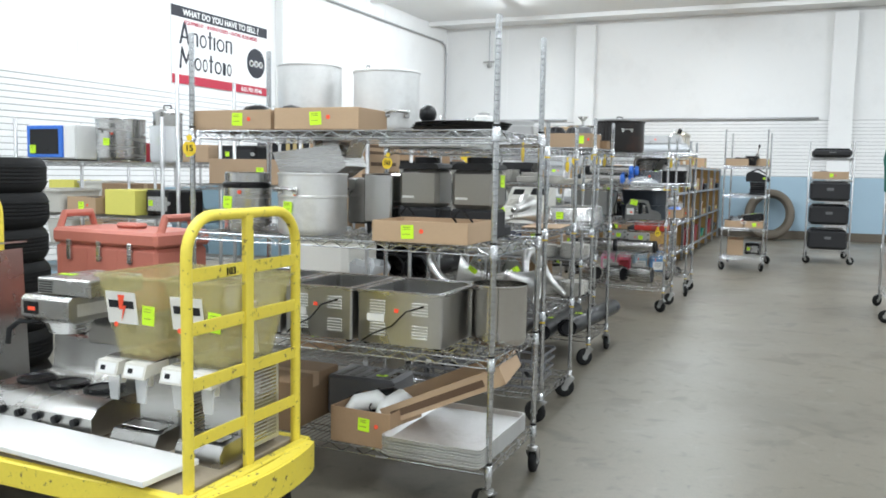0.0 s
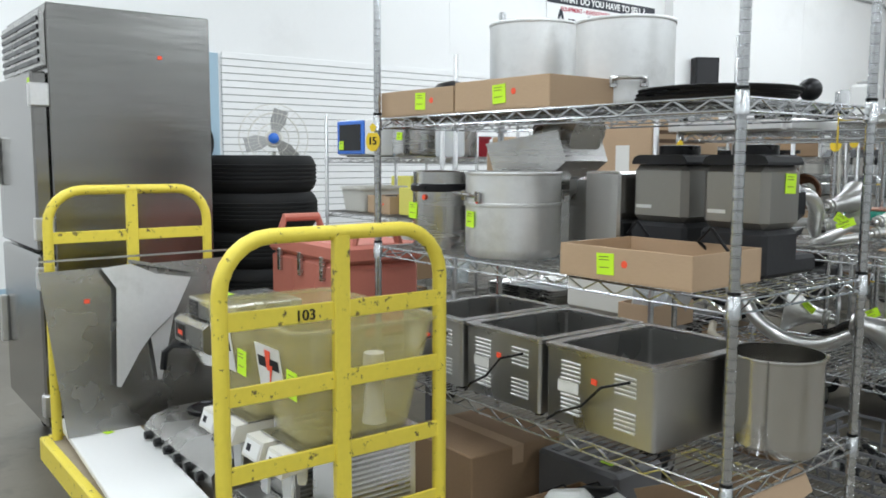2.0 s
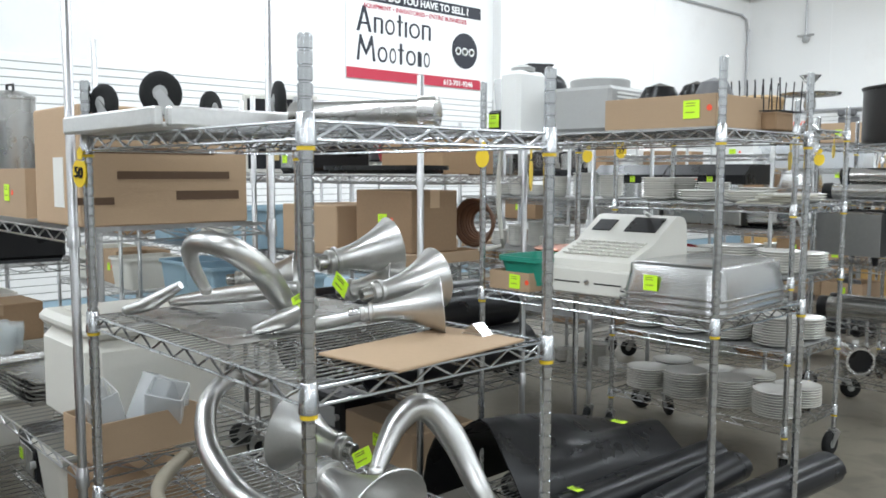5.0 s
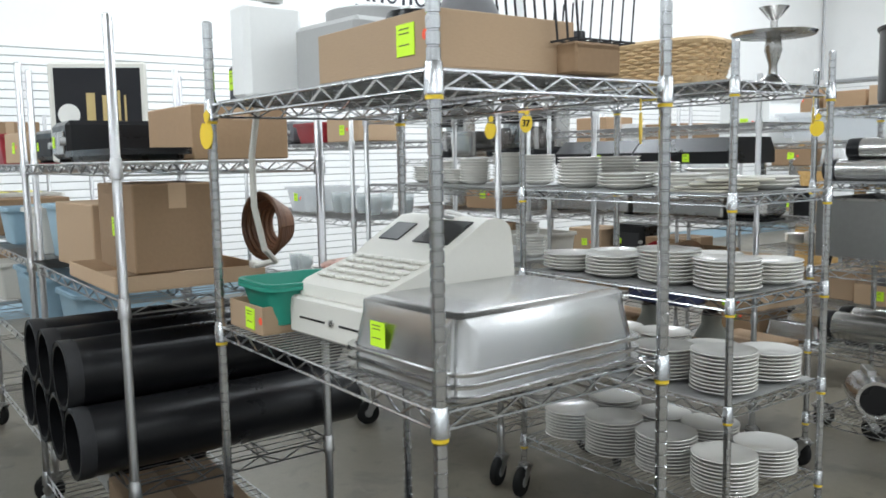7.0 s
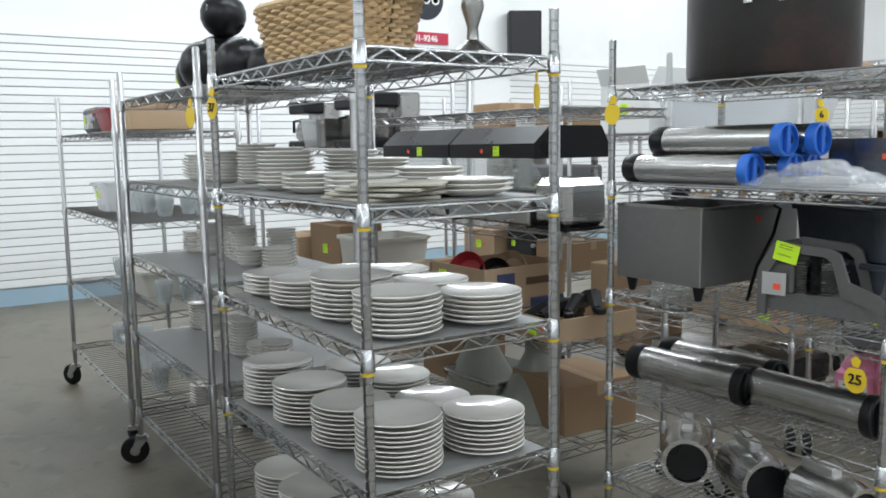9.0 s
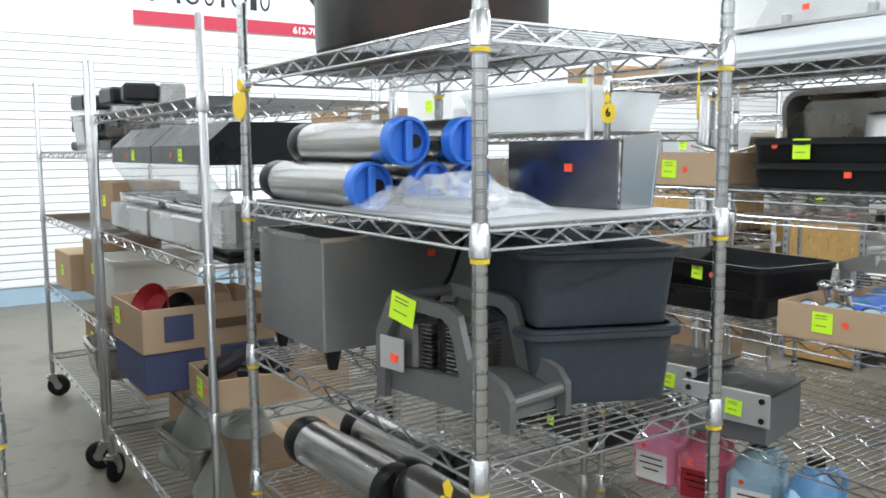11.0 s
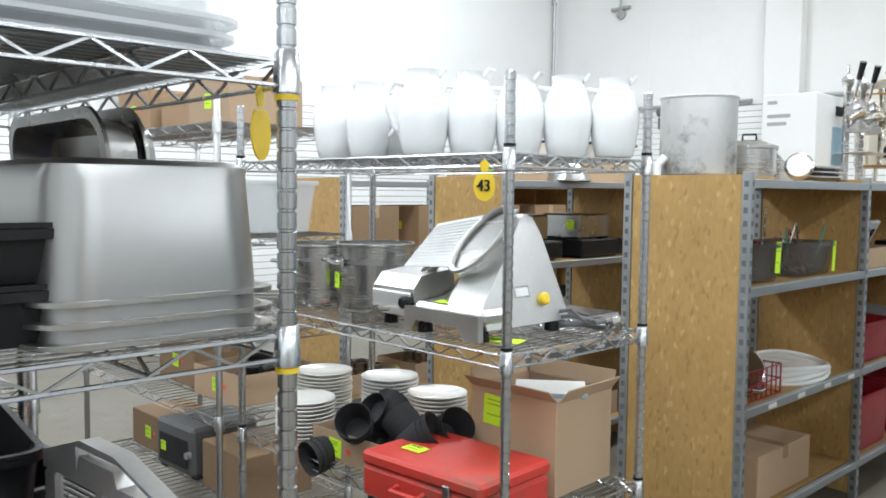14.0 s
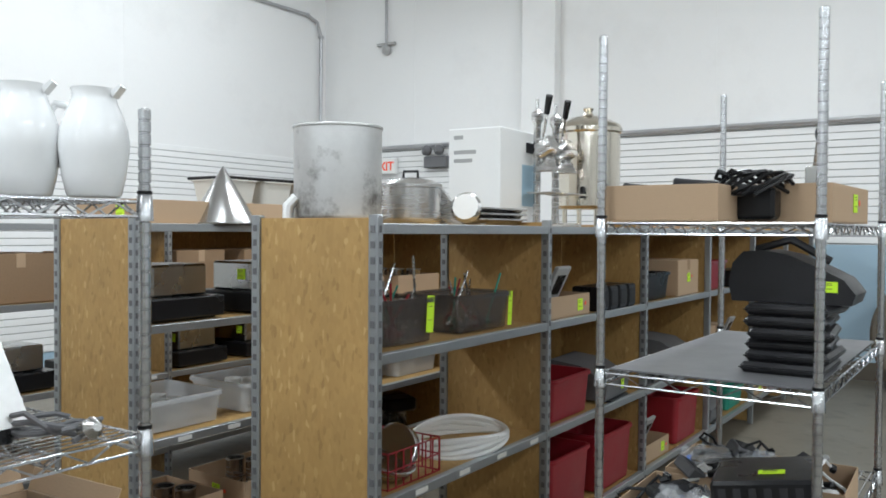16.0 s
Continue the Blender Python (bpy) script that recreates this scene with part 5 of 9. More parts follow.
for sx in (-0.05, 0.05):
    for sy in (-0.07, 0.07):
        part("leg", Mesh().lathe([(0.008, 0), (0.011, 0.05)], 8, pose(sx, sy, 0)), BLACK, tb)
g2 = grinder(-0.465, 4.985, 1.088, 180)
sticker(g2, -0.097, -0.01, 0.245, "x-", 0.05, 0.052, 2)
g1 = grinder(-0.735, 5.02, 1.088, 180, label="second steel and black coffee grinder behind")
carton(-0.565, 4.715, 1.088, 0.41, 0.3, 0.085, 2, "empty open brown cardboard tray", tagpos=(-0.05, 0.042))

food_warmer(-0.665, 4.83, 0.648, 0.385, 0.45, 0.225)
food_warmer(-1.05, 4.83, 0.648, 0.335, 0.45, 0.225)
food_warmer(-1.41, 4.83, 0.648, 0.335, 0.45, 0.225)
stock_pot(-0.345, 4.93, 0.648, 0.118, 0.25, STEELW, "deep mirror steel bain-marie pot", 40, False)
o = carton(-0.82, 4.72, 0.223, 0.29, 0.28, 0.15, -3, "brown cardboard box with appliances", True, CARDD, tagpos=(0.02, 0.09))
for i, (dx, dy, m, rz) in enumerate(((-0.06, 0.0, WHITE, 20), (0.06, 0.03, WHITE, 70), (-0.02, 0.09, BLACK, 10))):
    q = thing("hand_mixer", "white hand appliance lying in a box", "appliance", -0.82 + dx, 4.72 + dy, 0.3, rz)
    part("body", Mesh().tube([(-0.08, 0, 0.0), (-0.03, 0, 0.06), (0.05, 0, 0.08), (0.1, 0, 0.05)], [0.03, 0.042, 0.042, 0.03], 12), m, q)
    part("cord", Mesh().tube([(-0.08, 0, 0), (-0.1, 0.04, 0.06), (-0.04, 0.07, 0.09), (0.02, 0.06, 0.04)], 0.004, 6), BLACK, q)
for i in range(7):
    o = thing("sheet_pan", "grey aluminium sheet pan in a stack", "sheet pan", -0.47, 4.78 + 0.002 * (i % 3), 0.223 + i * 0.011, 0, "sheet pan stack")
    part("pan", Mesh().tub(0.42, 0.56, 0, 0.02, 0.012, 0.0015, 0.02, 0.006, 3), ALU, o)
    part("rolled_edge", Mesh().hoop(0.436, 0.576, 0.0165, 0.0205, 0.005, 0.026), ALU, o)
sl_t = thing("cardboard_tray", "long shallow cardboard tray propped at a slant", "box", -0.5, 4.82, 0.42, 4, ry=-24, rx=4)
part("base", Mesh().box(-0.28, 0.28, -0.14, 0.14, 0, 0.004), CARDD, sl_t)
part("side_wall", Mesh().box(-0.28, 0.28, -0.144, -0.14, 0, 0.075), CARD, sl_t)
part("side_wall", Mesh().box(-0.28, 0.28, 0.14, 0.144, 0, 0.075), CARD, sl_t)
part("end_wall", Mesh().box(0.28, 0.284, -0.14, 0.14, 0, 0.075), CARD, sl_t)
part("printed_band", Mesh().box(-0.24, 0.2, -0.1455, -0.1445, 0.02, 0.05), INKB, sl_t)
gm = thing("steel_toaster", "dark green-grey slotted toaster on low rack shelf", "toaster", -1.0, 5.0, 0.223, 2)
part("body", Mesh().box(-0.17, 0.17, -0.12, 0.12, 0.01, 0.2, 0.012), GREYD, gm)
for k in range(5):
    part("slot", Mesh().box(-0.13 + k * 0.06, -0.1 + k * 0.06, -0.09, 0.09, 0.1975, 0.2015), BLACK, gm)
part("foot", Mesh().box(-0.15, 0.15, -0.1, 0.1, 0, 0.011), BLACK, gm)
sticker(gm, 0.08, -0.05, 0.2025, "z", 0.05, 0.03)
carton(-1.38, 4.8, 0.223, 0.4, 0.4, 0.22, 0, "closed brown carton on low rack shelf", False, CARDD, "")

# ---------------------------------------------------------------- second rack: mixer attachments
dl = thing("steel_dolly", "upturned grey steel dolly with casters in the air", "dolly", -1.17, 6.09, 1.508)
part("deck", Mesh().box(-0.25, 0.22, -0.19, 0.19, 0.0, 0.008, 0.002), ALUC, dl)
for s in (-1, 1):
    part("rim", Mesh().box(-0.27, 0.25, s * 0.2 - 0.012, s * 0.2 + 0.012, 0, 0.042, 0.005), ALUC, dl, "folded steel rim")
    part("end_rim", Mesh().box(s * 0.26 - 0.012, s * 0.26 + 0.012, -0.187, 0.187, 0.001, 0.042, 0.005), ALUC, dl)
for px, py, rz in ((-0.2, -0.12, 200), (0.14, -0.12, 240), (-0.19, 0.13, 120), (0.16, 0.14, 160)):
    c = caster(dl, 0, 0)
    c.matrix_basis = pose(px, py, 0.008 + 0.118, 180, 0, rz) @ Matrix.Diagonal((0.72, 0.72, 0.78, 1))
rl = thing("rolling_pin_tube", "grey metal tube lying on the rack top", "tube", -0.72, 6.25, 1.508, 32)
part("tube", Mesh().lathe([(0.028, -0.16), (0.031, -0.15), (0.031, 0.15), (0.028, 0.16)], 20, pose(0, 0, 0.032, 0, 90, 0)), STEELD, rl)
part("cap", Mesh().lathe([(0.034, 0.13), (0.034, 0.165), (0.02, 0.17)], 20, pose(0, 0, 0.034, 0, 90, 0)), STEEL, rl)
def bell(tip, mouth, r0, r1, label="flared cast aluminium mixer attachment", neck=True, rest=None):
    """A trumpet from its narrow end to its flared mouth, resting on the shelf."""
    tip, mouth = Vector(tip), Vector(mouth)
    d = mouth - tip
    L = d.length
    base = Vector((tip.x, tip.y, rest if rest is not None else min(tip.z - r0, mouth.z - r1)))
    t = thing("mixer_attachment", label, "mixer attachment", base.x, base.y, base.z, 0, "mixer attachments")
    m = Matrix.Translation(tip - base) @ d.to_track_quat("Z", "Y").to_matrix().to_4x4()
    flare = [(r0 + (r1 - r0) * (k / 14) ** 2.1, L * (0.06 + 0.92 * k / 14)) for k in range(15)]
    prof = [(r0 * 0.8, 0), (r0 * 1.12, L * 0.01), (r0 * 1.12, L * 0.05)] + flare + [(r1 * 1.02, L * 0.99), (r1, L)]
    prof += [(max(r0 * 0.55, r - 0.005), z) for r, z in flare[::-1]] + [(r0 * 0.5, 0.0)]
    part("body", Mesh().lathe(prof, 40, m), HORN, t)
    part("neck_ring", Mesh().lathe([(r0 * 1.1, L * 0.1), (r0 * 1.28, L * 0.11), (r0 * 1.28, L * 0.15), (r0 * 1.12, L * 0.165)], 26, m), HORN, t)
    if neck:
        part("shaft_stub", Mesh().lathe([(r0 * 0.7, -L * 0.14), (r0 * 0.76, -L * 0.12), (r0 * 0.76, L * 0.03), (r0 * 0.42, L * 0.03), (r0 * 0.42, -L * 0.14)], 16, m), STEELD, t)
    part("bore", Mesh().lathe([(r0 * 0.55, L * 0.2), (r0 * 0.55, L * 0.21)], 16, m), BLACK, t)
    return t


def arm(pts, rs, label="curved cast aluminium dough hook", mt=None):
    pts = [Vector(p) for p in pts]
    base = min(pts, key=lambda p: p.z).copy()
    t = thing("dough_hook", label, "dough hook", base.x, base.y, base.z - rs[0], 0, "mixer attachments")
    off = Vector((base.x, base.y, base.z - rs[0]))
    fine, rad = [], []
    n = len(pts)
    for i in range(n - 1):
        p0, p1, p2, p3 = pts[max(i - 1, 0)], pts[i], pts[i + 1], pts[min(i + 2, n - 1)]
        for k in range(5):
            u = k / 5
            q = 0.5 * ((2 * p1) + (p2 - p0) * u + (2 * p0 - 5 * p1 + 4 * p2 - p3) * u * u + (3 * p1 - p0 - 3 * p2 + p3) * u ** 3)
            fine.append(q - off)
            rad.append(rs[i] + (rs[i + 1] - rs[i]) * u)
    fine.append(pts[-1] - off)
    rad.append(rs[-1])
    part("bent_arm", Mesh().tube(fine, rad, 14), mt or HORN, t)
    part("end_knob", Mesh().ball(*fine[0], rad[0] * 1.15, rad[0] * 1.15, rad[0] * 1.15, 12), mt or HORN, t)
    return t


pm = thing("steel_sheet", "flat grey steel sheet on rack shelf", "sheet", -1.1, 6.24, 1.0625)
part("sheet", Mesh().box(-0.26, 0.28, -0.26, 0.26, 0, 0.003, 0.001), STEELD, pm)
part("hem", Mesh().box(-0.26, 0.28, -0.262, -0.255, 0, 0.006, 0.001), STEELD, pm)
cm = thing("cutting_mat", "thin tan cutting board with clip", "board", -0.54, 6.27, 1.063, 6)
part("sheet", Mesh().box(-0.11, 0.11, -0.19, 0.19, 0, 0.006, 0.002), CARD, cm)
part("clip", Mesh().prism([(-0.03, 0.006), (0.03, 0.006), (0.0, 0.03)], 0.15, 0.185), STEEL, cm)
bC = bell((-0.97, 6.33, 1.2), (-0.93, 6.5, 1.228), 0.026, 0.078, "large flared cast aluminium attachment resting on others", rest=1.063)
sticker(bC, 0.07, -0.01, 0.09, "y-", 0.055, 0.04, 30)
bell((-0.745, 6.29, 1.152), (-0.72, 6.46, 1.175), 0.02, 0.07, rest=1.063)
bell((-0.745, 6.26, 1.11), (-0.63, 6.4, 1.128), 0.018, 0.062, rest=1.063)
bell((-1.35, 6.29, 1.125), (-1.25, 6.42, 1.135), 0.02, 0.062, rest=1.063)
bell((-1.02, 6.42, 1.115), (-0.9, 6.5, 1.14), 0.024, 0.07, rest=1.063)
arm([(-1.05, 6.05, 1.15), (-1.04, 6.01, 1.225), (-0.97, 5.99, 1.266), (-0.89, 6.02, 1.26), (-0.89, 6.1, 1.205), (-0.935, 6.175, 1.135), (-0.95, 6.22, 1.088)], [0.012, 0.018, 0.022, 0.027, 0.03, 0.028, 0.02])
bt = arm([(-0.89, 6.09, 1.075), (-0.84, 6.125, 1.1), (-0.78, 6.17, 1.14)], [0.012, 0.022, 0.012], "flat cast aluminium beater blade")
sticker(bt, 0.1, 0.05, 0.085, "y-", 0.075, 0.03, -25)
arm([(-0.86, 6.12, 1.076), (-0.8, 6.2, 1.09), (-0.745, 6.26, 1.108)], [0.012, 0.017, 0.014], "short round aluminium beater shaft")
arm([(-1.37, 6.12, 1.08), (-1.25, 6.16, 1.1), (-1.1, 6.21, 1.125), (-1.0, 6.27, 1.14)], [0.012, 0.02, 0.024, 0.016], "tapered aluminium mixing arm")
arm([(-1.33, 5.98, 1.076), (-1.27, 6.02, 1.1), (-1.2, 6.06, 1.145)], [0.012, 0.02, 0.01], "flat tapered aluminium beater arm")
bA = bell((-0.95, 6.37, 0.728), (-1.11, 6.31, 0.755), 0.028, 0.108, "wide flared cast aluminium attachment on its side", rest=0.613)
sticker(bA, -0.055, -0.075, 0.165, "y-", 0.06, 0.03, 35)
bB = bell((-0.745, 6.15, 0.775), (-0.535, 6.16, 0.73), 0.034, 0.113, "flared cast aluminium attachment with open mouth", False, rest=0.613)
sticker(bB, 0.02, 0.1, 0.18, "y-", 0.07, 0.035, -30)
arm([(-1.09, 6.217, 0.899), (-1.18, 6.205, 0.908), (-1.205, 6.13, 0.845), (-1.13, 6.09, 0.745), (-1.0, 6.1, 0.668), (-0.85, 6.11, 0.668), (-0.73, 6.12, 0.73)],
    [0.014, 0.02, 0.025, 0.028, 0.03, 0.03, 0.02], "sweeping cast aluminium dough hook")
arm([(-0.64, 6.22, 0.79), (-0.67, 6.3, 0.87), (-0.66, 6.37, 0.898), (-0.62, 6.42, 0.83), (-0.56, 6.44, 0.73), (-0.46, 6.43, 0.645)],
    [0.016, 0.026, 0.031, 0.031, 0.026, 0.014], "second sweeping cast aluminium dough hook")
arm([(-1.36, 6.14, 0.665), (-1.3, 6.05, 0.64), (-1.19, 5.985, 0.634), (-1.05, 5.97, 0.634), (-0.91, 5.985, 0.634), (-0.79, 6.07, 0.634)], [0.016, 0.02, 0.016, 0.016, 0.018, 0.012], "weathered tan wooden mixing arm", TANARM)
for k, (cx, cy) in enumerate(((-0.7, 6.22), (-1.1, 6.24))):
    bs = thing("wire_basket", "grey plastic lattice basket of metal parts", "basket", cx, cy, 0.163)
    g = Mesh()
    for z in (0.0, 0.05, 0.1, 0.15):
        part("band", Mesh().hoop(0.36 + z * 0.2, 0.44 + z * 0.2, z, z + 0.012, 0.006, 0.03), GREYD, bs)
    for i in range(14):
        a = 2 * math.pi * i / 14
        part("rib", Mesh().rod((0.17 * math.cos(a), 0.21 * math.sin(a), 0), (0.19 * math.cos(a), 0.235 * math.sin(a), 0.15), 0.006, 5), GREYD, bs)
    for i in range(9):
        q = thing("small_part", "dull steel fitting in a lattice basket", "part", cx + random.uniform(-0.1, 0.1), cy + random.uniform(-0.14, 0.14), 0.17 + random.uniform(0, 0.06), random.uniform(0, 180), "fittings")
        part("rod", Mesh().tube([(-0.07, 0, 0.01), (0, 0.01, 0.05), (0.07, 0, 0.03)], 0.014, 8), random.choice((STEELD, ALUC, BLACK)), q)
        part("collar", Mesh().lathe([(0.025, 0), (0.025, 0.03)], 12, pose(0, 0, 0.03)), STEELD, q)

# ---------------------------------------------------------------- third rack: cash register, pans
carton(-0.78, 7.62, 1.558, 0.4, 0.33, 0.1, 0, "open brown cardboard tray of baskets and visors", tagpos=(0.12, 0.055))
for i, (dx, dy, r, m) in enumerate(((-0.1, 0.0, 0.07, BLACK), (0.02, 0.03, 0.06, BLACK), (0.11, -0.02, 0.06, GREYD))):
    q = thing("wire_visor", "dark wire frame piled in a tray", "frame", -0.78 + dx, 7.62 + dy, 1.566, 0)
    part("shell", Mesh().lathe([(r, 0), (r, 0.1), (r * 0.7, 0.14), (0.001, 0.155)], 16), m, q)
    part("strap", Mesh().tube([(-r, 0, 0.1), (-r * 1.3, 0.03, 0.12), (-r * 0.5, 0.1, 0.13)], 0.006, 6), BLACK, q)
fn = thing("wire_basket", "dark wire fry basket", "basket", -0.62, 7.8, 1.558)
g = Mesh()
for k in range(9):
    a = -0.11 + k * 0.027
    g.tube([(a, -0.08, 0.16), (a, -0.07, 0.06), (a, 0.07, 0.06), (a, 0.08, 0.16)], 0.0025, 4)
for k in range(6):
    g.rod((-0.11, -0.075 + k * 0.03, 0.06), (0.11, -0.075 + k * 0.03, 0.06), 0.0025, 4)
part("mesh", g, BLACKM, fn)
part("stand", Mesh().box(-0.09, 0.09, -0.06, 0.06, 0, 0.058, 0.004), CARDD, fn)
bm_ = thing("ice_machine", "grey countertop machine with vented side", "appliance", -1.2, 7.72, 1.558, 5)
part("body", Mesh().box(-0.13, 0.13, -0.14, 0.14, 0.01, 0.17, 0.012), GREY, bm_)
part("lid", Mesh().lathe([(0.11, 0.17), (0.11, 0.2), (0.1, 0.205)], 24), GREY, bm_)
for k in range(4):
    part("louvre", Mesh().box(0.131, 0.134, -0.1, 0.06, 0.1 + k * 0.014, 0.107 + k * 0.014), WHITE, bm_)
part("foot", Mesh().box(-0.1, 0.1, -0.1, 0.1, 0, 0.011), BLACK, bm_)
bl = thing("drink_dispenser", "white and grey countertop drink dispenser", "dispenser", -1.43, 7.55, 1.558, 0)
part("body", Mesh().box(-0.05, 0.05, -0.08, 0.08, 0, 0.24, 0.015), WHITE, bl)
part("cap", Mesh().lathe([(0.045, 0.24), (0.045, 0.255), (0.02, 0.265)], 16), GREY, bl)
part("jar", Mesh().lathe([(0.03, 0.1), (0.04, 0.2), (0.036, 0.22)], 14, pose(-0.1, 0, 0)), CLEAR, bl)
part("jar_base", Mesh().box(-0.14, -0.055, -0.05, 0.05, 0, 0.1, 0.01), BLACK, bl)
sticker(bl, -0.1, -0.051, 0.06, "y-", 0.05, 0.05)

rg = thing("cash_register", "ivory electronic cash register with till drawer", "cash register", -1.115, 7.75, 0.983, 4)
rg.scale = (1.0, 1.0, 0.93)
part("drawer", Mesh().box(-0.19, 0.18, -0.22, 0.2, 0.006, 0.105, 0.006), IVORY, rg)
part("drawer_slot", Mesh().box(-0.14, -0.03, -0.2215, -0.2195, 0.05, 0.055), BLACK, rg)
part("drawer_slot", Mesh().box(0.03, 0.14, -0.2215, -0.2195, 0.05, 0.055), BLACK, rg)
part("lock", Mesh().lathe([(0.01, 0), (0.01, 0.004)], 12, pose(0.0, -0.22, 0.055, 90)), STEEL, rg)
hd = part("housing", Mesh().prism([(-0.2, 0.106), (0.2, 0.106), (0.212, 0.13), (0.212, 0.17), (0.205, 0.25), (0.198, 0.275), (0.18, 0.292), (0.155, 0.299), (0.12, 0.296), (0.0, 0.225), (-0.03, 0.2), (-0.18, 0.148), (-0.195, 0.136)], -0.17, 0.16, "x"), IVORY, rg)
part("display", Mesh().prism([(0.02, 0.241), (0.105, 0.2915), (0.106, 0.284), (0.021, 0.2335)], 0.0, 0.13, "x"), BLACK, hd, "dark display window")
part("small_window", Mesh().prism([(0.02, 0.241), (0.085, 0.2795), (0.086, 0.272), (0.021, 0.2335)], -0.14, -0.06, "x"), BLACK, hd)
for i in range(5):
    for j in range(7):
        v = -0.17 + i * 0.028
        part("key", Mesh().box(-0.14 + j * 0.04, -0.108 + j * 0.04, v, v + 0.023, 0.15 + (v + 0.19) * 0.345, 0.1575 + (v + 0.19) * 0.345, 0.002), IVORY, hd)
part("cord", Mesh().tube([(0.06, 0.1, 0.3), (0.08, 0.04, 0.31), (0.04, 0.1, 0.315), (0.02, 0.2, 0.29), (0.02, 0.235, 0.15), (0.03, 0.24, 0.02)], 0.006, 7), WHITE, rg, "white cord")
sticker(rg, 0.1, -0.15, 0.1065, "z", 0.06, 0.03)
hp1 = hotel_pans(-0.745, 7.72, 0.983, 0.36, 0.5, 0.105, 3, 2, "upturned deep stainless food pans stacked")
sticker(hp1, -0.06, -0.251, 0.085, "y-", 0.05, 0.05, 0)
carton(-1.4, 7.58, 0.983, 0.2, 0.26, 0.07, 0, "small brown box with teal tub", tagpos=(0.03, 0.035))
tub(-1.37, 7.58, 1.0, 0.2, 0.24, 0.11, GREEN, "teal plastic tub in a cardboard box", 0, lip=0.008)
cb = thing("copper_basket", "round copper coloured basket with plates inside", "basket", -1.42, 7.86, 0.983)
part("bowl", Mesh().lathe([(0.09, 0), (0.14, 0.08), (0.16, 0.13), (0.155, 0.13), (0.13, 0.07), (0.08, 0.006)], 26), COPPER, cb)
part("rim_wire", Mesh().lathe([(0.158, 0.128), (0.164, 0.132), (0.158, 0.136)], 26), COPPER, cb)
for tx, ty, r, rz in ((-0.63, 7.85, 0.075, -4), (-0.82, 7.62, 0.07, 3), (-0.99, 7.66, 0.075, -2)):
    o = thing("rolled_mat", "black rubber floor mat rolled up on low shelf", "mat", tx, ty, 0.203, rz, "rolled mats")
    roll = []
    for k in range(64):
        a, f = 2 * math.pi * k / 20, 1 - 0.24 * k / 63
        roll.append((r * f * math.cos(a), r + 0.002 + (r * f - 0.004) * 0.92 * math.sin(a)))
    g = Mesh()
    vs = [(x, y, z) for y in (-0.56, 0.56) for x, z in roll] + [(x * (1 - 0.006 / r), y, r + (z - r) * (1 - 0.006 / r)) for y in (-0.56, 0.56) for x, z in roll]
    n = len(roll)
    fs = [(k, k + 1, n + k + 1, n + k) for k in range(n - 1)] + [(2 * n + k, 3 * n + k, 3 * n + k + 1, 2 * n + k + 1) for k in range(n - 1)]
    fs += [(k, 2 * n + k, 2 * n + k + 1, k + 1) for k in range(n - 1)] + [(n + k, n + k + 1, 3 * n + k + 1, 3 * n + k) for k in range(n - 1)]
    part("roll", g.add(vs, fs), BLACK, o)
    part("core", Mesh().lathe([(r * 0.62, -0.54), (r * 0.62, 0.54)], 20, pose(0, 0, r, 90)), BLACKM, o)
    sticker(o, 0, -0.3, r * 1.94 + 0.002, "z", 0.05, 0.03)
o = thing("rubber_mat", "wide black rubber mat folded in a soft heap", "mat", -1.28, 7.66, 0.203)
NX, NY = 15, 19
pts = [Vector((0.27 * (2 * i / (NX - 1) - 1), 0.52 * (2 * j / (NY - 1) - 1), 0.004 + (0.36 - 0.22 * j / NY + 0.03 * math.sin(0.9 * i + 0.35 * j)) * math.sin(math.pi * i / (NX - 1)) ** 0.5)) for i in range(NX) for j in range(NY)]
top = len(pts)
pts += [Vector((p.x, p.y, max(0.0, p.z - 0.008))) for p in pts]
quad = [(i * NY + j, (i + 1) * NY + j, (i + 1) * NY + j + 1, i * NY + j + 1) for i in range(NX - 1) for j in range(NY - 1)]
ends = [(i * NY + e, top + i * NY + e, top + (i + 1) * NY + e, (i + 1) * NY + e) for i in range(NX - 1) for e in (0, NY - 1)]
part("mat_sheet", Mesh().add(pts, quad + [tuple(top + k for k in f[::-1]) for f in quad] + ends), BLACK, o)
sticker(o, 0.1, 0.2, 0.24, "z", 0.06, 0.035, 10)

# ---------------------------------------------------------------- plate rack
R4X, R4Y = (-1.1, -1.34, -1.58, -1.82), (9.02, 9.29)
for z, ns in ((0.949, (8, 6, 9, 6, 6, 6, 5, 4)), (0.599, (11, 8, 9, 6, 9, 7, 10, 6)), (0.253, (10, 8, 11, 9, 11, 8, 9, 9))):
    for i, n in enumerate(ns):
        plate_stack(R4X[i // 2] + random.uniform(-0.012, 0.012), R4Y[i % 2] + random.uniform(-0.012, 0.012), z, 0.112, n)
for i, (px, py, n, r) in enumerate(((-1.12, 9.27, 3, 0.115), (-1.3, 9.05, 4, 0.1), (-1.36, 9.3, 5, 0.1), (-1.56, 9.04, 4, 0.1), (-1.8, 9.05, 9, 0.09), (-1.8, 9.28, 9, 0.09), (-1.6, 9.28, 7, 0.09))):
    plate_stack(px, py, 1.2785, r, n)
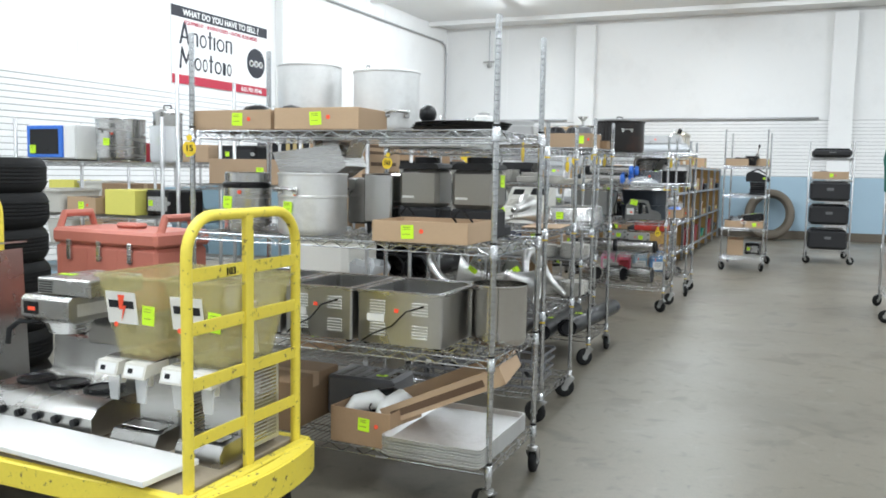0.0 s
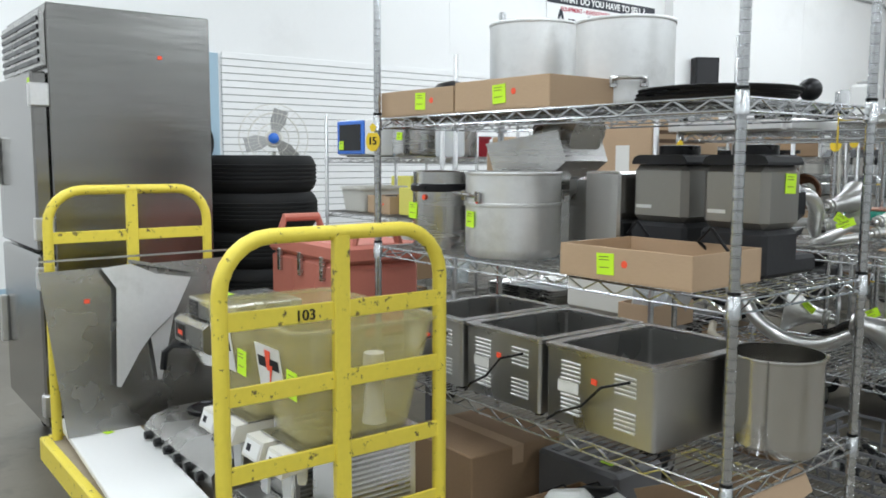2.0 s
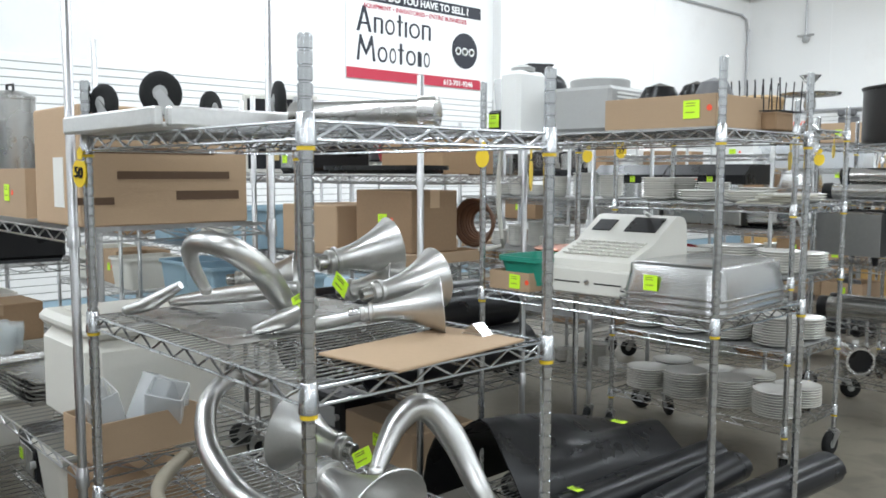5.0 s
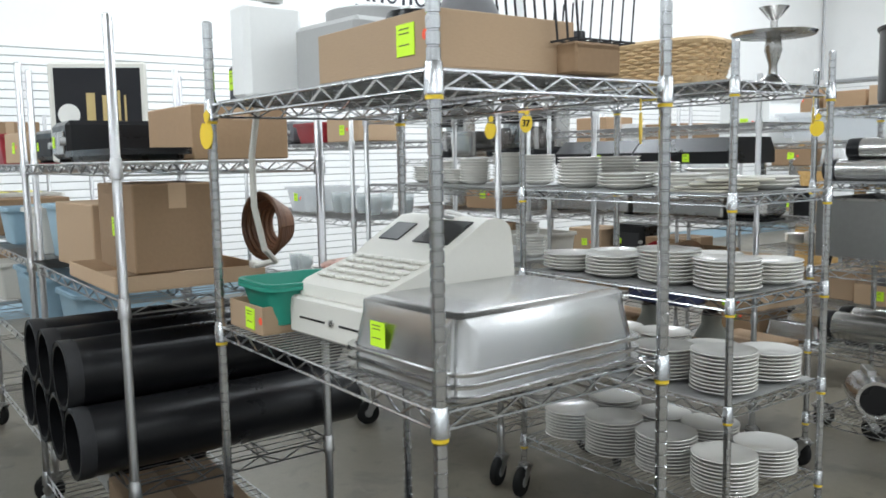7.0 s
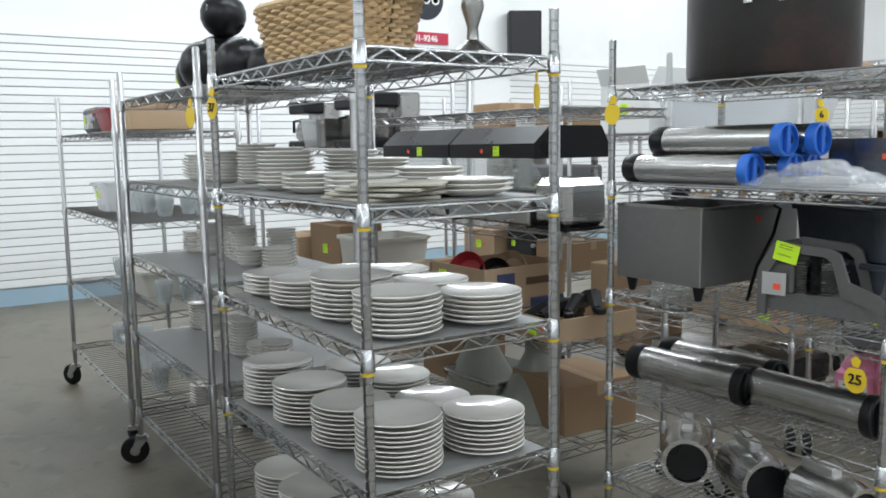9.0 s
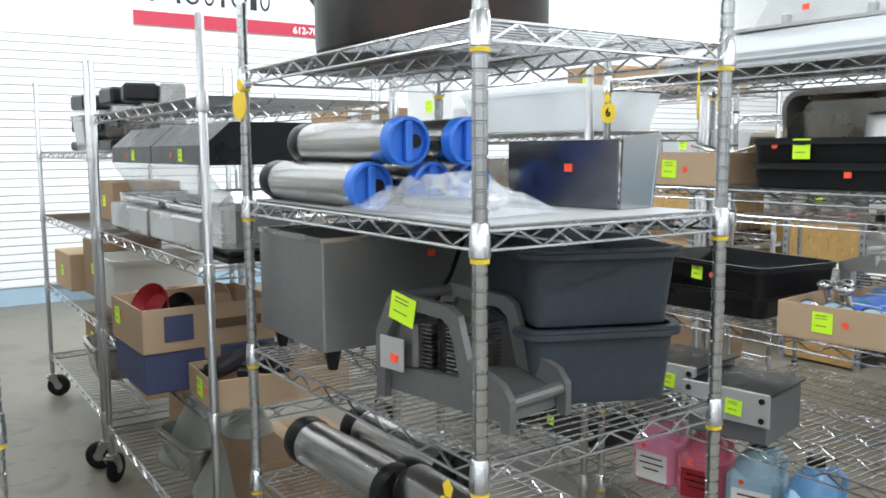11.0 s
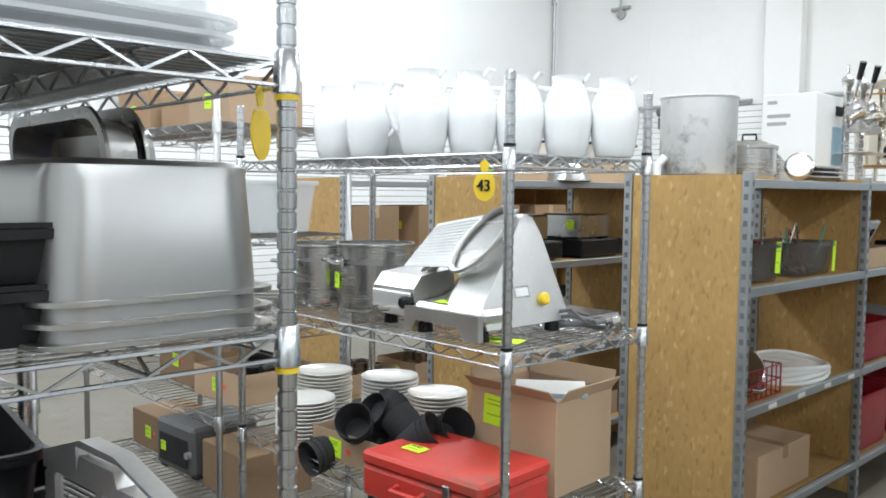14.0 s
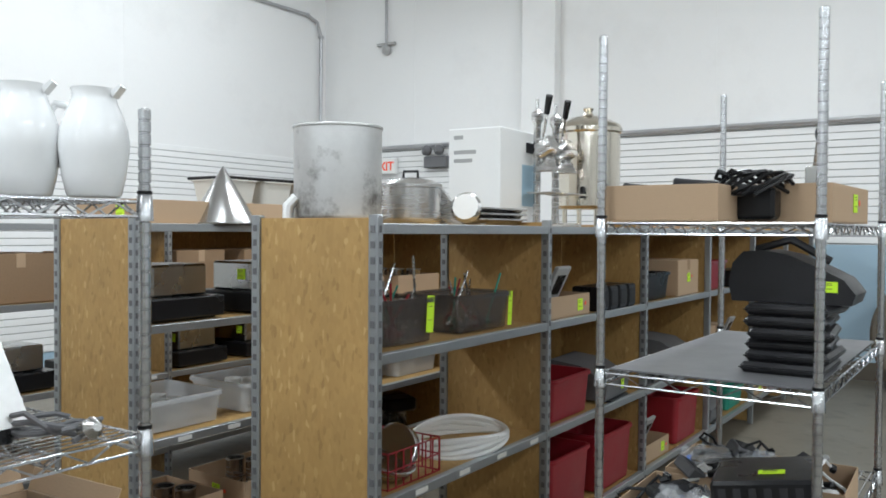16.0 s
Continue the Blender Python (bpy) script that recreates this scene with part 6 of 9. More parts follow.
for i in range(4):
    o = thing("square_plate", "folded pale napkin laid over plates", "napkin", -1.17 + 0.02 * i, 9.03 + 0.01 * i, 1.279 + 0.012 * i, i * 17, "napkins")
    part("sheet", Mesh().box(-0.11, 0.11, -0.11, 0.11, 0, 0.008, 0.002), CLOTH, o)
    part("fold", Mesh().box(-0.1, 0.0, -0.1, 0.1, 0.0085, 0.0115, 0.001), PAPER, o)


def wicker(x, y, z, w, d, h, rz):
    t = thing("wicker_basket", "oblong woven wicker basket", "basket", x, y, z, rz)
    part("base", Mesh().tub(w - 0.05, d - 0.05, 0, 0.03, 0.01, 0.02, 0.02), WICKER, t)
    n = 46
    for k in range(13):
        f = 0.84 + 0.16 * k / 12
        pts = []
        for i in range(n + 1):
            a = 2 * math.pi * i / n
            cx, sx = math.cos(a), math.sin(a)
            q = (abs(cx) ** 5 + abs(sx) ** 5) ** (-1 / 5)
            o = 0.006 * (1 if (i + k) % 2 else -1)
            pts.append(((w / 2 * f + o) * cx * q, (d / 2 * f + o) * sx * q, 0.008 + k * (h / 13)))
        part("weave", Mesh().tube(pts, 0.0075, 5, False), WICKER, t)
    pts = [(w * 0.3 * math.cos(a), 0.0, h + 0.005 + 0.1 * math.sin(a)) for a in [math.pi * k / 12 for k in range(13)]]
    part("rim", Mesh().tube([(w / 2 * math.cos(a) * (abs(math.cos(a)) ** 5 + abs(math.sin(a)) ** 5) ** -0.2, d / 2 * math.sin(a) * (abs(math.cos(a)) ** 5 + abs(math.sin(a)) ** 5) ** -0.2, h + 0.004) for a in [2 * math.pi * k / 40 for k in range(41)]], 0.012, 6, False), WICKER, t)
    return t


wicker(-1.38, 9.03, 1.633, 0.45, 0.27, 0.14, 10)
cs = thing("cake_stand", "dark pedestal cake stand with round plate", "cake stand", -1.1, 9.27, 1.633)
part("foot", Mesh().lathe([(0.06, 0), (0.058, 0.008), (0.016, 0.04), (0.014, 0.07), (0.03, 0.12), (0.024, 0.16)], 24), STEELD, cs)
part("plate", Mesh().lathe([(0.02, 0.16), (0.135, 0.168), (0.142, 0.178), (0.136, 0.178), (0.02, 0.168)], 32), STEELD, cs)
part("funnel", Mesh().lathe([(0.012, 0.17), (0.012, 0.22), (0.05, 0.265), (0.046, 0.265), (0.008, 0.22)], 20), STEELD, cs)

# ---------------------------------------------------------------- fifth rack: dispensers, warmer, slicer, tubs
stock_pot(-0.98, 10.33, 1.593, 0.255, 0.31, mat("enamelled_rusty_black_pot", (0.02, 0.018, 0.017), 0.35, 0, 0.3, 5, 60, 0.1, stain=(0.12, 0.045, 0.025), stain_amt=0.35), "huge rusty black enamel stock pot with lid", 30, True, True)
for px, py, z in ((-1.1, 10.115, 0.0), (-1.04, 10.215, 0.0), (-1.05, 10.32, 0.0), (-1.02, 10.155, 0.088), (-0.99, 10.265, 0.088)):
    cylinder_dispenser(px, py, 1.278 + z, 0.46, 0.046, random.uniform(-3, 3))
pb = thing("plastic_bag", "crumpled clear plastic bag of hardware", "plastic bag", -0.72, 10.2, 1.279, 10)
rb = random.Random(31)
bag = []
NB = 15
for i in range(NB):
    for j in range(NB):
        u, v = 2 * i / (NB - 1) - 1, 2 * j / (NB - 1) - 1
        dome = max(0.0, (1 - abs(u) ** 3) * (1 - abs(v) ** 3))
        bag.append(Vector((0.19 * u + rb.uniform(-0.009, 0.009), 0.11 * v + rb.uniform(-0.008, 0.008), 0.003 + dome * (0.055 + rb.uniform(-0.02, 0.022)))))
g = Mesh().add(bag, [(i * NB + j, (i + 1) * NB + j, (i + 1) * NB + j + 1, i * NB + j + 1) for i in range(NB - 1) for j in range(NB - 1)])
part("film", g, FILM, pb)
part("contents", Mesh().box(-0.1, 0.1, -0.04, 0.04, 0.004, 0.03, 0.008), STEELD, pb)
tn = thing("steel_bin", "steel angled bin with worn blue film", "bin", -0.7, 10.5, 1.278, 8)
part("back", Mesh().box(-0.15, 0.14, -0.045, -0.04, 0, 0.135, 0.002), FILMED, tn, "dark blue filmed steel face")
part("side", Mesh().prism([(-0.04, 0), (0.06, 0), (0.085, 0.15), (-0.035, 0.14)], 0.14, 0.145, "x"), PANS, tn)
part("side_flange", Mesh().prism([(0.06, 0), (0.066, 0), (0.092, 0.15), (0.085, 0.15)], 0.12, 0.146, "x"), PANS, tn)
part("floor_plate", Mesh().box(-0.16, 0.14, -0.04, 0.06, 0, 0.004), STEELD, tn)
sticker(tn, 0.02, -0.046, 0.08, "y-", 0.01, 0.01, 0, (0, 0))
fw = thing("fryer_tank", "grey steel fryer tank on black legs", "fryer", -1.205, 10.325, 0.908)
part("tank", Mesh().tub(0.355, 0.5, 0.05, 0.298, 0.0, 0.004, 0.006), TANKM, fw)
part("rim", Mesh().hoop(0.362, 0.507, 0.29, 0.2995, 0.012, 0.009), STEELD, fw)
for sx in (-0.14, 0.14):
    for sy in (-0.21, 0.21):
        part("leg", Mesh().lathe([(0.011, 0), (0.018, 0.03), (0.022, 0.052)], 10, pose(sx, sy, 0)), BLACK, fw)
part("power_cord", Mesh().tube([(0.17, 0.12, 0.29), (0.21, 0.1, 0.28), (0.215, 0.06, 0.2), (0.2, 0.0, 0.1), (0.24, -0.1, 0.006)], 0.006, 6), BLACK, fw)
sticker(fw, 0.178, 0.03, 0.25, "x+", 0.012, 0.012, 0, (0, 0))
ms = thing("vegetable_slicer", "dark cast iron vegetable slicer with blade rack", "slicer", -0.69, 10.215, 0.908, 10)
SIDE = [(-0.17, 0.0), (-0.17, 0.13), (-0.13, 0.205), (-0.11, 0.215), (0.035, 0.205), (0.06, 0.19), (0.085, 0.115), (0.165, 0.085), (0.185, 0.06), (0.185, 0.0), (0.165, 0.0), (0.16, 0.045),
        (0.065, 0.075), (0.04, 0.165), (0.02, 0.18), (-0.1, 0.188), (-0.14, 0.12), (-0.145, 0.0)]
for s in (-0.085, 0.07):
    part("side_frame", Mesh().prism(SIDE, s, s + 0.016), IRON, ms)
part("base_plate", Mesh().prism([(-0.165, 0.012), (0.16, 0.012), (0.16, 0.045), (0.07, 0.07), (-0.165, 0.06)], -0.068, 0.069), IRON, ms)
part("head", Mesh().box(-0.165, -0.075, -0.066, 0.068, 0.0605, 0.16, 0.008), IRON, ms)
part("label_plate", Mesh().box(-0.155, -0.085, -0.0875, -0.0855, 0.06, 0.125), ALU, ms, "pale printed plate")
part("pusher", Mesh().box(-0.035, -0.008, -0.05, -0.02, 0.065, 0.2, 0.006), BLACK, ms, "black handle post")
for k in range(12):
    part("blade", Mesh().box(-0.07, -0.04, -0.055, 0.06, 0.064 + k * 0.008, 0.0665 + k * 0.008), STEEL, ms)
    part("blade", Mesh().box(0.0, 0.034, -0.055, 0.06, 0.072 + k * 0.0075, 0.0745 + k * 0.0075), STEEL, ms)
part("tie_rod", Mesh().rod((-0.12, -0.08, 0.2), (-0.12, 0.08, 0.2), 0.011, 10, True), IRON, ms)
part("tie_rod", Mesh().rod((0.17, -0.08, 0.05), (0.17, 0.08, 0.05), 0.012, 10, True), IRON, ms)
sticker(ms, -0.085, -0.0875, 0.185, "y-", 0.07, 0.055, 12)
sticker(ms, -0.11, -0.089, 0.085, "y-", 0.014, 0.03, 8, (0, 0))
for k in range(2):
    tub(-0.715, 10.5, 0.908 + k * 0.15, 0.42, 0.3, 0.152, TUBM, "dusty dark grey plastic bus tub stacked", -23, "bus_tub", 0.012, 0.012)
for px, py in ((-1.15, 10.2), (-1.15, 10.36), (-0.75, 10.25)):
    cylinder_dispenser(px, py, 0.578, 0.42, 0.06, random.uniform(-6, 6), BLACK, "fat chrome dispenser tube with black cap")
for px, py, rz in ((-1.2, 10.24, 40), (-0.95, 10.26, 60), (-0.68, 10.26, 80)):
    o = thing("steel_canister", "chrome motor housing lying on low shelf", "canister", px, py, 0.253, rz, "chrome housings")
    part("shell", Mesh().lathe([(0.06, -0.12), (0.085, -0.1), (0.09, 0.06), (0.08, 0.1), (0.082, 0.11), (0.068, 0.11), (0.066, 0.0)], 24, pose(0, 0, 0.09, 90)), STEEL, o)
    part("bore", Mesh().lathe([(0.065, 0), (0.065, 0.008)], 20, pose(0, -0.09, 0.09, 90)), BLACK, o)
    part("bracket", Mesh().box(-0.02, 0.02, -0.02, 0.1, 0.17, 0.2, 0.004), ALUC, o)

# ---------------------------------------------------------------- sixth rack: food pans and boxes
for i in range(3):
    o = hotel_pans(-0.85 + 0.01 * i, 11.6, 1.628 + i * 0.018, 0.84, 0.46, 0.06, 1, 0, "upturned clear plastic food box lids stacked", True, CLEAR, "clear_lid_stack")
gl = thing("plastic_bin", "pale grey plastic bin upturned on clear lids", "bin", -0.74, 11.6, 1.7275, 3)
part("body", Mesh().tub(0.5, 0.34, 0, 0.1, 0.035, 0.004, 0.03, 0.016, 5, 0.01).turn(pose(0, 0, 0.1, 180)), LINER, gl)
part("flange", Mesh().hoop(0.56, 0.4, 0, 0.009, 0.024, 0.035), LINER, gl)
for s in (-1, 1):
    part("lug", Mesh().box(s * 0.12 - 0.012, s * 0.12 + 0.012, -0.178, -0.155, 0.009, 0.04, 0.004), LINER, gl)
sticker(gl, -0.06, -0.172, 0.05, "y-", 0.012, 0.012)
carton(-1.2, 11.5, 1.283, 0.38, 0.28, 0.1, 2, "brown cardboard tray of wooden handled tools", tagpos=(0.0, 0.05))
for i in range(5):
    o = thing("wooden_spatula", "wooden handled kitchen tool in a tray", "utensil", -1.22 + 0.05 * i, 11.48 + 0.02 * i, 1.3, 60 * i, "utensils", "", 0, -16)
    part("handle", Mesh().tube([(-0.15, 0, 0.05), (-0.05, 0, 0.058), (0.05, 0, 0.056)], [0.011, 0.014, 0.009], 8), mat("tool_wood", (0.3, 0.16, 0.07), 0.5, 0, 0.2, 8, 60, 0.1) if i == 0 else bpy.data.materials["tool_wood"], o)
    part("blade", Mesh().box(0.05, 0.2, -0.018, 0.018, 0.05, 0.056, 0.002), STEEL, o)
for k in range(2):
    t6 = tub(-0.68, 11.54, 1.283 + k * 0.068, 0.48, 0.32, 0.072, PANB, "black plastic food pan stacked", 3, "black_food_pan", 0.006, 0.005)
    sticker(t6, -0.08 if k else 0.05, -0.163, 0.042, "y-", 0.05 if k else 0.014, 0.055 if k else 0.014, 0, (-0.08, 0.01))
for k in range(3):
    o = thing("steam_pan", "deep stainless steam pan upturned", "food pan", -0.575, 11.735, 1.283 + k * 0.024, 0, "steam pans")
    part("pan", Mesh().tub(0.33, 0.28, 0, 0.165, 0.008, 0.003, 0.06, 0.012, 8, 0.026).turn(pose(0, 0, 0.165, 180)), STEAMP, o)
    part("rim_edge", Mesh().hoop(0.36, 0.31, 0, 0.006, 0.01, 0.055), STEEL, o)
o = thing("steam_pan", "stainless pan standing on edge behind black pans", "food pan", -0.86, 11.78, 1.283, 0, "steam pans")
part("pan", Mesh().tub(0.4, 0.28, 0, 0.06, 0.012, 0.003, 0.05, 0.014, 6, 0.012).turn(pose(0, 0.045, 0.15, 97)), STEELD, o)
part("rim_edge", Mesh().box(-0.14, 0.14, -0.01, 0.05, 0, 0.009, 0.003), STEELD, o)
part("second_pan", Mesh().tub(0.4, 0.28, 0, 0.03, 0.012, 0.003, 0.05, 0.014, 6, 0.01).turn(pose(-0.03, 0.085, 0.152, 97)), STEELD, o)
tub(-1.17, 11.6, 0.888, 0.56, 0.42, 0.08, BLACK, "large black plastic tray", 4, "plastic_tray", 0.012, 0.01)
tub(-1.1, 11.58, 0.955, 0.5, 0.34, 0.095, BLACK, "second large black plastic tray on top", -6, "plastic_tray", 0.008, 0.007, True)
carton(-0.62, 11.5, 0.888, 0.33, 0.33, 0.095, 6, "open brown cardboard box of packets and fittings", tagpos=(-0.04, 0.05))
rp_ = random.Random(12)
for i in range(7):
    o = thing("blue_packet", "flat bright blue printed packet in a box", "packet", -0.6 + rp_.uniform(-0.06, 0.06), 11.5 + 0.024 * i, 0.93 + 0.008 * i, rp_.uniform(-25, 35), "blue packets", "", rp_.uniform(8, 26), rp_.uniform(-14, 14))
    g = Mesh()
    cells = 7
    top = [Vector((0.085 * (2 * a / (cells - 1) - 1), 0.06 * (2 * b / (cells - 1) - 1), 0.002 + 0.012 * math.sin(math.pi * a / (cells - 1)) * math.sin(math.pi * b / (cells - 1)) + rp_.uniform(0, 0.003))) for a in range(cells) for b in range(cells)]
    bot = [Vector((p.x, p.y, -p.z * 0.5)) for p in top]
    q4 = [(a * cells + b, (a + 1) * cells + b, (a + 1) * cells + b + 1, a * cells + b + 1) for a in range(cells - 1) for b in range(cells - 1)]
    part("pouch", g.add(top + bot, q4 + [tuple(cells * cells + k for k in f[::-1]) for f in q4]), BLUE, o)
    part("printed_band", Mesh().box(-0.05, 0.03, -0.004, 0.0, 0.0165, 0.0172), PAPER, o)
    part("printed_band", Mesh().box(-0.05, -0.01, 0.014, 0.022, 0.0138, 0.0145), GREEN, o)
for i in range(4):
    o = thing("glass_disc", "round chrome edged dial in a cardboard box", "dial", -0.73 + 0.055 * i, 11.4 + 0.03 * (i % 2), 0.945, 0, "chrome dials", "", 55 - 10 * i, 10 * i)
    part("bezel", Mesh().lathe([(0.03, 0), (0.034, 0.006), (0.034, 0.014), (0.029, 0.016), (0.029, 0.012), (0.001, 0.012)], 20), STEEL, o)
    part("face", Mesh().lathe([(0.028, 0.0125), (0.028, 0.0135)], 20), BLUEP, o)
for i in range(5):
    o = thing("steel_fitting", "small chrome fitting in a cardboard box", "fitting", -0.71 + 0.02 * i, 11.42 + random.uniform(0, 0.1), 0.895, random.uniform(0, 90), "chrome fittings")
    part("stem", Mesh().tube([(0, 0, 0), (0.01, 0, 0.07), (0.0, 0.01, 0.12)], 0.01, 8), STEEL, o)
    part("head", Mesh().ball(0, 0.01, 0.12, 0.022, 0.022, 0.016, 10), STEEL, o)
carton(-0.56, 11.75, 0.888, 0.34, 0.2, 0.1, 4, "open brown cardboard box under a slicer", tagpos=(0.05, 0.04))
o = thing("vegetable_slicer", "grey cast aluminium slicer standing in a box", "slicer", -0.67, 11.77, 0.896, 6)
part("frame_post", Mesh().box(-0.17, -0.125, -0.03, 0.0, 0.0, 0.128, 0.006), ALUC, o)
part("frame_post", Mesh().box(0.125, 0.17, -0.03, 0.0, 0.0, 0.128, 0.006), ALUC, o)
part("frame_post", Mesh().box(-0.012, 0.012, -0.026, -0.004, 0.03, 0.128, 0.003), ALUC, o)
part("frame_top", Mesh().prism([(-0.17, 0.1285), (0.17, 0.1285), (0.17, 0.146), (0.06, 0.146), (0.05, 0.168), (-0.05, 0.17), (-0.06, 0.146), (-0.062, 0.182), (0.062, 0.18), (0.17, 0.147), (0.17, 0.152), (0.05, 0.19), (-0.05, 0.193), (-0.17, 0.155)], -0.03, 0.0), ALUC, o)
part("plate", Mesh().prism([(-0.03, 0.0), (-0.2, 0.0), (-0.2, 0.02), (-0.14, 0.045), (-0.03, 0.05)], -0.16, 0.15, "x"), ALUC, o)
part("opening", Mesh().box(0.02, 0.11, -0.16, -0.08, 0.0485, 0.0505), BLACK, o)
for k in range(10):
    for bx0 in (-0.12, 0.016):
        part("blade", Mesh().box(bx0, bx0 + 0.104, -0.022, -0.008, 0.036 + k * 0.009, 0.039 + k * 0.009), STEEL, o)
sticker(o, 0.09, -0.06, 0.051, "z", 0.02, 0.014)
for i, (px, py, w, rz, h) in enumerate(((-1.2, 11.45, 0.25, 8, 0.175), (-0.95, 11.43, 0.27, 12, 0.155))):
    o = thing("steel_panel_box", "grey steel equipment case with bolted front panel and smoked top", "case", px, py, 0.543, rz)
    part("case", Mesh().box(-w / 2 + 0.01, w / 2 - 0.01, -0.1, 0.14, 0, h - 0.012, 0.006), GREYD, o)
    part("smoked_top", Mesh().box(-w / 2 + 0.006, w / 2 - 0.006, -0.11, 0.16, h - 0.011, h - 0.004, 0.002), BLACK, o, "smoked glass top")
    f = part("front_panel", Mesh().box(-w / 2, w / 2, -0.122, -0.112, h - 0.095, h + 0.004, 0.003), GREY, o, "grey bolted front panel")
    for sx in (-1, 1):
        for zz in (h - 0.075, h - 0.018):
            part("bolt", Mesh().lathe([(0.009, 0), (0.009, 0.004), (0.006, 0.006)], 12, pose(sx * (w / 2 - 0.022), -0.122, zz, 90)), BLACK, f)
    sticker(o, 0.03, -0.123, h - 0.05, "y-", 0.05, 0.045, 4, (-0.06, 0))
for i, (m, l, sheet) in enumerate(((PINK, "pink chemical jug with white printed label", PAPER), (PINKR, "rose chemical jug with red label", REDP), (BLUEP, "pale blue chemical jug with white label", PAPER), (BLUEJ, "deep blue chemical jug with white label", PAPER))):
    jug(-1.3 + 0.19 * i, 11.48, 0.253, m, l, 12 + 4 * i, sheet)

# ---------------------------------------------------------------- seventh rack: pitchers, slicer
for i, (px, py, k) in enumerate(((-1.58, 12.83, 1.0), (-1.43, 12.84, 1.0), (-1.19, 12.84, 1.06), (-1.1, 12.94, 1.04), (-1.005, 13.03, 1.0), (-0.916, 13.125, 1.0), (-0.827, 13.22, 0.98), (-1.33, 12.96, 0.98), (-1.24, 13.07, 1.0), (-1.14, 13.17, 0.98), (-1.5, 13.0, 0.96), (-1.7, 12.95, 1.0))):
    pitcher(px, py, 1.558, -150 + random.uniform(-15, 15) + (170 if i < 2 else 0), k * 0.85)
slicer(-1.06, 12.93, 1.083)
for i, (px, py, r, h) in enumerate(((-1.57, 12.98, 0.125, 0.21), (-1.78, 12.9, 0.12, 0.2), (-1.83, 13.12, 0.11, 0.19))):
    p = stock_pot(px, py, 1.083, r, h, STEEL, "stainless saucepan with wire handles", -20 + 25 * i, True, False, i == 0, name="saucepan")
pp = thing("chain_coil", "tangled steel cord and plug on rack shelf", "cord", -0.86, 13.15, 1.083)
g = Mesh()
for k in range(3):
    g.tube([(0.07 * math.cos(a * 0.7 + k), 0.06 * math.sin(a + k), 0.008 + 0.012 * k + 0.008 * math.sin(a * 2.3)) for a in [0.5 * q for q in range(16)]], 0.006, 6)
part("cord", g, GREYD, pp)
part("plug", Mesh().lathe([(0.018, 0), (0.022, 0.03), (0.01, 0.045)], 12, pose(0.06, 0.03, 0.02, 0, 70, 0)), STEELD, pp)
lp = thing("price_label", "loose neon price label on rack shelf", "label", -0.9, 12.85, 1.0835, 20)
part("sheet", Mesh().box(-0.06, 0.06, -0.03, 0.03, 0, 0.0012), NEON, lp)
part("print", Mesh().box(-0.04, 0.03, -0.01, 0.01, 0.0013, 0.0017), INK, lp)
rc = thing("tool_case", "scuffed red metal tool case", "tool case", -1.02, 12.81, 0.643, 4)
rc.scale = (1.15, 1.1, 1.12)
part("body", Mesh().box(-0.18, 0.18, -0.13, 0.13, 0, 0.075, 0.008), RED, rc)
part("lid", Mesh().box(-0.182, 0.182, -0.132, 0.132, 0.0765, 0.11, 0.008), RED, rc)
part("handle", Mesh().tube([(-0.06, -0.13, 0.05), (-0.06, -0.155, 0.045), (0.02, -0.155, 0.045), (0.02, -0.13, 0.05)], 0.007, 7), RED, rc)
part("latch", Mesh().box(0.08, 0.1, -0.138, -0.13, 0.05, 0.09, 0.002), STEELD, rc)
sticker(rc, -0.09, -0.04, 0.111, "z", 0.06, 0.04)
bxx = carton(-1.0, 13.14, 0.643, 0.3, 0.27, 0.26, 3, "tall open cardboard box of papers", True, CARD, "", flaps=0.05)
sticker(bxx, -0.06, -0.135, 0.2, "y-", 0.085, 0.085, 3)
for i in range(5):
    o = thing("paper_pad", "paper pad on top of a carton", "paper", -1.02 + 0.015 * i, 13.13, 0.85 + i * 0.012, 10 * i, "paper pads")
    part("page_block", Mesh().box(-0.1, 0.1, -0.08, 0.08, 0, 0.01, 0.001), PAPER if i % 2 else BLUEP, o)
    part("cover", Mesh().box(-0.1, 0.1, -0.08, 0.08, 0.0102, 0.0112), PAPER if i % 3 else BLUE, o)
for i, (px, py, n) in enumerate(((-1.88, 13.0, 14), (-1.66, 13.12, 14), (-1.76, 12.84, 10), (-1.45, 13.15, 12))):
    plate_stack(px, py, 0.643, 0.1, n)
carton(-1.42, 12.9, 0.643, 0.38, 0.26, 0.09, 4, "open cardboard tray of black cups", tagpos=(-0.08, 0.04))
for i in range(12):
    cup_stack(-1.54 + 0.1 * (i % 4), 12.82 + 0.07 * (i // 4), 0.67 + 0.055 * (i % 2), 3, 0.056, BLACKM, "black plastic cups heaped in a tray", i * 40, 55 if i % 2 else 100)

# ---------------------------------------------------------------- eighth rack: cords, binders, parts
carton(-0.12, 14.68, 1.528, 0.32, 0.4, 0.1, 0, "open brown cardboard tray of black cords", tag="")
carton(0.16, 15.0, 1.528, 0.26, 0.5, 0.11, -3, "open brown cardboard tray of electronics", tagpos=(0.05, 0.06), tag="x+")
o = thing("cord_bundle", "tangle of black power cords on a tray", "cords", 0.08, 14.72, 1.535)
for k in range(6):
    part("cord", Mesh().tube([(0.1 * math.cos(a + k) * random.uniform(0.6, 1), 0.12 * math.sin(a * 1.1 + k), 0.1 + 0.035 * math.sin(a * 1.7 + k)) for a in [0.6 * q for q in range(12)]], 0.006, 6), BLACK, o)
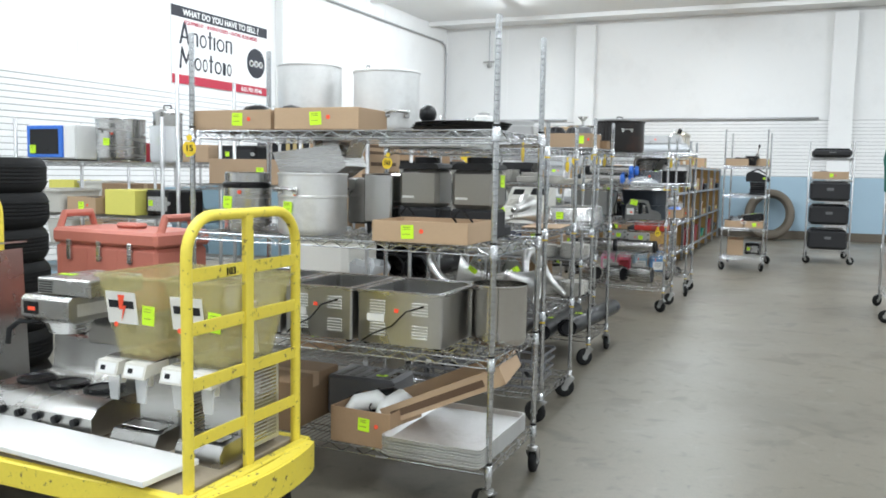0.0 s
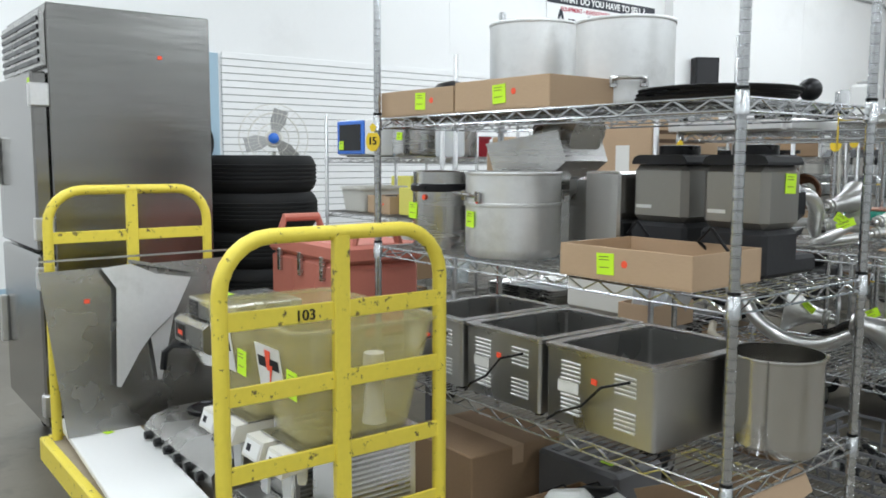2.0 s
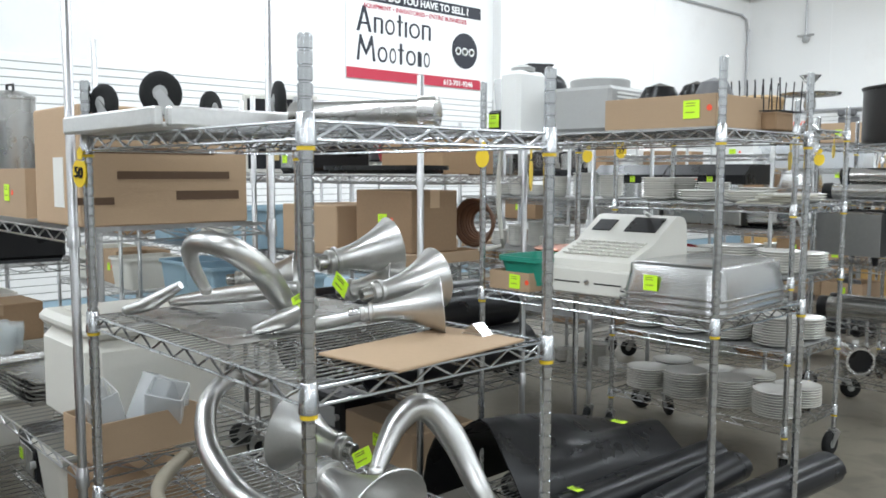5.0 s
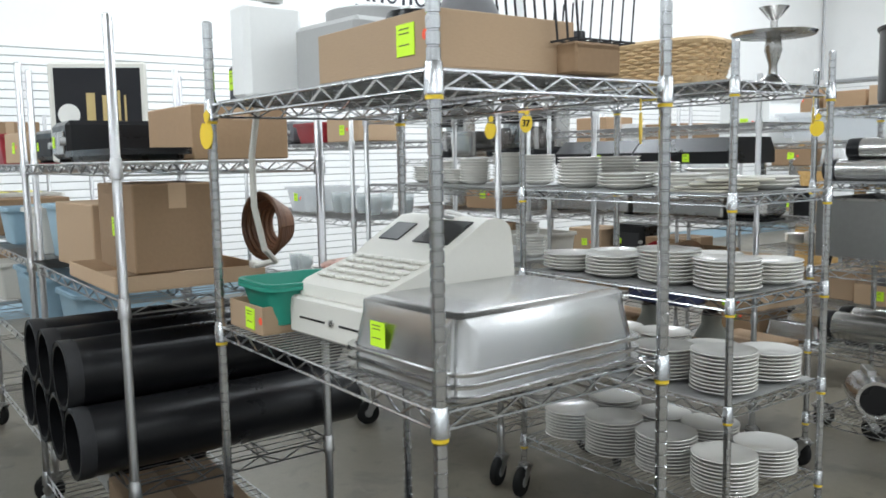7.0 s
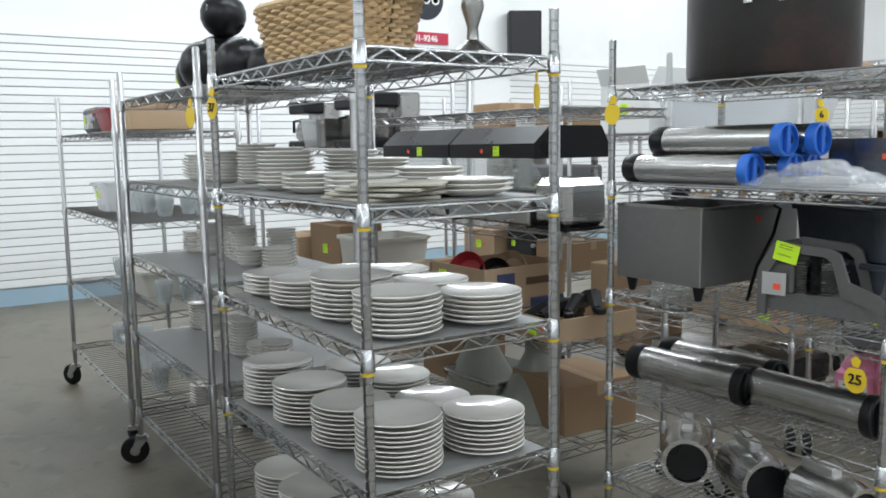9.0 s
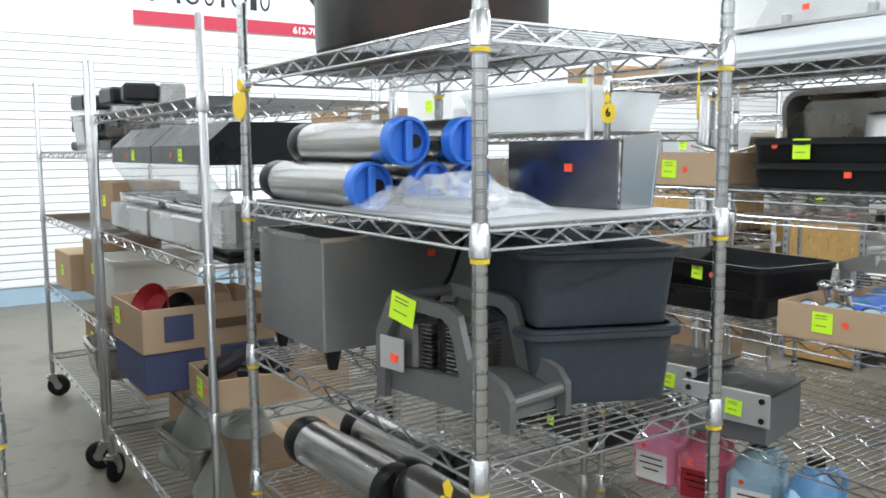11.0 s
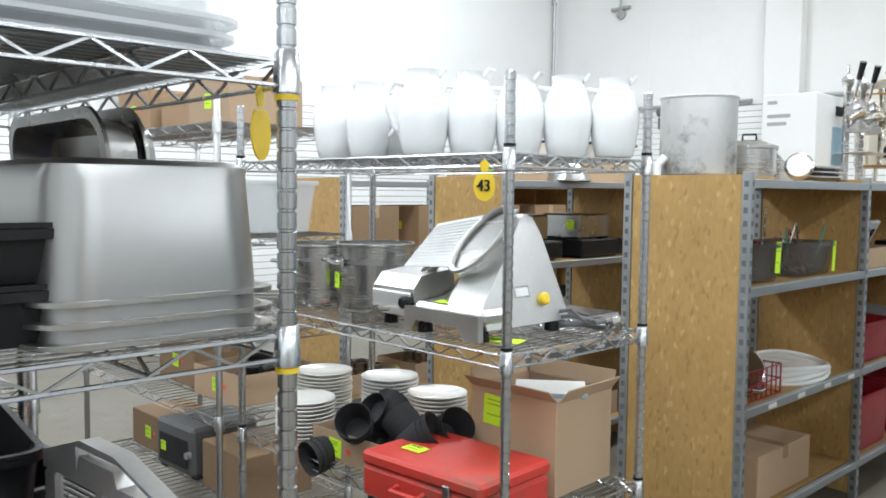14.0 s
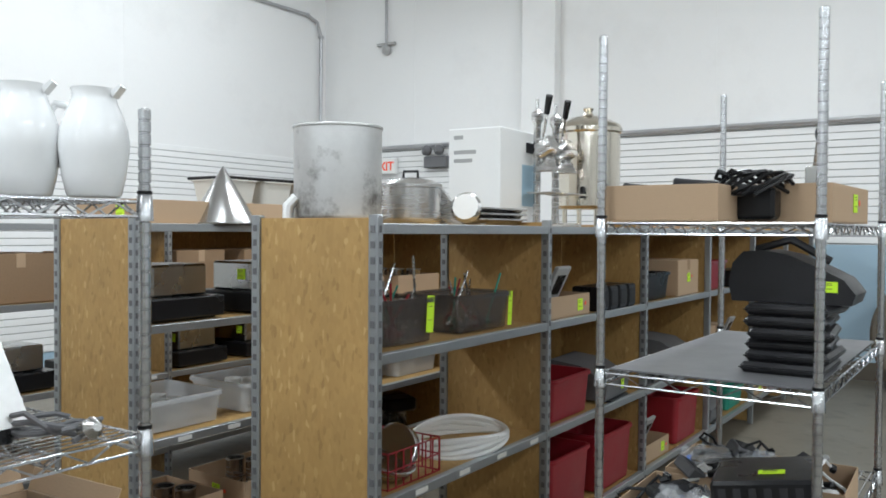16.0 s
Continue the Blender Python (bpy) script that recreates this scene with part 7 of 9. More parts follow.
part("adapter", Mesh().box(-0.06, 0.06, -0.05, 0.05, 0, 0.09, 0.01), BLACK, o)
for i in range(2):
    o = thing("keyboard_case", "flat black device in a cardboard tray", "device", -0.14 + 0.1 * i, 14.66 + 0.1 * i, 1.6 + i * 0.015, 20 * i - 10, "", "", 0, 6)
    part("case", Mesh().box(-0.12, 0.12, -0.1, 0.1, 0, 0.03, 0.006), BLACKM, o)
    part("support", Mesh().box(-0.06, 0.06, -0.06, 0.06, -0.065, -0.001), GREYD, o)
o = thing("lever_press", "small steel press with black lever", "press", 0.12, 15.35, 1.528)
part("base", Mesh().box(-0.08, 0.08, -0.08, 0.08, 0, 0.03, 0.006), GREY, o)
part("column", Mesh().box(-0.025, 0.025, -0.025, 0.025, 0.03, 0.2, 0.004), STEELD, o)
part("lever", Mesh().rod((0, 0, 0.18), (0.02, -0.03, 0.3), 0.008, 8, True), STEEL, o)
part("grip", Mesh().ball(0.022, -0.033, 0.31, 0.016, 0.016, 0.028, 10), BLACK, o)
o = thing("shelf_liner", "grey plastic liner on rack shelf", "liner", 0.012, 15.05, 1.1025)
part("sheet", Mesh().box(-0.27, 0.27, -0.58, 0.58, 0, 0.003, 0.001), GREYD, o)
part("front_lip", Mesh().box(-0.27, 0.27, -0.58, -0.575, 0.0031, 0.005), GREYD, o)
for i in range(6):
    o = thing("booster_seat", "black folded vinyl pad in a stack", "pad", 0.17 + 0.01 * (i % 2), 14.78 + 0.012 * (i % 3), 1.106 + i * 0.032, random.uniform(-5, 5), "black pads")
    part("pad", Mesh().box(-0.11, 0.11, -0.14, 0.14, 0, 0.03, 0.01), BINDER, o)
    part("seam", Mesh().box(-0.112, 0.112, -0.142, 0.142, 0.013, 0.016), BLACK, o)
o = thing("vinyl_bag", "slumped black vinyl bag on pads", "bag", 0.17, 14.84, 1.298)
part("body", Mesh().prism([(-0.16, 0.0), (0.16, 0.0), (0.17, 0.03), (0.14, 0.07), (0.08, 0.1), (0.0, 0.135), (-0.07, 0.15), (-0.13, 0.145), (-0.16, 0.11), (-0.17, 0.05)], -0.1, 0.11), BINDER, o)
part("strap", Mesh().tube([(-0.1, -0.06, 0.15), (0.0, -0.08, 0.18), (0.1, -0.06, 0.12)], 0.012, 7), BINDER, o)
sticker(o, 0.1, -0.101, 0.05, "y-", 0.05, 0.03)
for i, (px, py) in enumerate(((-0.12, 14.68), (0.16, 14.68), (-0.12, 15.1), (0.16, 15.1))):
    carton(px, py, 0.623, 0.26, 0.36, 0.1, 2, "open brown cardboard tray of small electronics", tag="y-" if i == 1 else "")
    for k in range(17):
        q = thing("remote_control", "small dark handset heaped in a tray", "handset", px + random.uniform(-0.09, 0.09), py + random.uniform(-0.14, 0.14), 0.63 + random.uniform(0.0, 0.07), random.uniform(0, 180), "handsets", "", random.uniform(-20, 20), random.uniform(-20, 20))
        part("case", Mesh().box(-0.07, 0.07, -0.024, 0.024, 0, 0.024, 0.007), random.choice((BLACK, GREYD, BLUE, GREY, WHITE, BLACK)), q)
        part("buttons", Mesh().box(-0.04, 0.02, -0.015, 0.015, 0.0242, 0.027, 0.001), random.choice((GREY, BLACKM)), q)
rc = random.Random(77)
for k in range(46):
    px, py = rc.uniform(-0.2, 0.22), rc.uniform(14.5, 15.3)
    m = rc.choice((BLACKM, GREYD, WHITE, REDP, GREY, STEELD, BLACK, IVORY, BLUE))
    q = thing("small_gadget", "small mixed gadget heaped in a parts tray", "gadget", px, py, 0.66 + rc.uniform(0, 0.07), rc.uniform(0, 180), "mixed gadgets", "", rc.uniform(-35, 35), rc.uniform(-35, 35))
    if k % 3:
        a, b, c = rc.uniform(0.02, 0.06), rc.uniform(0.012, 0.035), rc.uniform(0.015, 0.04)
        part("body", Mesh().box(-a, a, -b, b, 0, c, 0.006), m, q)
        part("face", Mesh().box(-a * 0.7, a * 0.7, -b * 0.7, b * 0.7, c + 0.0002, c + 0.002), rc.choice((GREY, BLACKM, PAPER)), q)
    else:
        part("lead", Mesh().tube([(0.07 * math.cos(u), 0.05 * math.sin(u * 1.3), 0.03 + 0.02 * math.sin(u * 2)) for u in [0.7 * v for v in range(10)]], 0.005, 6), rc.choice((BLACK, BLACKM, WHITE)), q)
        part("plug", Mesh().box(0.055, 0.085, -0.01, 0.01, 0.02, 0.04, 0.004), BLACK, q)
for px, py in ((-0.08, 14.6), (0.0, 15.12), (-0.16, 15.1)):
    q = thing("poly_bag", "crumpled clear bag of small parts", "plastic bag", px, py, 0.715, rc.uniform(0, 90), "clear part bags")
    cells = 9
    pts = [Vector((0.085 * (2 * i / (cells - 1) - 1) + rc.uniform(-0.006, 0.006), 0.06 * (2 * j / (cells - 1) - 1) + rc.uniform(-0.006, 0.006), 0.004 + (0 < i < cells - 1) * (0 < j < cells - 1) * rc.uniform(0.01, 0.05))) for i in range(cells) for j in range(cells)]
    part("film", Mesh().add(pts, [(i * cells + j, (i + 1) * cells + j, (i + 1) * cells + j + 1, i * cells + j + 1) for i in range(cells - 1) for j in range(cells - 1)]), FILM, q)
    part("contents", Mesh().box(-0.05, 0.05, -0.03, 0.03, 0, 0.012, 0.004), STEELD, q)
bc = thing("equipment_case", "black slotted equipment case on parts tray", "case", 0.13, 14.72, 0.725, 10, "", "", 0, -8)
part("body", Mesh().box(-0.14, 0.14, -0.14, 0.14, 0, 0.1, 0.01), BLACK, bc)
for k in range(6):
    part("slot", Mesh().box(-0.12 + k * 0.04, -0.1 + k * 0.04, -0.1415, -0.14, 0.02, 0.08), BLACKM, bc)
sticker(bc, 0.02, -0.05, 0.101, "z", 0.07, 0.04)
junk(-0.24, 0.27, 14.55, 15.4, 0.203, 0.25, 5, ("box", "black"), "", 2)


# ---------------------------------------------------------------- board bookcases
def bookcase(x0, x1, y0, bays, bay, zs, top, label, base=0.06):
    """Runs along y from y0; strand board ends and dividers in galvanised angle uprights."""
    cx = (x0 + x1) / 2
    t = thing("storage_bookcase", label, "bookcase", cx, y0, 0, 0, "strand board bookcases")
    hw = abs(x1 - x0) / 2
    for i in range(bays + 1):
        y = i * bay
        part("divider", Mesh().box(-hw + 0.022, hw - 0.022, y - 0.006, y + 0.006, 0.02, top - 0.004), OSB, t, "strand board panel")
        for s in (-1, 1):
            up = part("upright", Mesh().box(s * hw - 0.019, s * hw + 0.019, y - 0.014, y + 0.014, 0, top + 0.006, 0.002), GALV, t)
            if i < 3:
                g = Mesh()
                for k in range(int(top / 0.05)):
                    g.box(s * hw + s * 0.0192, s * hw + s * 0.021, y - 0.006, y + 0.006, 0.04 + k * 0.05, 0.062 + k * 0.05)
                    g.box(s * hw - 0.008, s * hw + 0.008, y - 0.0165, y - 0.0142, 0.04 + k * 0.05, 0.062 + k * 0.05)
                tagged(part("slot_strip", g, GREYD, up), kind="stuff")
    for i in range(bays):
        for z in zs:
            part("shelf", Mesh().box(-hw + 0.02, hw - 0.02, i * bay + 0.015, (i + 1) * bay - 0.015, z - 0.016, z), OSB, t)
            for s in (-1, 1):
                part("shelf_angle", Mesh().box(s * (hw - 0.014), s * (hw + 0.017), i * bay + 0.015, (i + 1) * bay - 0.015, z - 0.03, z + 0.004, 0.002), GALV, t)
        part("back_panel", Mesh().box(-hw + 0.022, -hw + 0.03, i * bay + 0.016, (i + 1) * bay - 0.016, 0.1, top - 0.03), OSB, t) if i > 0 else None
    for k in range(4):
        part("shelf_label", Mesh().box(hw + 0.0172, hw + 0.0185, 0.2 + k * 0.27, 0.27 + k * 0.27, zs[1] - 0.022, zs[1] - 0.004), PAPER, t, "white shelf label")
    return t


BZ = (0.18, 0.63, 1.1, 1.515)
bookcase(-0.965, -1.49, 14.285, 6, 1.175, BZ, 1.54, "long strand board bookcase in steel angle, loaded with parts")
bookcase(-2.19, -2.71, 14.285, 6, 1.175, BZ, 1.54, "second strand board bookcase in steel angle")
bookcase(-3.5, -4.02, 14.285, 5, 1.175, BZ, 1.54, "third strand board bookcase in steel angle")

# on top of the first bookcase
stock_pot(-1.285, 14.47, 1.518, 0.155, 0.34, BURNT, "tall blackened aluminium stock pot upturned with tap", -60, False, name="stock_pot")
o = thing("pot_spout", "aluminium side pipe standing against stock pot", "pipe", -1.37, 14.31, 1.518)
part("pipe", Mesh().tube([(0, 0, 0.0), (0, 0, 0.06), (0.02, 0.02, 0.09)], 0.02, 10), ALU, o)
part("flange", Mesh().lathe([(0.026, 0), (0.026, 0.006)], 14), ALU, o)
stock_pot(-1.26, 14.87, 1.518, 0.12, 0.15, STEEL, "low stainless saucepan with lid", 20, False, True)
o = thing("dial_gauge", "round white dial gauge leaning on pot", "gauge", -1.1, 15.03, 1.52, 20)
part("case", Mesh().lathe([(0.06, 0), (0.062, 0.02), (0.05, 0.03)], 24, pose(0, 0, 0.065, 75)), STEEL, o)
part("face", Mesh().lathe([(0.052, 0.0301), (0.052, 0.0312)], 24, pose(0, 0, 0.065, 75)), WHITE, o)
part("spout", Mesh().prism([(-0.12, 0.0), (-0.02, 0.0), (-0.02, 0.04), (-0.12, 0.16)], 0.0, 0.05), STEEL, o)
hotel_pans(-1.22, 15.3, 1.518, 0.3, 0.36, 0.03, 3, 0, "shallow stainless trays in a stack", False)
wb = thing("appliance_carton", "white printed appliance carton", "box", -1.38, 15.75, 1.518, 2)
part("body", Mesh().box(-0.16, 0.12, -0.2, 0.2, 0, 0.46, 0.004), WHITE, wb)
for k, (u, zz, w) in enumerate(((-0.13, 0.41, 0.05), (-0.13, 0.34, 0.12), (-0.13, 0.3, 0.1), (-0.13, 0.06, 0.14))):
    part("printing", Mesh().box(u, u + w, -0.2015, -0.2, zz, zz + 0.018), GREY, wb)
part("picture_panel", Mesh().box(0.1201, 0.1215, 0.02, 0.16, 0.1, 0.3), BLUEP, wb)
part("printing", Mesh().box(0.1201, 0.1215, 0.06, 0.16, 0.36, 0.41), INK, wb)
es = thing("beer_tap_tower", "chrome drink tower with lever taps and drip trays", "tap tower", -1.22, 15.95, 1.518)
part("base", Mesh().box(-0.12, 0.12, -0.16, 0.16, 0, 0.02, 0.004), STEEL, es)
for s in (-0.1, 0.1):
    part("column", Mesh().lathe([(0.018, 0.02), (0.018, 0.5), (0.03, 0.52), (0.03, 0.55), (0.008, 0.57), (0.008, 0.62)], 14, pose(0, s, 0)), STEEL, es)
    part("tap_body", Mesh().lathe([(0.05, 0), (0.05, 0.08)], 18, pose(0.02, s, 0.36, 0, 60, 0)), STEEL, es)
    lv = part("lever", Mesh().rod((0.03, s, 0.42), (0.07, s - 0.04, 0.54), 0.008, 8, True), STEEL, es)
    part("grip", Mesh().tube([(0.07, s - 0.04, 0.54), (0.1, s - 0.07, 0.62)], [0.014, 0.018], 8), BLACK, lv)
    part("nozzle_bell", Mesh().lathe([(0.06, 0), (0.03, 0.05), (0.012, 0.08)], 16, pose(0.06, s, 0.27)), STEEL, es)
    part("drip_shelf", Mesh().box(-0.02, 0.14, s - 0.07, s + 0.07, 0.16, 0.168, 0.002), STEEL, es)
un = thing("coffee_urn", "polished steel coffee urn with domed lid on legs", "coffee urn", -1.2, 16.4, 1.518)
part("tank", Mesh().lathe([(0.15, 0.1), (0.17, 0.115), (0.17, 0.5), (0.18, 0.51), (0.18, 0.53)], 32), BRONZE, un)
ld = part("lid", Mesh().lathe([(0.18, 0.531), (0.17, 0.55), (0.09, 0.59), (0.03, 0.6), (0.02, 0.62), (0.03, 0.64), (0.001, 0.65)], 32), BRONZE, un)
for k in range(4):
    a = math.pi / 4 + k * math.pi / 2
    part("leg", Mesh().rod((0.13 * math.cos(a), 0.13 * math.sin(a), 0), (0.13 * math.cos(a), 0.13 * math.sin(a), 0.11), 0.014, 10, True), BRONZE, un)
part("tap", Mesh().tube([(0.05, -0.16, 0.2), (0.07, -0.22, 0.2), (0.07, -0.22, 0.15)], 0.014, 10), BLACK, un)
part("sight_tube", Mesh().rod((0.12, -0.125, 0.15), (0.12, -0.125, 0.48), 0.01, 8, True), GLASS, un)
for i, (px, py, w) in enumerate(((-1.2, 17.2, 0.3), (-1.2, 17.7, 0.3), (-1.15, 18.4, 0.35), (-1.2, 19.1, 0.3))):
    carton(px, py, 1.518, w, 0.4, 0.16 + 0.04 * (i % 2), 0, "brown carton on top of bookcase", False, CARD, "x+")


def smoke_box(x, y, z, w, d, h, label):
    t = tub(x, y, z, w, d, h, SMOKE, label, random.uniform(-4, 4), "smoked_bin", 0.012, 0.008, cat="bin")
    for k in range(6):
        q = thing("kitchen_tool", "wire whisk or tool in a smoked bin", "tool", x + random.uniform(-0.08, 0.08), y + random.uniform(-0.1, 0.1), z + 0.01, random.uniform(0, 360), "tools", "", 0, random.uniform(-40, 40))
        m = random.choice((REDP, STEEL, GREEN, BLACK, STEEL))
        part("shaft", Mesh().rod((0, 0, 0), (0.02, 0, 0.2), 0.004, 6, True), m, q)
        part("head", Mesh().ball(0, 0, 0.02, 0.02, 0.015, 0.03, 8), m, q)
    return t


for k, (ty, lean, m, ln) in enumerate(((14.46, -28, STEEL, 0.3), (14.6, 35, REDP, 0.24), (14.68, 20, STEEL, 0.32), (14.95, -32, STEELD, 0.26), (15.1, 26, STEEL, 0.24), (15.16, -12, GREEN, 0.22))):
    q = thing("long_utensil", "long handled kitchen utensil leaning in a bin", "utensil", -1.13 + 0.02 * (k % 3), ty, 1.115, 0, "long utensils", "", lean, 6 * (k % 3))
    part("handle", Mesh().rod((0, 0, 0.01), (0, 0, ln), 0.0045, 6, True), m, q)
    part("head", Mesh().ball(0, 0, 0.015, 0.022, 0.01, 0.012, 8), m, q)
b1 = smoke_box(-1.15, 14.55, 1.103, 0.28, 0.3, 0.16, "smoked clear bin of kitchen tools")
sticker(b1, 0.14, 0.1, 0.1, "x+", 0.04, 0.13, 4)
b2 = smoke_box(-1.15, 15.05, 1.103, 0.28, 0.38, 0.15, "second smoked clear bin of kitchen tools")
sticker(b2, 0.14, 0.17, 0.08, "x+", 0.03, 0.14, 4)
cr = thing("wire_crate", "red wire crate of chrome bowls", "crate", -1.13, 14.55, 0.633)
for z in (0.0, 0.06, 0.12):
    g = Mesh().tube([(-0.13, -0.15, z + 0.003), (0.13, -0.15, z + 0.003), (0.13, 0.15, z + 0.003), (-0.13, 0.15, z + 0.003), (-0.13, -0.15, z + 0.003)], 0.003, 4)
    part("wire_hoop", g, REDP, cr)
for k in range(8):
    u = -0.13 + k * 0.037
    for s in (-0.15, 0.15):
        part("upright_wire", Mesh().rod((u, s, 0), (u, s, 0.12), 0.003, 4), REDP, cr)
    part("upright_wire", Mesh().rod((0.13, -0.15 + k * 0.043, 0), (0.13, -0.15 + k * 0.043, 0.12), 0.003, 4), REDP, cr)
for k in range(4):
    o = thing("mixing_bowl", "small chrome mixing bowl", "bowl", -1.13 + random.uniform(-0.05, 0.05), 14.5 + 0.05 * k, 0.64 + 0.03 * k, 0, "mixing bowls", "", 30 * k, 20)
    part("bowl", Mesh().lathe([(0.03, 0), (0.07, 0.03), (0.085, 0.07), (0.08, 0.07), (0.06, 0.03), (0.001, 0.006)], 22), STEEL, o)
    part("rim", Mesh().lathe([(0.084, 0.068), (0.088, 0.07), (0.084, 0.073)], 22), STEEL, o)
ho = thing("hose_coil", "coil of clear white hose", "hose", -1.14, 15.05, 0.633)
for k in range(4):
    part("loop", Mesh().tube([(0.17 * math.cos(a), 0.24 * math.sin(a), 0.014 + 0.014 * k + 0.012 * math.sin(2 * a + k)) for a in [2 * math.pi * q / 28 for q in range(29)]], 0.013, 7), WHITE, ho)
carton(-1.18, 14.8, 0.183, 0.34, 0.5, 0.2, 0, "closed brown carton on bottom bookcase shelf", False, CARD, "")
# farther bays
rr = random.Random(9)
for b in range(1, 6):
    for zi, z in enumerate(BZ[:3]):
        y = 14.285 + b * 1.175
        for k in range(2):
            cy = y + 0.3 + k * 0.55
            sel = (1, 1, 1, 3, 0, 2)[zi * 2 + k] if b == 1 else (b * 3 + zi * 2 + k) % 6
            if sel == 0:
                carton(-1.16, cy, z + 0.003, 0.34, 0.42, 0.1, 0, "open brown cardboard tray of parts", tag="x+", tagpos=(0.1, 0.05))
                smoke = thing("control_panel", "grey switch panel leaning in a tray", "panel", -1.12, cy, z + 0.012, 0, "", "", 0, 25)
                part("plate", Mesh().box(-0.02, 0.0, -0.07, 0.07, 0, 0.24, 0.004), GREY, smoke)
                part("screen", Mesh().box(0.0003, 0.002, -0.04, 0.04, 0.1, 0.2), BLACK, smoke)
            elif sel == 1:
                tub(-1.14, cy, z + 0.003, 0.32, 0.42, 0.29 if zi == 0 else 0.2, REDP, "red plastic crate in a bookcase bay", 0, "plastic_crate", 0.012, 0.01, cat="crate")
            elif sel == 2:
                for q in range(4):
                    o = thing("speaker_box", "small black speaker box in a row", "speaker", -1.05, cy - 0.2 + q * 0.12, z + 0.003, 0, "small black speakers")
                    part("body", Mesh().box(-0.08, 0.08, -0.05, 0.05, 0, 0.12, 0.008), BLACK, o)
                    part("grille", Mesh().box(0.08, 0.084, -0.04, 0.04, 0.02, 0.1, 0.003), BLACKM, o)
            elif sel == 3:
                o = thing("desk_machine", "black office machine in a bookcase bay", "appliance", -1.14, cy, z + 0.003, 4)
                part("body", Mesh().prism([(-0.15, 0.01), (0.15, 0.01), (0.16, 0.1), (0.02, 0.18), (-0.15, 0.2)], -0.18, 0.18), GREYD, o)
                part("tray", Mesh().box(0.02, 0.17, -0.14, 0.14, 0.0, 0.0095), BLACK, o)
                sticker(o, 0.165, 0.05, 0.07, "x+", 0.04, 0.05)
            elif sel == 4:
                tub(-1.14, cy, z + 0.003, 0.3, 0.4, 0.16, GREEN if b == 3 else BLACK, "plastic crate in a bookcase bay", 0, "plastic_crate", 0.012, 0.01, cat="crate")
            else:
                carton(-1.15, cy, z + 0.003, 0.32, 0.4, 0.22, 0, "closed brown carton in a bookcase bay", False, CARD, "x+")
for bx, nb in ((-2.45, 4), (-3.76, 3)):
    for b in range(nb):
        for zi, z in enumerate(BZ):
            y = 14.285 + b * 1.175
            sel = (3, 0, 1, 0)[zi] if b == 0 and bx > -3 else (b * 5 + zi * 3 + int(-bx)) % 5
            for k in range(2):
                cy = y + 0.3 + k * 0.55
                if z > 1.4:
                    if bx > -3 and b < 1:
                        carton(bx, cy, z + 0.003, 0.42, 0.5, 0.1, 0, "open brown cardboard tray on bookcase top", tag="y-", tagpos=(0.1, 0.05))
                    continue
                if sel == 0:
                    tub(bx, cy, z + 0.003, 0.4, 0.42, 0.14, CLEAR, "clear bin of white cups", 0, "clear_bin", 0.012, 0.01, cat="bin")
                    for q in range(5):
                        cup_stack(bx - 0.12 + 0.06 * q, cy + 0.05 * (q % 2), z + 0.01, 2, 0.04, WHITE, "white paper cups in a bin", q * 30)
                elif sel == 1:
                    o = thing("kitchen_appliance", "dark stereo unit on bookcase shelf", "appliance", bx + 0.02, cy, z + 0.003, 2)
                    part("body", Mesh().box(-0.2, 0.2, -0.2, 0.2, 0.01, 0.1, 0.006), BLACK, o)
                    part("top_unit", Mesh().box(-0.12, 0.14, -0.15, 0.15, 0.101, 0.24, 0.01), STEELD, o)
                    part("foot", Mesh().box(-0.17, 0.17, -0.17, 0.17, 0, 0.011), BLACK, o)
                    sticker(o, 0.08, -0.151, 0.18, "y-", 0.05, 0.05)
                elif sel == 2:
                    coffee_maker(bx, cy, z + 0.003, 60)
                elif sel == 3:
                    carton(bx, cy, z + 0.003, 0.4, 0.42, 0.13, 0, "open brown cardboard tray on bookcase shelf", tag="y-")
                    for q in range(3):
                        stock_pot(bx - 0.1 + q * 0.1, cy + 0.04 * q, z + 0.01, 0.045, 0.15, STEEL, "small steel canister in a tray", 0, False, name="canister")
                else:
                    carton(bx, cy, z + 0.003, 0.38, 0.4, 0.26, 3, "closed brown carton on bookcase shelf", False, CARDD, "y-")
# food bins and cone on the second bookcase
for k in range(3):
    o = thing("food_bin", "ivory food bin with black lid", "bin", -2.42, 14.95 + 0.24 * k, 1.519, 0, "food bins")
    part("bin", Mesh().tub(0.24, 0.21, 0, 0.21, 0.03, 0.005, 0.03, 0.01), IVORY, o)
    part("lid", Mesh().box(-0.132, 0.132, -0.117, 0.117, 0.2105, 0.225, 0.005), BLACK, o)
cn = thing("strainer_cone", "polished steel conical strainer upturned", "strainer", -2.26, 14.8, 1.519)
part("cone", Mesh().lathe([(0.15, 0), (0.155, 0.004), (0.004, 0.26), (0.001, 0.262)], 30), PANS, cn)
part("rim", Mesh().lathe([(0.152, 0), (0.16, 0.003), (0.152, 0.008)], 30), STEEL, cn)

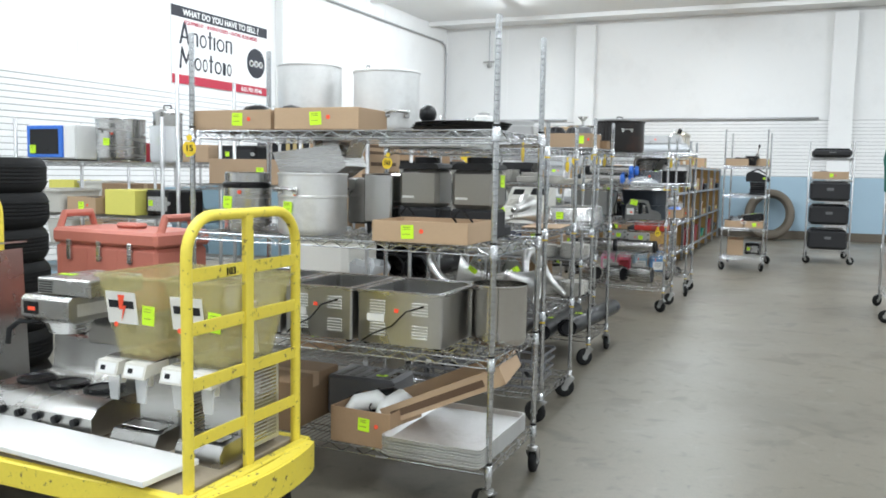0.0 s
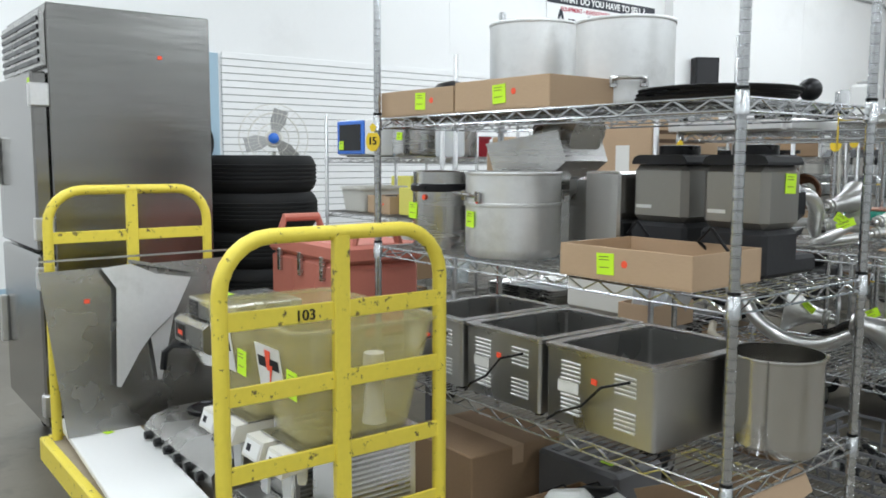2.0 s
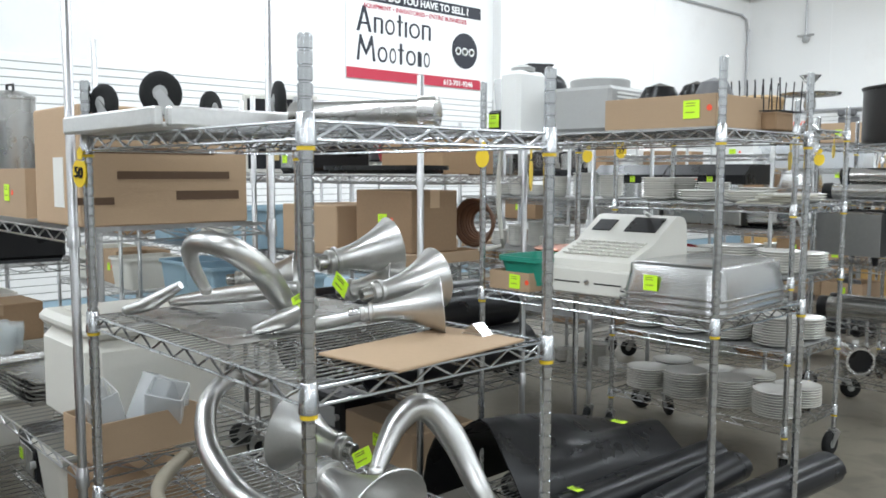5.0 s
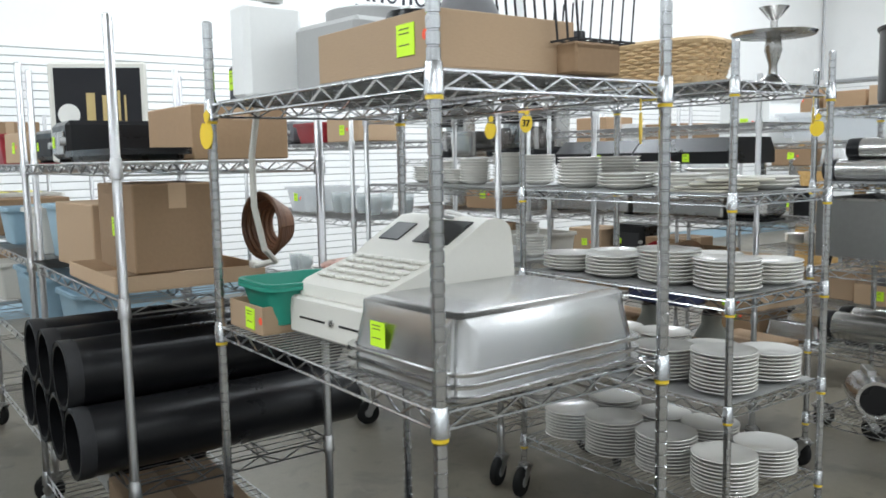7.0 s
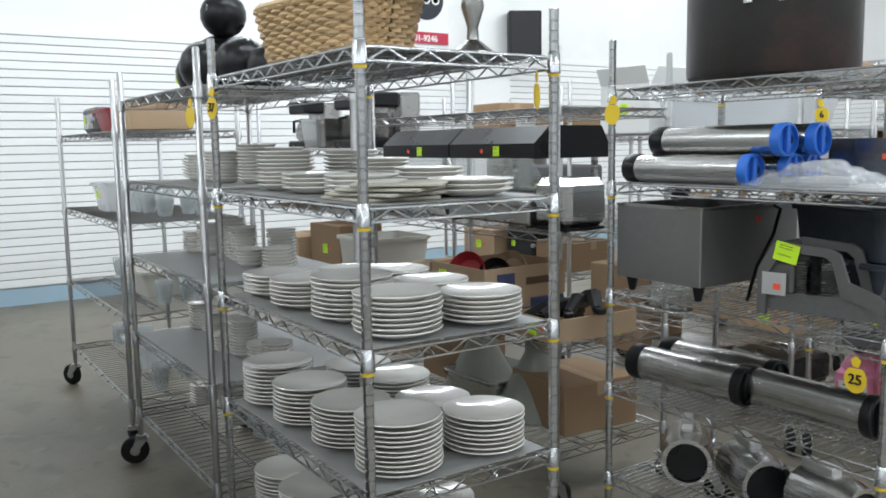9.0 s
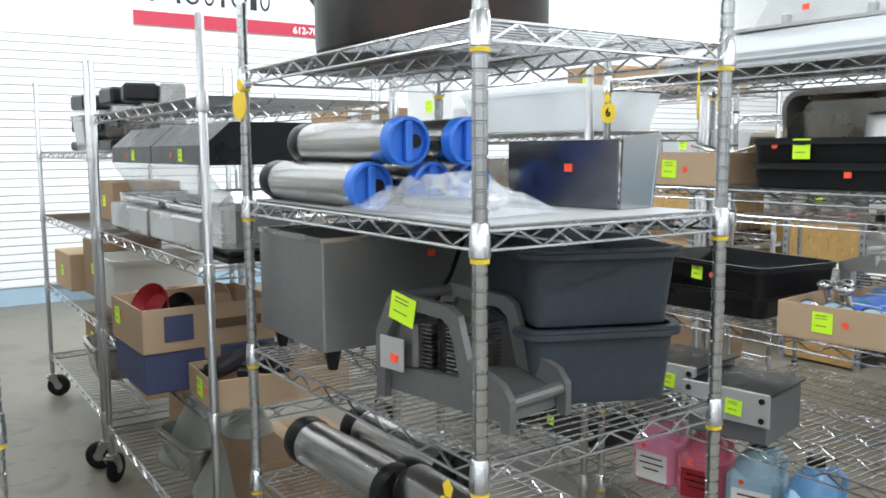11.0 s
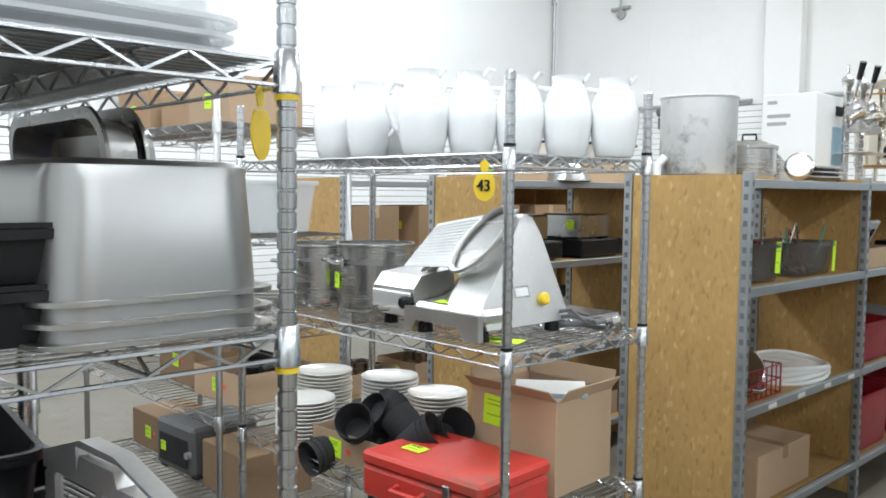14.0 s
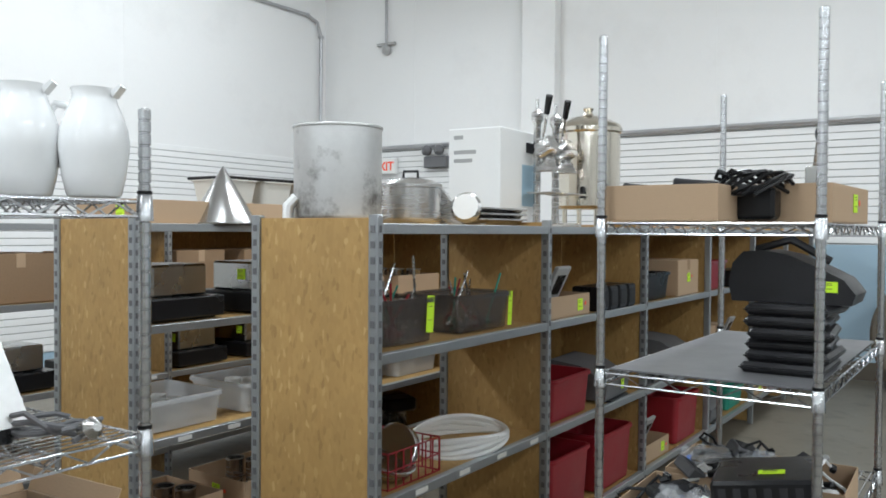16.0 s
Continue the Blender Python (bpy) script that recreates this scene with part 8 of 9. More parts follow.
# ---------------------------------------------------------------- platform cart
ct = thing("platform_cart", "chipped yellow steel platform cart with two tube handles", "cart", -1.78, 3.99, 0)
part("deck", Mesh().box(-0.84, 0.8, -0.34, 0.34, 0.285, 0.31, 0.004), mat("worn_plywood_deck", (0.36, 0.3, 0.22), 0.7, 0, 0.2, 5, 60, 0.15, stain=(0.14, 0.11, 0.08), stain_amt=0.6), ct, "worn grey plywood deck")
fr = Mesh()
for s in (-1, 1):
    fr.box(-0.86, 0.86, s * 0.345 - 0.018, s * 0.345 + 0.018, 0.22, 0.314, 0.006)
    fr.box(s * 0.85 - 0.022, s * 0.85 + 0.022, -0.33, 0.33, 0.22, 0.314, 0.006)
part("frame", fr, YELLOW, ct)
bow = [(0.874 + 0.075 * math.cos(math.pi * k / 20 - math.pi / 2) ** 0.6, -0.36 + 0.72 * k / 20) for k in range(1, 20)]
bp_ = Mesh()
for z0, z1, d0, d1 in ((0.2, 0.31, -0.012, 0.0), (0.3, 0.312, -0.06, -0.0121), (0.2, 0.212, -0.06, -0.0121)):
    n = len(bow)
    vs = [(max(0.872, x + dd), y, zz) for zz in (z0, z1) for dd in (d0, d1) for x, y in bow]
    for k in range(n - 1):
        bp_.add([vs[q * n + k + e] for q in range(4) for e in (0, 1)], [(0, 1, 3, 2), (4, 6, 7, 5), (0, 4, 5, 1), (2, 3, 7, 6), (0, 2, 6, 4), (1, 5, 7, 3)])
part("bumper", bp_, YELLOW, ct, "chipped yellow bumper")


def cart_handle(xx, ztop, bars, label):
    h = part("handle", Mesh().tube([(xx, -0.31, 0.24)] + [(xx, -0.31, ztop - 0.13)] + [(xx, -0.31 + 0.13 * (1 - math.cos(a)), ztop - 0.13 + 0.13 * math.sin(a)) for a in [math.pi / 2 * k / 6 for k in range(1, 7)]]
                                   + [(xx, 0.31 - 0.13 * (1 - math.cos(a)), ztop - 0.13 + 0.13 * math.sin(a)) for a in [math.pi / 2 * k / 6 for k in range(6, 0, -1)]] + [(xx, 0.31, ztop - 0.13), (xx, 0.31, 0.24)], 0.019, 12), YELLOW, ct, label)
    part("middle_bar", Mesh().box(xx - 0.004, xx + 0.018, -0.022, 0.022, 0.3, ztop - 0.005, 0.003), YELLOW, h)
    for z in bars:
        part("cross_bar", Mesh().box(xx + 0.002, xx + 0.01, -0.3, 0.3, z - 0.022, z + 0.022, 0.002), YELLOW, h)
    return h


h1 = cart_handle(0.82, 1.215, (1.025, 0.85, 0.665, 0.475), "yellow tube handle with flat bars")
letters("cart_number", "103", 0.037, INK, h1, pose(0.8325, -0.1, 1.01, 90, 0, 90), "stencilled number", 0.0, "CENTER")
h2 = cart_handle(-0.8, 1.27, (1.09, 0.92, 0.7), "yellow tube handle")
for px in (-0.7, 0.7):
    for py in (-0.26, 0.26):
        c = caster(ct, px, py)
        c.scale = (1.4, 1.4, 1.45)
wbd = thing("cutting_board", "long white plastic cutting board on cart", "cutting board", -1.86, 3.78, 0.335, -3.7)
part("board", Mesh().box(-0.82, 0.79, -0.128, 0.128, 0, 0.022, 0.003), WHITE, wbd)
part("spacer", Mesh().box(-0.8, 0.7, -0.08, 0.08, -0.024, -0.001), CARD, wbd)
sticker(wbd, -0.55, 0.0, 0.023, "z", 0.06, 0.03, 20)

# hot plate brewer
br = thing("coffee_brewer", "steel coffee brewer with three black warmer plates", "coffee brewer", -1.9, 4.15, 0.311, 0)
part("base", Mesh().prism([(-0.23, 0.012), (0.16, 0.012), (0.16, 0.142), (-0.13, 0.142), (-0.2, 0.125), (-0.235, 0.09)], -0.37, 0.27, "x"), STEELD, br)
for k in range(3):
    part("warmer_plate", Mesh().lathe([(0.074, 0.142), (0.08, 0.144), (0.08, 0.152), (0.066, 0.158), (0.06, 0.152), (0.001, 0.152)], 30, pose(-0.25 + 0.19 * k, -0.03, 0)), BLACK, br, "black warmer plate")
for k in range(6):
    part("switch", Mesh().lathe([(0.017, 0), (0.015, 0.02), (0.011, 0.022)], 14, pose(-0.31 + k * 0.1, -0.233, 0.07, 90)), BLACK, br)
for sx in (-0.33, 0.23):
    for sy in (-0.19, 0.12):
        part("foot", Mesh().lathe([(0.014, 0), (0.018, 0.013)], 10, pose(sx, sy, 0)), BLACK, br)
part("splash_back", Mesh().prism([(0.045, 0.1425), (0.07, 0.148), (0.092, 0.165), (0.102, 0.19), (0.112, 0.31), (0.155, 0.31), (0.155, 0.1425)], -0.3, 0.26, "x"), STEELD, br, "curved steel splash back")
hdx = part("brew_head", Mesh().prism([(-0.19, 0.455), (-0.17, 0.44), (0.13, 0.44), (0.13, 0.535), (-0.17, 0.54), (-0.19, 0.525)], -0.14, 0.12, "x"), STEELD, br)
part("badge", Mesh().box(-0.125, -0.045, -0.1925, -0.1902, 0.465, 0.515, 0.001), BLACK, hdx)
part("badge_mark", Mesh().box(-0.1, -0.06, -0.1935, -0.1926, 0.48, 0.496), DOT, hdx)
part("side_plate", Mesh().box(0.1202, 0.1215, -0.15, 0.06, 0.462, 0.512), ALU, hdx)
part("top_box", Mesh().box(-0.085, 0.2, -0.16, 0.13, 0.541, 0.612, 0.007), STEELD, hdx)
for k in range(5):
    part("vent", Mesh().box(-0.07, 0.0, -0.1635, -0.1602, 0.553 + k * 0.01, 0.558 + k * 0.01), BLACK, hdx)
part("filter_basket", Mesh().lathe([(0.03, 0.37), (0.075, 0.382), (0.098, 0.43), (0.104, 0.432), (0.104, 0.4395)], 28, pose(-0.01, -0.07, 0)), STEEL, br)
part("brew_handle", Mesh().tube([(-0.09, -0.12, 0.425), (-0.15, -0.19, 0.43), (-0.18, -0.215, 0.4), (-0.185, -0.22, 0.34)], 0.012, 8), BLACK, br, "black handle")
part("column", Mesh().box(-0.03, 0.16, 0.04, 0.13, 0.3105, 0.439, 0.006), STEELD, br)
sticker(br, -0.03, -0.05, 0.613, "z", 0.075, 0.035)


def drink_tank(x, y, z, w, d, h, rz, label, mark):
    t = thing("drink_tank", label, "drink dispenser", x, y, z, rz, "drink dispensers")
    part("tank", Mesh().tub(w, d, 0.36, 0.36 + h, 0.05, 0.006, 0.03, 0.008), AMBER, t, "yellowed clear tank")
    part("inner_column", Mesh().lathe([(0.035, 0.368), (0.03, 0.39), (0.022, 0.5), (0.03, 0.52), (0.028, 0.56), (0.001, 0.565)], 18, pose(0.03, 0.08, 0)), IVORY, t, "pale plastic stirring column")
    part("tank_lid", Mesh().hoop(w + 0.026, d + 0.026, 0.36 + h - 0.003, 0.36 + h + 0.006, 0.02, 0.035), AMBER, t)
    part("body", Mesh().box(-w / 2 + 0.05, w / 2 - 0.05, -d / 2 + 0.16, d / 2 - 0.03, 0.012, 0.355, 0.008), STEELD, t)
    part("shelf_plate", Mesh().box(-w / 2 + 0.03, w / 2 - 0.04, -d / 2 + 0.02, d / 2 - 0.03, 0.3552, 0.36), STEELD, t)
    for vx in (-0.075, 0.055):
        v = part("valve", Mesh().prism([(-d / 2 - 0.03, 0.3), (-d / 2 - 0.012, 0.352), (-d / 2 + 0.1, 0.354), (-d / 2 + 0.1, 0.318)], vx - 0.05, vx + 0.05, "x"), IVORY, t, "ivory valve housing")
        face = part("valve_plate", Mesh().box(-0.042, 0.042, -0.0012, 0, -0.02, 0.02), WHITE, v)
        face.matrix_basis = pose(vx, -d / 2 - 0.0225, 0.326, -19, 0, 0)
        mark = part("valve_mark", Mesh().box(-0.028, -0.006, -0.0022, -0.0013, -0.009, 0.009), INK, v)
        mark.matrix_basis = pose(vx, -d / 2 - 0.0225, 0.326, -19, 0, 0)
        part("lever", Mesh().prism([(vx - 0.03, 0.3), (vx + 0.03, 0.3), (vx + 0.018, 0.2), (vx - 0.018, 0.2)], -d / 2 + 0.01, -d / 2 + 0.018), CLEAR, v)
        part("spout", Mesh().lathe([(0.012, 0.255), (0.017, 0.315)], 12, pose(vx, -d / 2 + 0.055, 0)), IVORY, v)
    part("drip_tray", Mesh().prism([(-d / 2 + 0.03, 0), (-d / 2 + 0.03, 0.045), (-d / 2 + 0.05, 0.075), (-d / 2 + 0.155, 0.085), (-d / 2 + 0.155, 0)], -w / 2 + 0.03, w / 2 - 0.05, "x"), STEELD, t)
    part("drip_grate", Mesh().box(-w / 2 + 0.05, w / 2 - 0.07, -d / 2 + 0.07, -d / 2 + 0.14, 0.083, 0.0862, 0.001), STEEL, t)
    lp = part("louvre_panel", Mesh().box(w / 2 - 0.0498, w / 2 - 0.048, -0.045, 0.175, 0.02, 0.345), ALU, t)
    for k in range(20):
        part("louvre", Mesh().box(w / 2 - 0.0478, w / 2 - 0.0445, -0.03, 0.155, 0.04 + k * 0.014, 0.0465 + k * 0.014), STEELD, lp)
    lb = part("label_plate", Mesh().box(-0.08, 0.06, -0.002, 0.0, -0.06, 0.06), PAPER, t, "white printed label")
    lb.matrix_basis = pose(-0.02, -d / 2 + 0.012, 0.36 + h * 0.62, 8, 0, 0)
    if mark:
        part("mark_bar", Mesh().box(-0.068, 0.048, -0.0035, -0.0022, 0.0, 0.028), INK, lb)
        part("mark_bolt", Mesh().prism([(-0.02, 0.05), (0.012, 0.05), (-0.002, 0.01), (0.014, 0.01), (-0.016, -0.05), (-0.004, -0.005), (-0.02, -0.005)], -0.0048, -0.0037), DOT, lb)
    sticker(t, w * 0.3, -d / 2 + 0.016, 0.36 + h * 0.55, "y-", 0.055, 0.07, 3, (-0.15, -0.05))
    return t


drink_tank(-1.4, 4.08, 0.311, 0.3, 0.42, 0.3, 0, "yellowed clear drink dispenser tank on steel base with printed label", True)
drink_tank(-1.1, 4.08, 0.311, 0.28, 0.42, 0.3, 0, "second yellowed drink dispenser tank with louvred steel base", False)
sc = thing("steel_chute", "folded stainless chute panel leaning on the cart handle", "chute", -2.4, 3.98, 0.36, 0, "", "", 0, -7)
part("panel", Mesh().prism([(-0.3, 0.0), (0.32, 0.0), (0.36, 0.63), (-0.36, 0.62)], -0.012, -0.006, "x"), STEELD, sc)
part("top_flange", Mesh().box(-0.012, 0.03, -0.36, 0.36, 0.655, 0.663), STEELD, sc)
part("bracket", Mesh().prism([(-0.15, 0.62), (-0.1, 0.54), (-0.125, 0.17), (-0.11, 0.165), (-0.03, 0.29), (0.02, 0.35), (0.12, 0.43), (0.19, 0.56), (0.05, 0.585), (-0.04, 0.63)], 0.03, 0.036, "x"), ALU, sc, "forked mirror steel bracket")
part("prong", Mesh().prism([(0.02, 0.34), (0.035, 0.17), (0.05, 0.17), (0.115, 0.42)], 0.018, 0.024, "x"), ALU, sc)
part("brace", Mesh().prism([(-0.04, 0.632), (0.2, 0.575), (0.2, 0.585), (-0.04, 0.645)], 0.0, 0.05, "x"), STEELD, sc)
sticker(sc, -0.005, -0.2, 0.5, "x+", 0.012, 0.012, 0, (0, 0))

# ---------------------------------------------------------------- refrigerator, tyres, fan, carrier
fg = thing("refrigerator", "tall stainless reach-in refrigerator on casters", "refrigerator", -3.5, 4.15, 0)
part("cabinet", Mesh().box(-0.41, 0.41, -0.33, 0.39, 0.13, 2.05, 0.006), FRIDGE, fg, "smudged stainless cabinet")
part("grille", Mesh().box(-0.4, 0.4, -0.355, -0.331, 1.78, 2.02, 0.004), STEELD, fg)
for k in range(6):
    part("louvre", Mesh().box(-0.38, 0.38, -0.362, -0.356, 1.8 + k * 0.035, 1.818 + k * 0.035), BLACK, fg)
for z0, z1 in ((0.2, 0.97), (0.985, 1.76)):
    d = part("door", Mesh().box(-0.4, 0.4, -0.4, -0.332, z0, z1, 0.01), FRIDGE, fg)
    for hz in (z0 + 0.1, z1 - 0.1):
        part("hinge", Mesh().box(0.37, 0.418, -0.41, -0.33, hz - 0.05, hz + 0.05, 0.006), ALUC, d)
    part("handle", Mesh().box(-0.36, -0.33, -0.44, -0.4, (z0 + z1) / 2 - 0.12, (z0 + z1) / 2 + 0.12, 0.008), ALUC, d)
for px in (-0.34, 0.34):
    for py in (-0.26, 0.32):
        caster(fg, px, py)
sticker(fg, 0.37, -0.4, 1.7, "y-", 0.04, 0.06)
sticker(fg, 0.411, 0.15, 1.85, "x+", 0.014, 0.014, 0, (0, 0))
for k in range(7):
    r = 0.33
    o = thing("tyre", "black car tyre in a stack", "tyre", -3.55 + 0.012 * (k % 2), 4.98, 0.2015 * k, k * 30, "stacked tyres")
    part("carcass", Mesh().lathe([(0.2, 0.03), (0.24, 0.004), (0.3, 0.0), (r - 0.012, 0.02), (r, 0.045), (r, 0.155), (r - 0.012, 0.18), (0.3, 0.2), (0.24, 0.196), (0.2, 0.17), (0.2, 0.03)], 48), RUBBER, o)
    for q in range(5):
        part("tread_rib", Mesh().lathe([(r - 0.002, 0.052 + q * 0.021), (r + 0.005, 0.055 + q * 0.021), (r + 0.005, 0.065 + q * 0.021), (r - 0.002, 0.068 + q * 0.021)], 48), RUBBER, o)
fa = thing("pedestal_fan", "old ivory pedestal fan with wire cage and blue hub", "fan", -5.4, 6.0, 0, 64)
part("base", Mesh().lathe([(0.22, 0), (0.22, 0.02), (0.05, 0.05), (0.02, 0.07)], 26), IVORY, fa)
part("pole", Mesh().rod((0, 0, 0.05), (0, 0, 1.45), 0.016, 10, True), STEEL, fa)
part("motor", Mesh().lathe([(0.06, -0.02), (0.075, 0.0), (0.07, 0.12), (0.03, 0.14)], 18, pose(0, 0, 1.55, -90)), IVORY, fa)
cg = part("cage", Mesh(), IVORY, fa)
g = Mesh()
for rr_, yy in ((0.27, -0.06), (0.275, 0.0), (0.2, -0.085), (0.12, -0.095), (0.06, -0.1), (0.2, 0.04), (0.12, 0.06)):
    g.tube([(rr_ * math.cos(a), yy, 1.55 + rr_ * math.sin(a)) for a in [2 * math.pi * k / 36 for k in range(37)]], 0.0028, 5, False)
for k in range(36):
    a = 2 * math.pi * k / 36
    g.tube([(0.04 * math.cos(a), -0.1, 1.55 + 0.04 * math.sin(a)), (0.16 * math.cos(a), -0.092, 1.55 + 0.16 * math.sin(a)), (0.27 * math.cos(a), -0.06, 1.55 + 0.27 * math.sin(a)), (0.275 * math.cos(a), 0.0, 1.55 + 0.275 * math.sin(a))], 0.0018, 4, False)
bpy.data.objects.remove(cg)
part("cage", g, IVORY, fa, "ivory wire cage")
part("hub_cap", Mesh().lathe([(0.04, 0), (0.042, 0.01), (0.03, 0.016)], 20, pose(0, -0.1, 1.55, 90)), BLUE, fa, "blue hub badge")
for k in range(3):
    bl_ = Mesh().prism([(0.03, -0.02), (0.12, -0.075), (0.225, -0.085), (0.24, 0.035), (0.12, 0.05), (0.03, 0.02)], -0.003, 0.003).turn(pose(0, -0.04, 1.55, 0, 120 * k + 40, 0) @ pose(0, 0, 0, 18))
    part("blade", bl_, GREY, fa)

sa = thing("insulated_carrier", "salmon plastic insulated food carrier with steel latches", "food carrier", -2.2, 4.73, 0.7, -3)
sa.scale = (1.12, 1.0, 1.08)
part("body", Mesh().box(-0.3, 0.3, -0.17, 0.17, 0, 0.27, 0.016), SALMON, sa)
part("lid", Mesh().box(-0.31, 0.31, -0.18, 0.18, 0.272, 0.34, 0.014), SALMON, sa)
for px in (-0.3, 0.3):
    part("end_handle", Mesh().tube([(px - 0.02, -0.12, 0.33), (px - 0.01, -0.1, 0.4), (px - 0.01, 0.06, 0.4), (px - 0.02, 0.09, 0.33)], 0.018, 8), SALMON, sa)
part("top_grip", Mesh().box(-0.06, 0.07, -0.04, 0.04, 0.34, 0.365, 0.01), SALMON, sa)
for px in (-0.2, -0.02, 0.16):
    part("latch", Mesh().box(px - 0.012, px + 0.012, -0.187, -0.17, 0.2, 0.29, 0.003), STEEL, sa)
    part("front_groove", Mesh().box(px - 0.085, px - 0.078, -0.1712, -0.1695, 0.02, 0.26), SALMON, sa)
sstand = thing("storage_stand", "low dark steel stand under the carrier", "stand", -2.1, 4.72, 0)
part("top_plate", Mesh().box(-0.34, 0.34, -0.2, 0.2, 0.67, 0.698, 0.004), GREYD, sstand)
for sx in (-0.31, 0.31):
    for sy in (-0.17, 0.17):
        part("leg", Mesh().box(sx - 0.015, sx + 0.015, sy - 0.015, sy + 0.015, 0, 0.669), GREYD, sstand)
part("lower_shelf", Mesh().box(-0.3, 0.3, -0.16, 0.16, 0.3, 0.315), GREYD, sstand)

# ---------------------------------------------------------------- back racks
mw = thing("microwave_oven", "blue and white microwave oven", "microwave", -4.2, 6.2, 1.403)
part("case", Mesh().box(-0.24, 0.24, -0.16, 0.18, 0.01, 0.26, 0.006), WHITE, mw)
part("door", Mesh().box(-0.235, 0.12, -0.176, -0.161, 0.02, 0.25, 0.004), BLUE, mw)
part("window", Mesh().box(-0.2, 0.08, -0.1785, -0.1765, 0.045, 0.225), BLACK, mw)
part("control_panel", Mesh().box(0.125, 0.235, -0.17, -0.1605, 0.02, 0.25, 0.002), WHITE, mw)
part("foot", Mesh().box(-0.2, 0.2, -0.12, 0.15, 0, 0.011), BLACK, mw)
sticker(mw, -0.17, -0.18, 0.08, "y-", 0.06, 0.06)
stock_pot(-3.72, 6.22, 1.403, 0.17, 0.3, STEEL, "tall stainless stock pot", 10, True, False, True)
stock_pot(-3.36, 6.3, 1.403, 0.1, 0.34, STEELD, "tall steel coffee canister", 10, False, True, True)
stock_pot(-3.22, 6.1, 1.403, 0.09, 0.24, CLEAR, "clear plastic storage canister", 0, False)
junk(-4.4, -3.15, 6.0, 6.5, 1.023, 0.2, 21, ("white", "tray", "yellow", "black"), "", 4)
junk(-4.4, -3.15, 6.0, 6.5, 0.623, 0.26, 22, ("glass", "white", "box"), "", 4)
junk(-4.4, -3.15, 6.0, 6.5, 0.223, 0.26, 23, ("box", "black", "white"), "", 3)
bb = carton(-1.78, 6.22, 1.268, 0.37, 0.5, 0.33, 0, "large printed brown shipping carton", False, CARD, "")
for k, (u, w, zz, hh) in enumerate(((-0.22, 0.36, 0.24, 0.018), (-0.22, 0.36, 0.2, 0.018), (-0.15, 0.34, 0.13, 0.022), (0.02, 0.2, 0.07, 0.026), (-0.26, 0.1, 0.06, 0.02))):
    part("printing", Mesh().box(0.1852, 0.1862, u, u + w, zz, zz + hh), INKB, bb)
part("shipping_label", Mesh().box(-0.02, 0.06, -0.2515, -0.25, 0.05, 0.19), PAPER, bb, "white shipping label")
carton(-2.45, 6.22, 1.268, 0.6, 0.45, 0.16, 0, "open brown cardboard tray on a back rack", tagpos=(0.1, 0.08))
ic = thing("food_chest", "large plain ivory plastic food chest", "chest", -1.96, 6.24, 0.623)
part("body", Mesh().box(-0.22, 0.22, -0.21, 0.22, 0, 0.3, 0.035), IVORY, ic)
part("lid", Mesh().box(-0.225, 0.225, -0.215, 0.225, 0.301, 0.35, 0.018), IVORY, ic)
part("lid_panel", Mesh().box(-0.17, 0.17, -0.16, 0.17, 0.3505, 0.356, 0.005), IVORY, ic)
for k in range(6):
    o = thing("sheet_pan", "dark stacked sheet pan on a back rack", "sheet pan", -2.5, 6.22, 0.623 + 0.013 * k, 2 * (k % 3), "sheet pan stack")
    part("pan", Mesh().tub(0.5, 0.42, 0, 0.022, 0.012, 0.0018, 0.02, 0.006, 3), STEELD, o)
    part("rolled_edge", Mesh().hoop(0.514, 0.434, 0.018, 0.0225, 0.005, 0.026), STEELD, o)
tk6 = carton(-1.66, 6.12, 0.6225, 0.2, 0.32, 0.11, 4, "open brown cardboard tray of clear acrylic holders", True, CARD, "")
for k, (dy, rx_) in enumerate(((-0.06, 18), (0.03, -20), (0.1, 30))):
    q = thing("acrylic_holder", "clear acrylic box holder tilted in a tray", "holder", -1.66, 6.12 + dy, 0.65, 25 * k, "acrylic holders", "", rx_, 12)
    part("shell", Mesh().tub(0.11, 0.08, 0, 0.17, 0.0, 0.004, 0.006), CLEAR, q)
    part("base_block", Mesh().box(-0.05, 0.05, -0.035, 0.035, 0.005, 0.03, 0.003), GREY, q)
junk(-2.85, -1.85, 6.0, 6.5, 0.223, 0.25, 26, ("black", "white", "box"), "", 3)
carton(-2.02, 7.45, 1.053, 0.52, 0.44, 0.045, 0, "flat open cardboard tray under a carton", True, CARD, "")
carton(-1.96, 7.42, 1.0985, 0.36, 0.25, 0.25, 0, "closed brown carton with creased flaps", False, CARDD, "y-")
carton(-2.52, 7.5, 1.053, 0.4, 0.4, 0.22, 4, "closed brown carton beside a taller one", False, CARD, "")
wb = thing("wicker_bowl", "dark woven bread basket lying on its side", "basket", -1.84, 7.7, 1.0985, 10)
for k in range(7):
    part("cane_ring", Mesh().tube([((0.1 - 0.007 * k) * math.cos(a), 0.012 * k, 0.108 + (0.1 - 0.007 * k) * math.sin(a)) for a in [2 * math.pi * q / 20 for q in range(21)]], 0.008, 6, False), WICKD, wb)
wc = thing("hanging_cable", "loop of white cable hanging from the shelf above", "cable", -1.58, 7.58, 0.985)
part("cable", Mesh().tube([(0.09, 0.16, 0.63), (0.06, 0.1, 0.67), (0.03, 0.03, 0.63), (0.03, -0.01, 0.56), (0.03, -0.03, 0.44), (0.03, -0.03, 0.3), (0.02, 0.0, 0.18), (-0.02, 0.05, 0.14), (-0.1, 0.03, 0.122)], 0.009, 8), IVORY, wc)
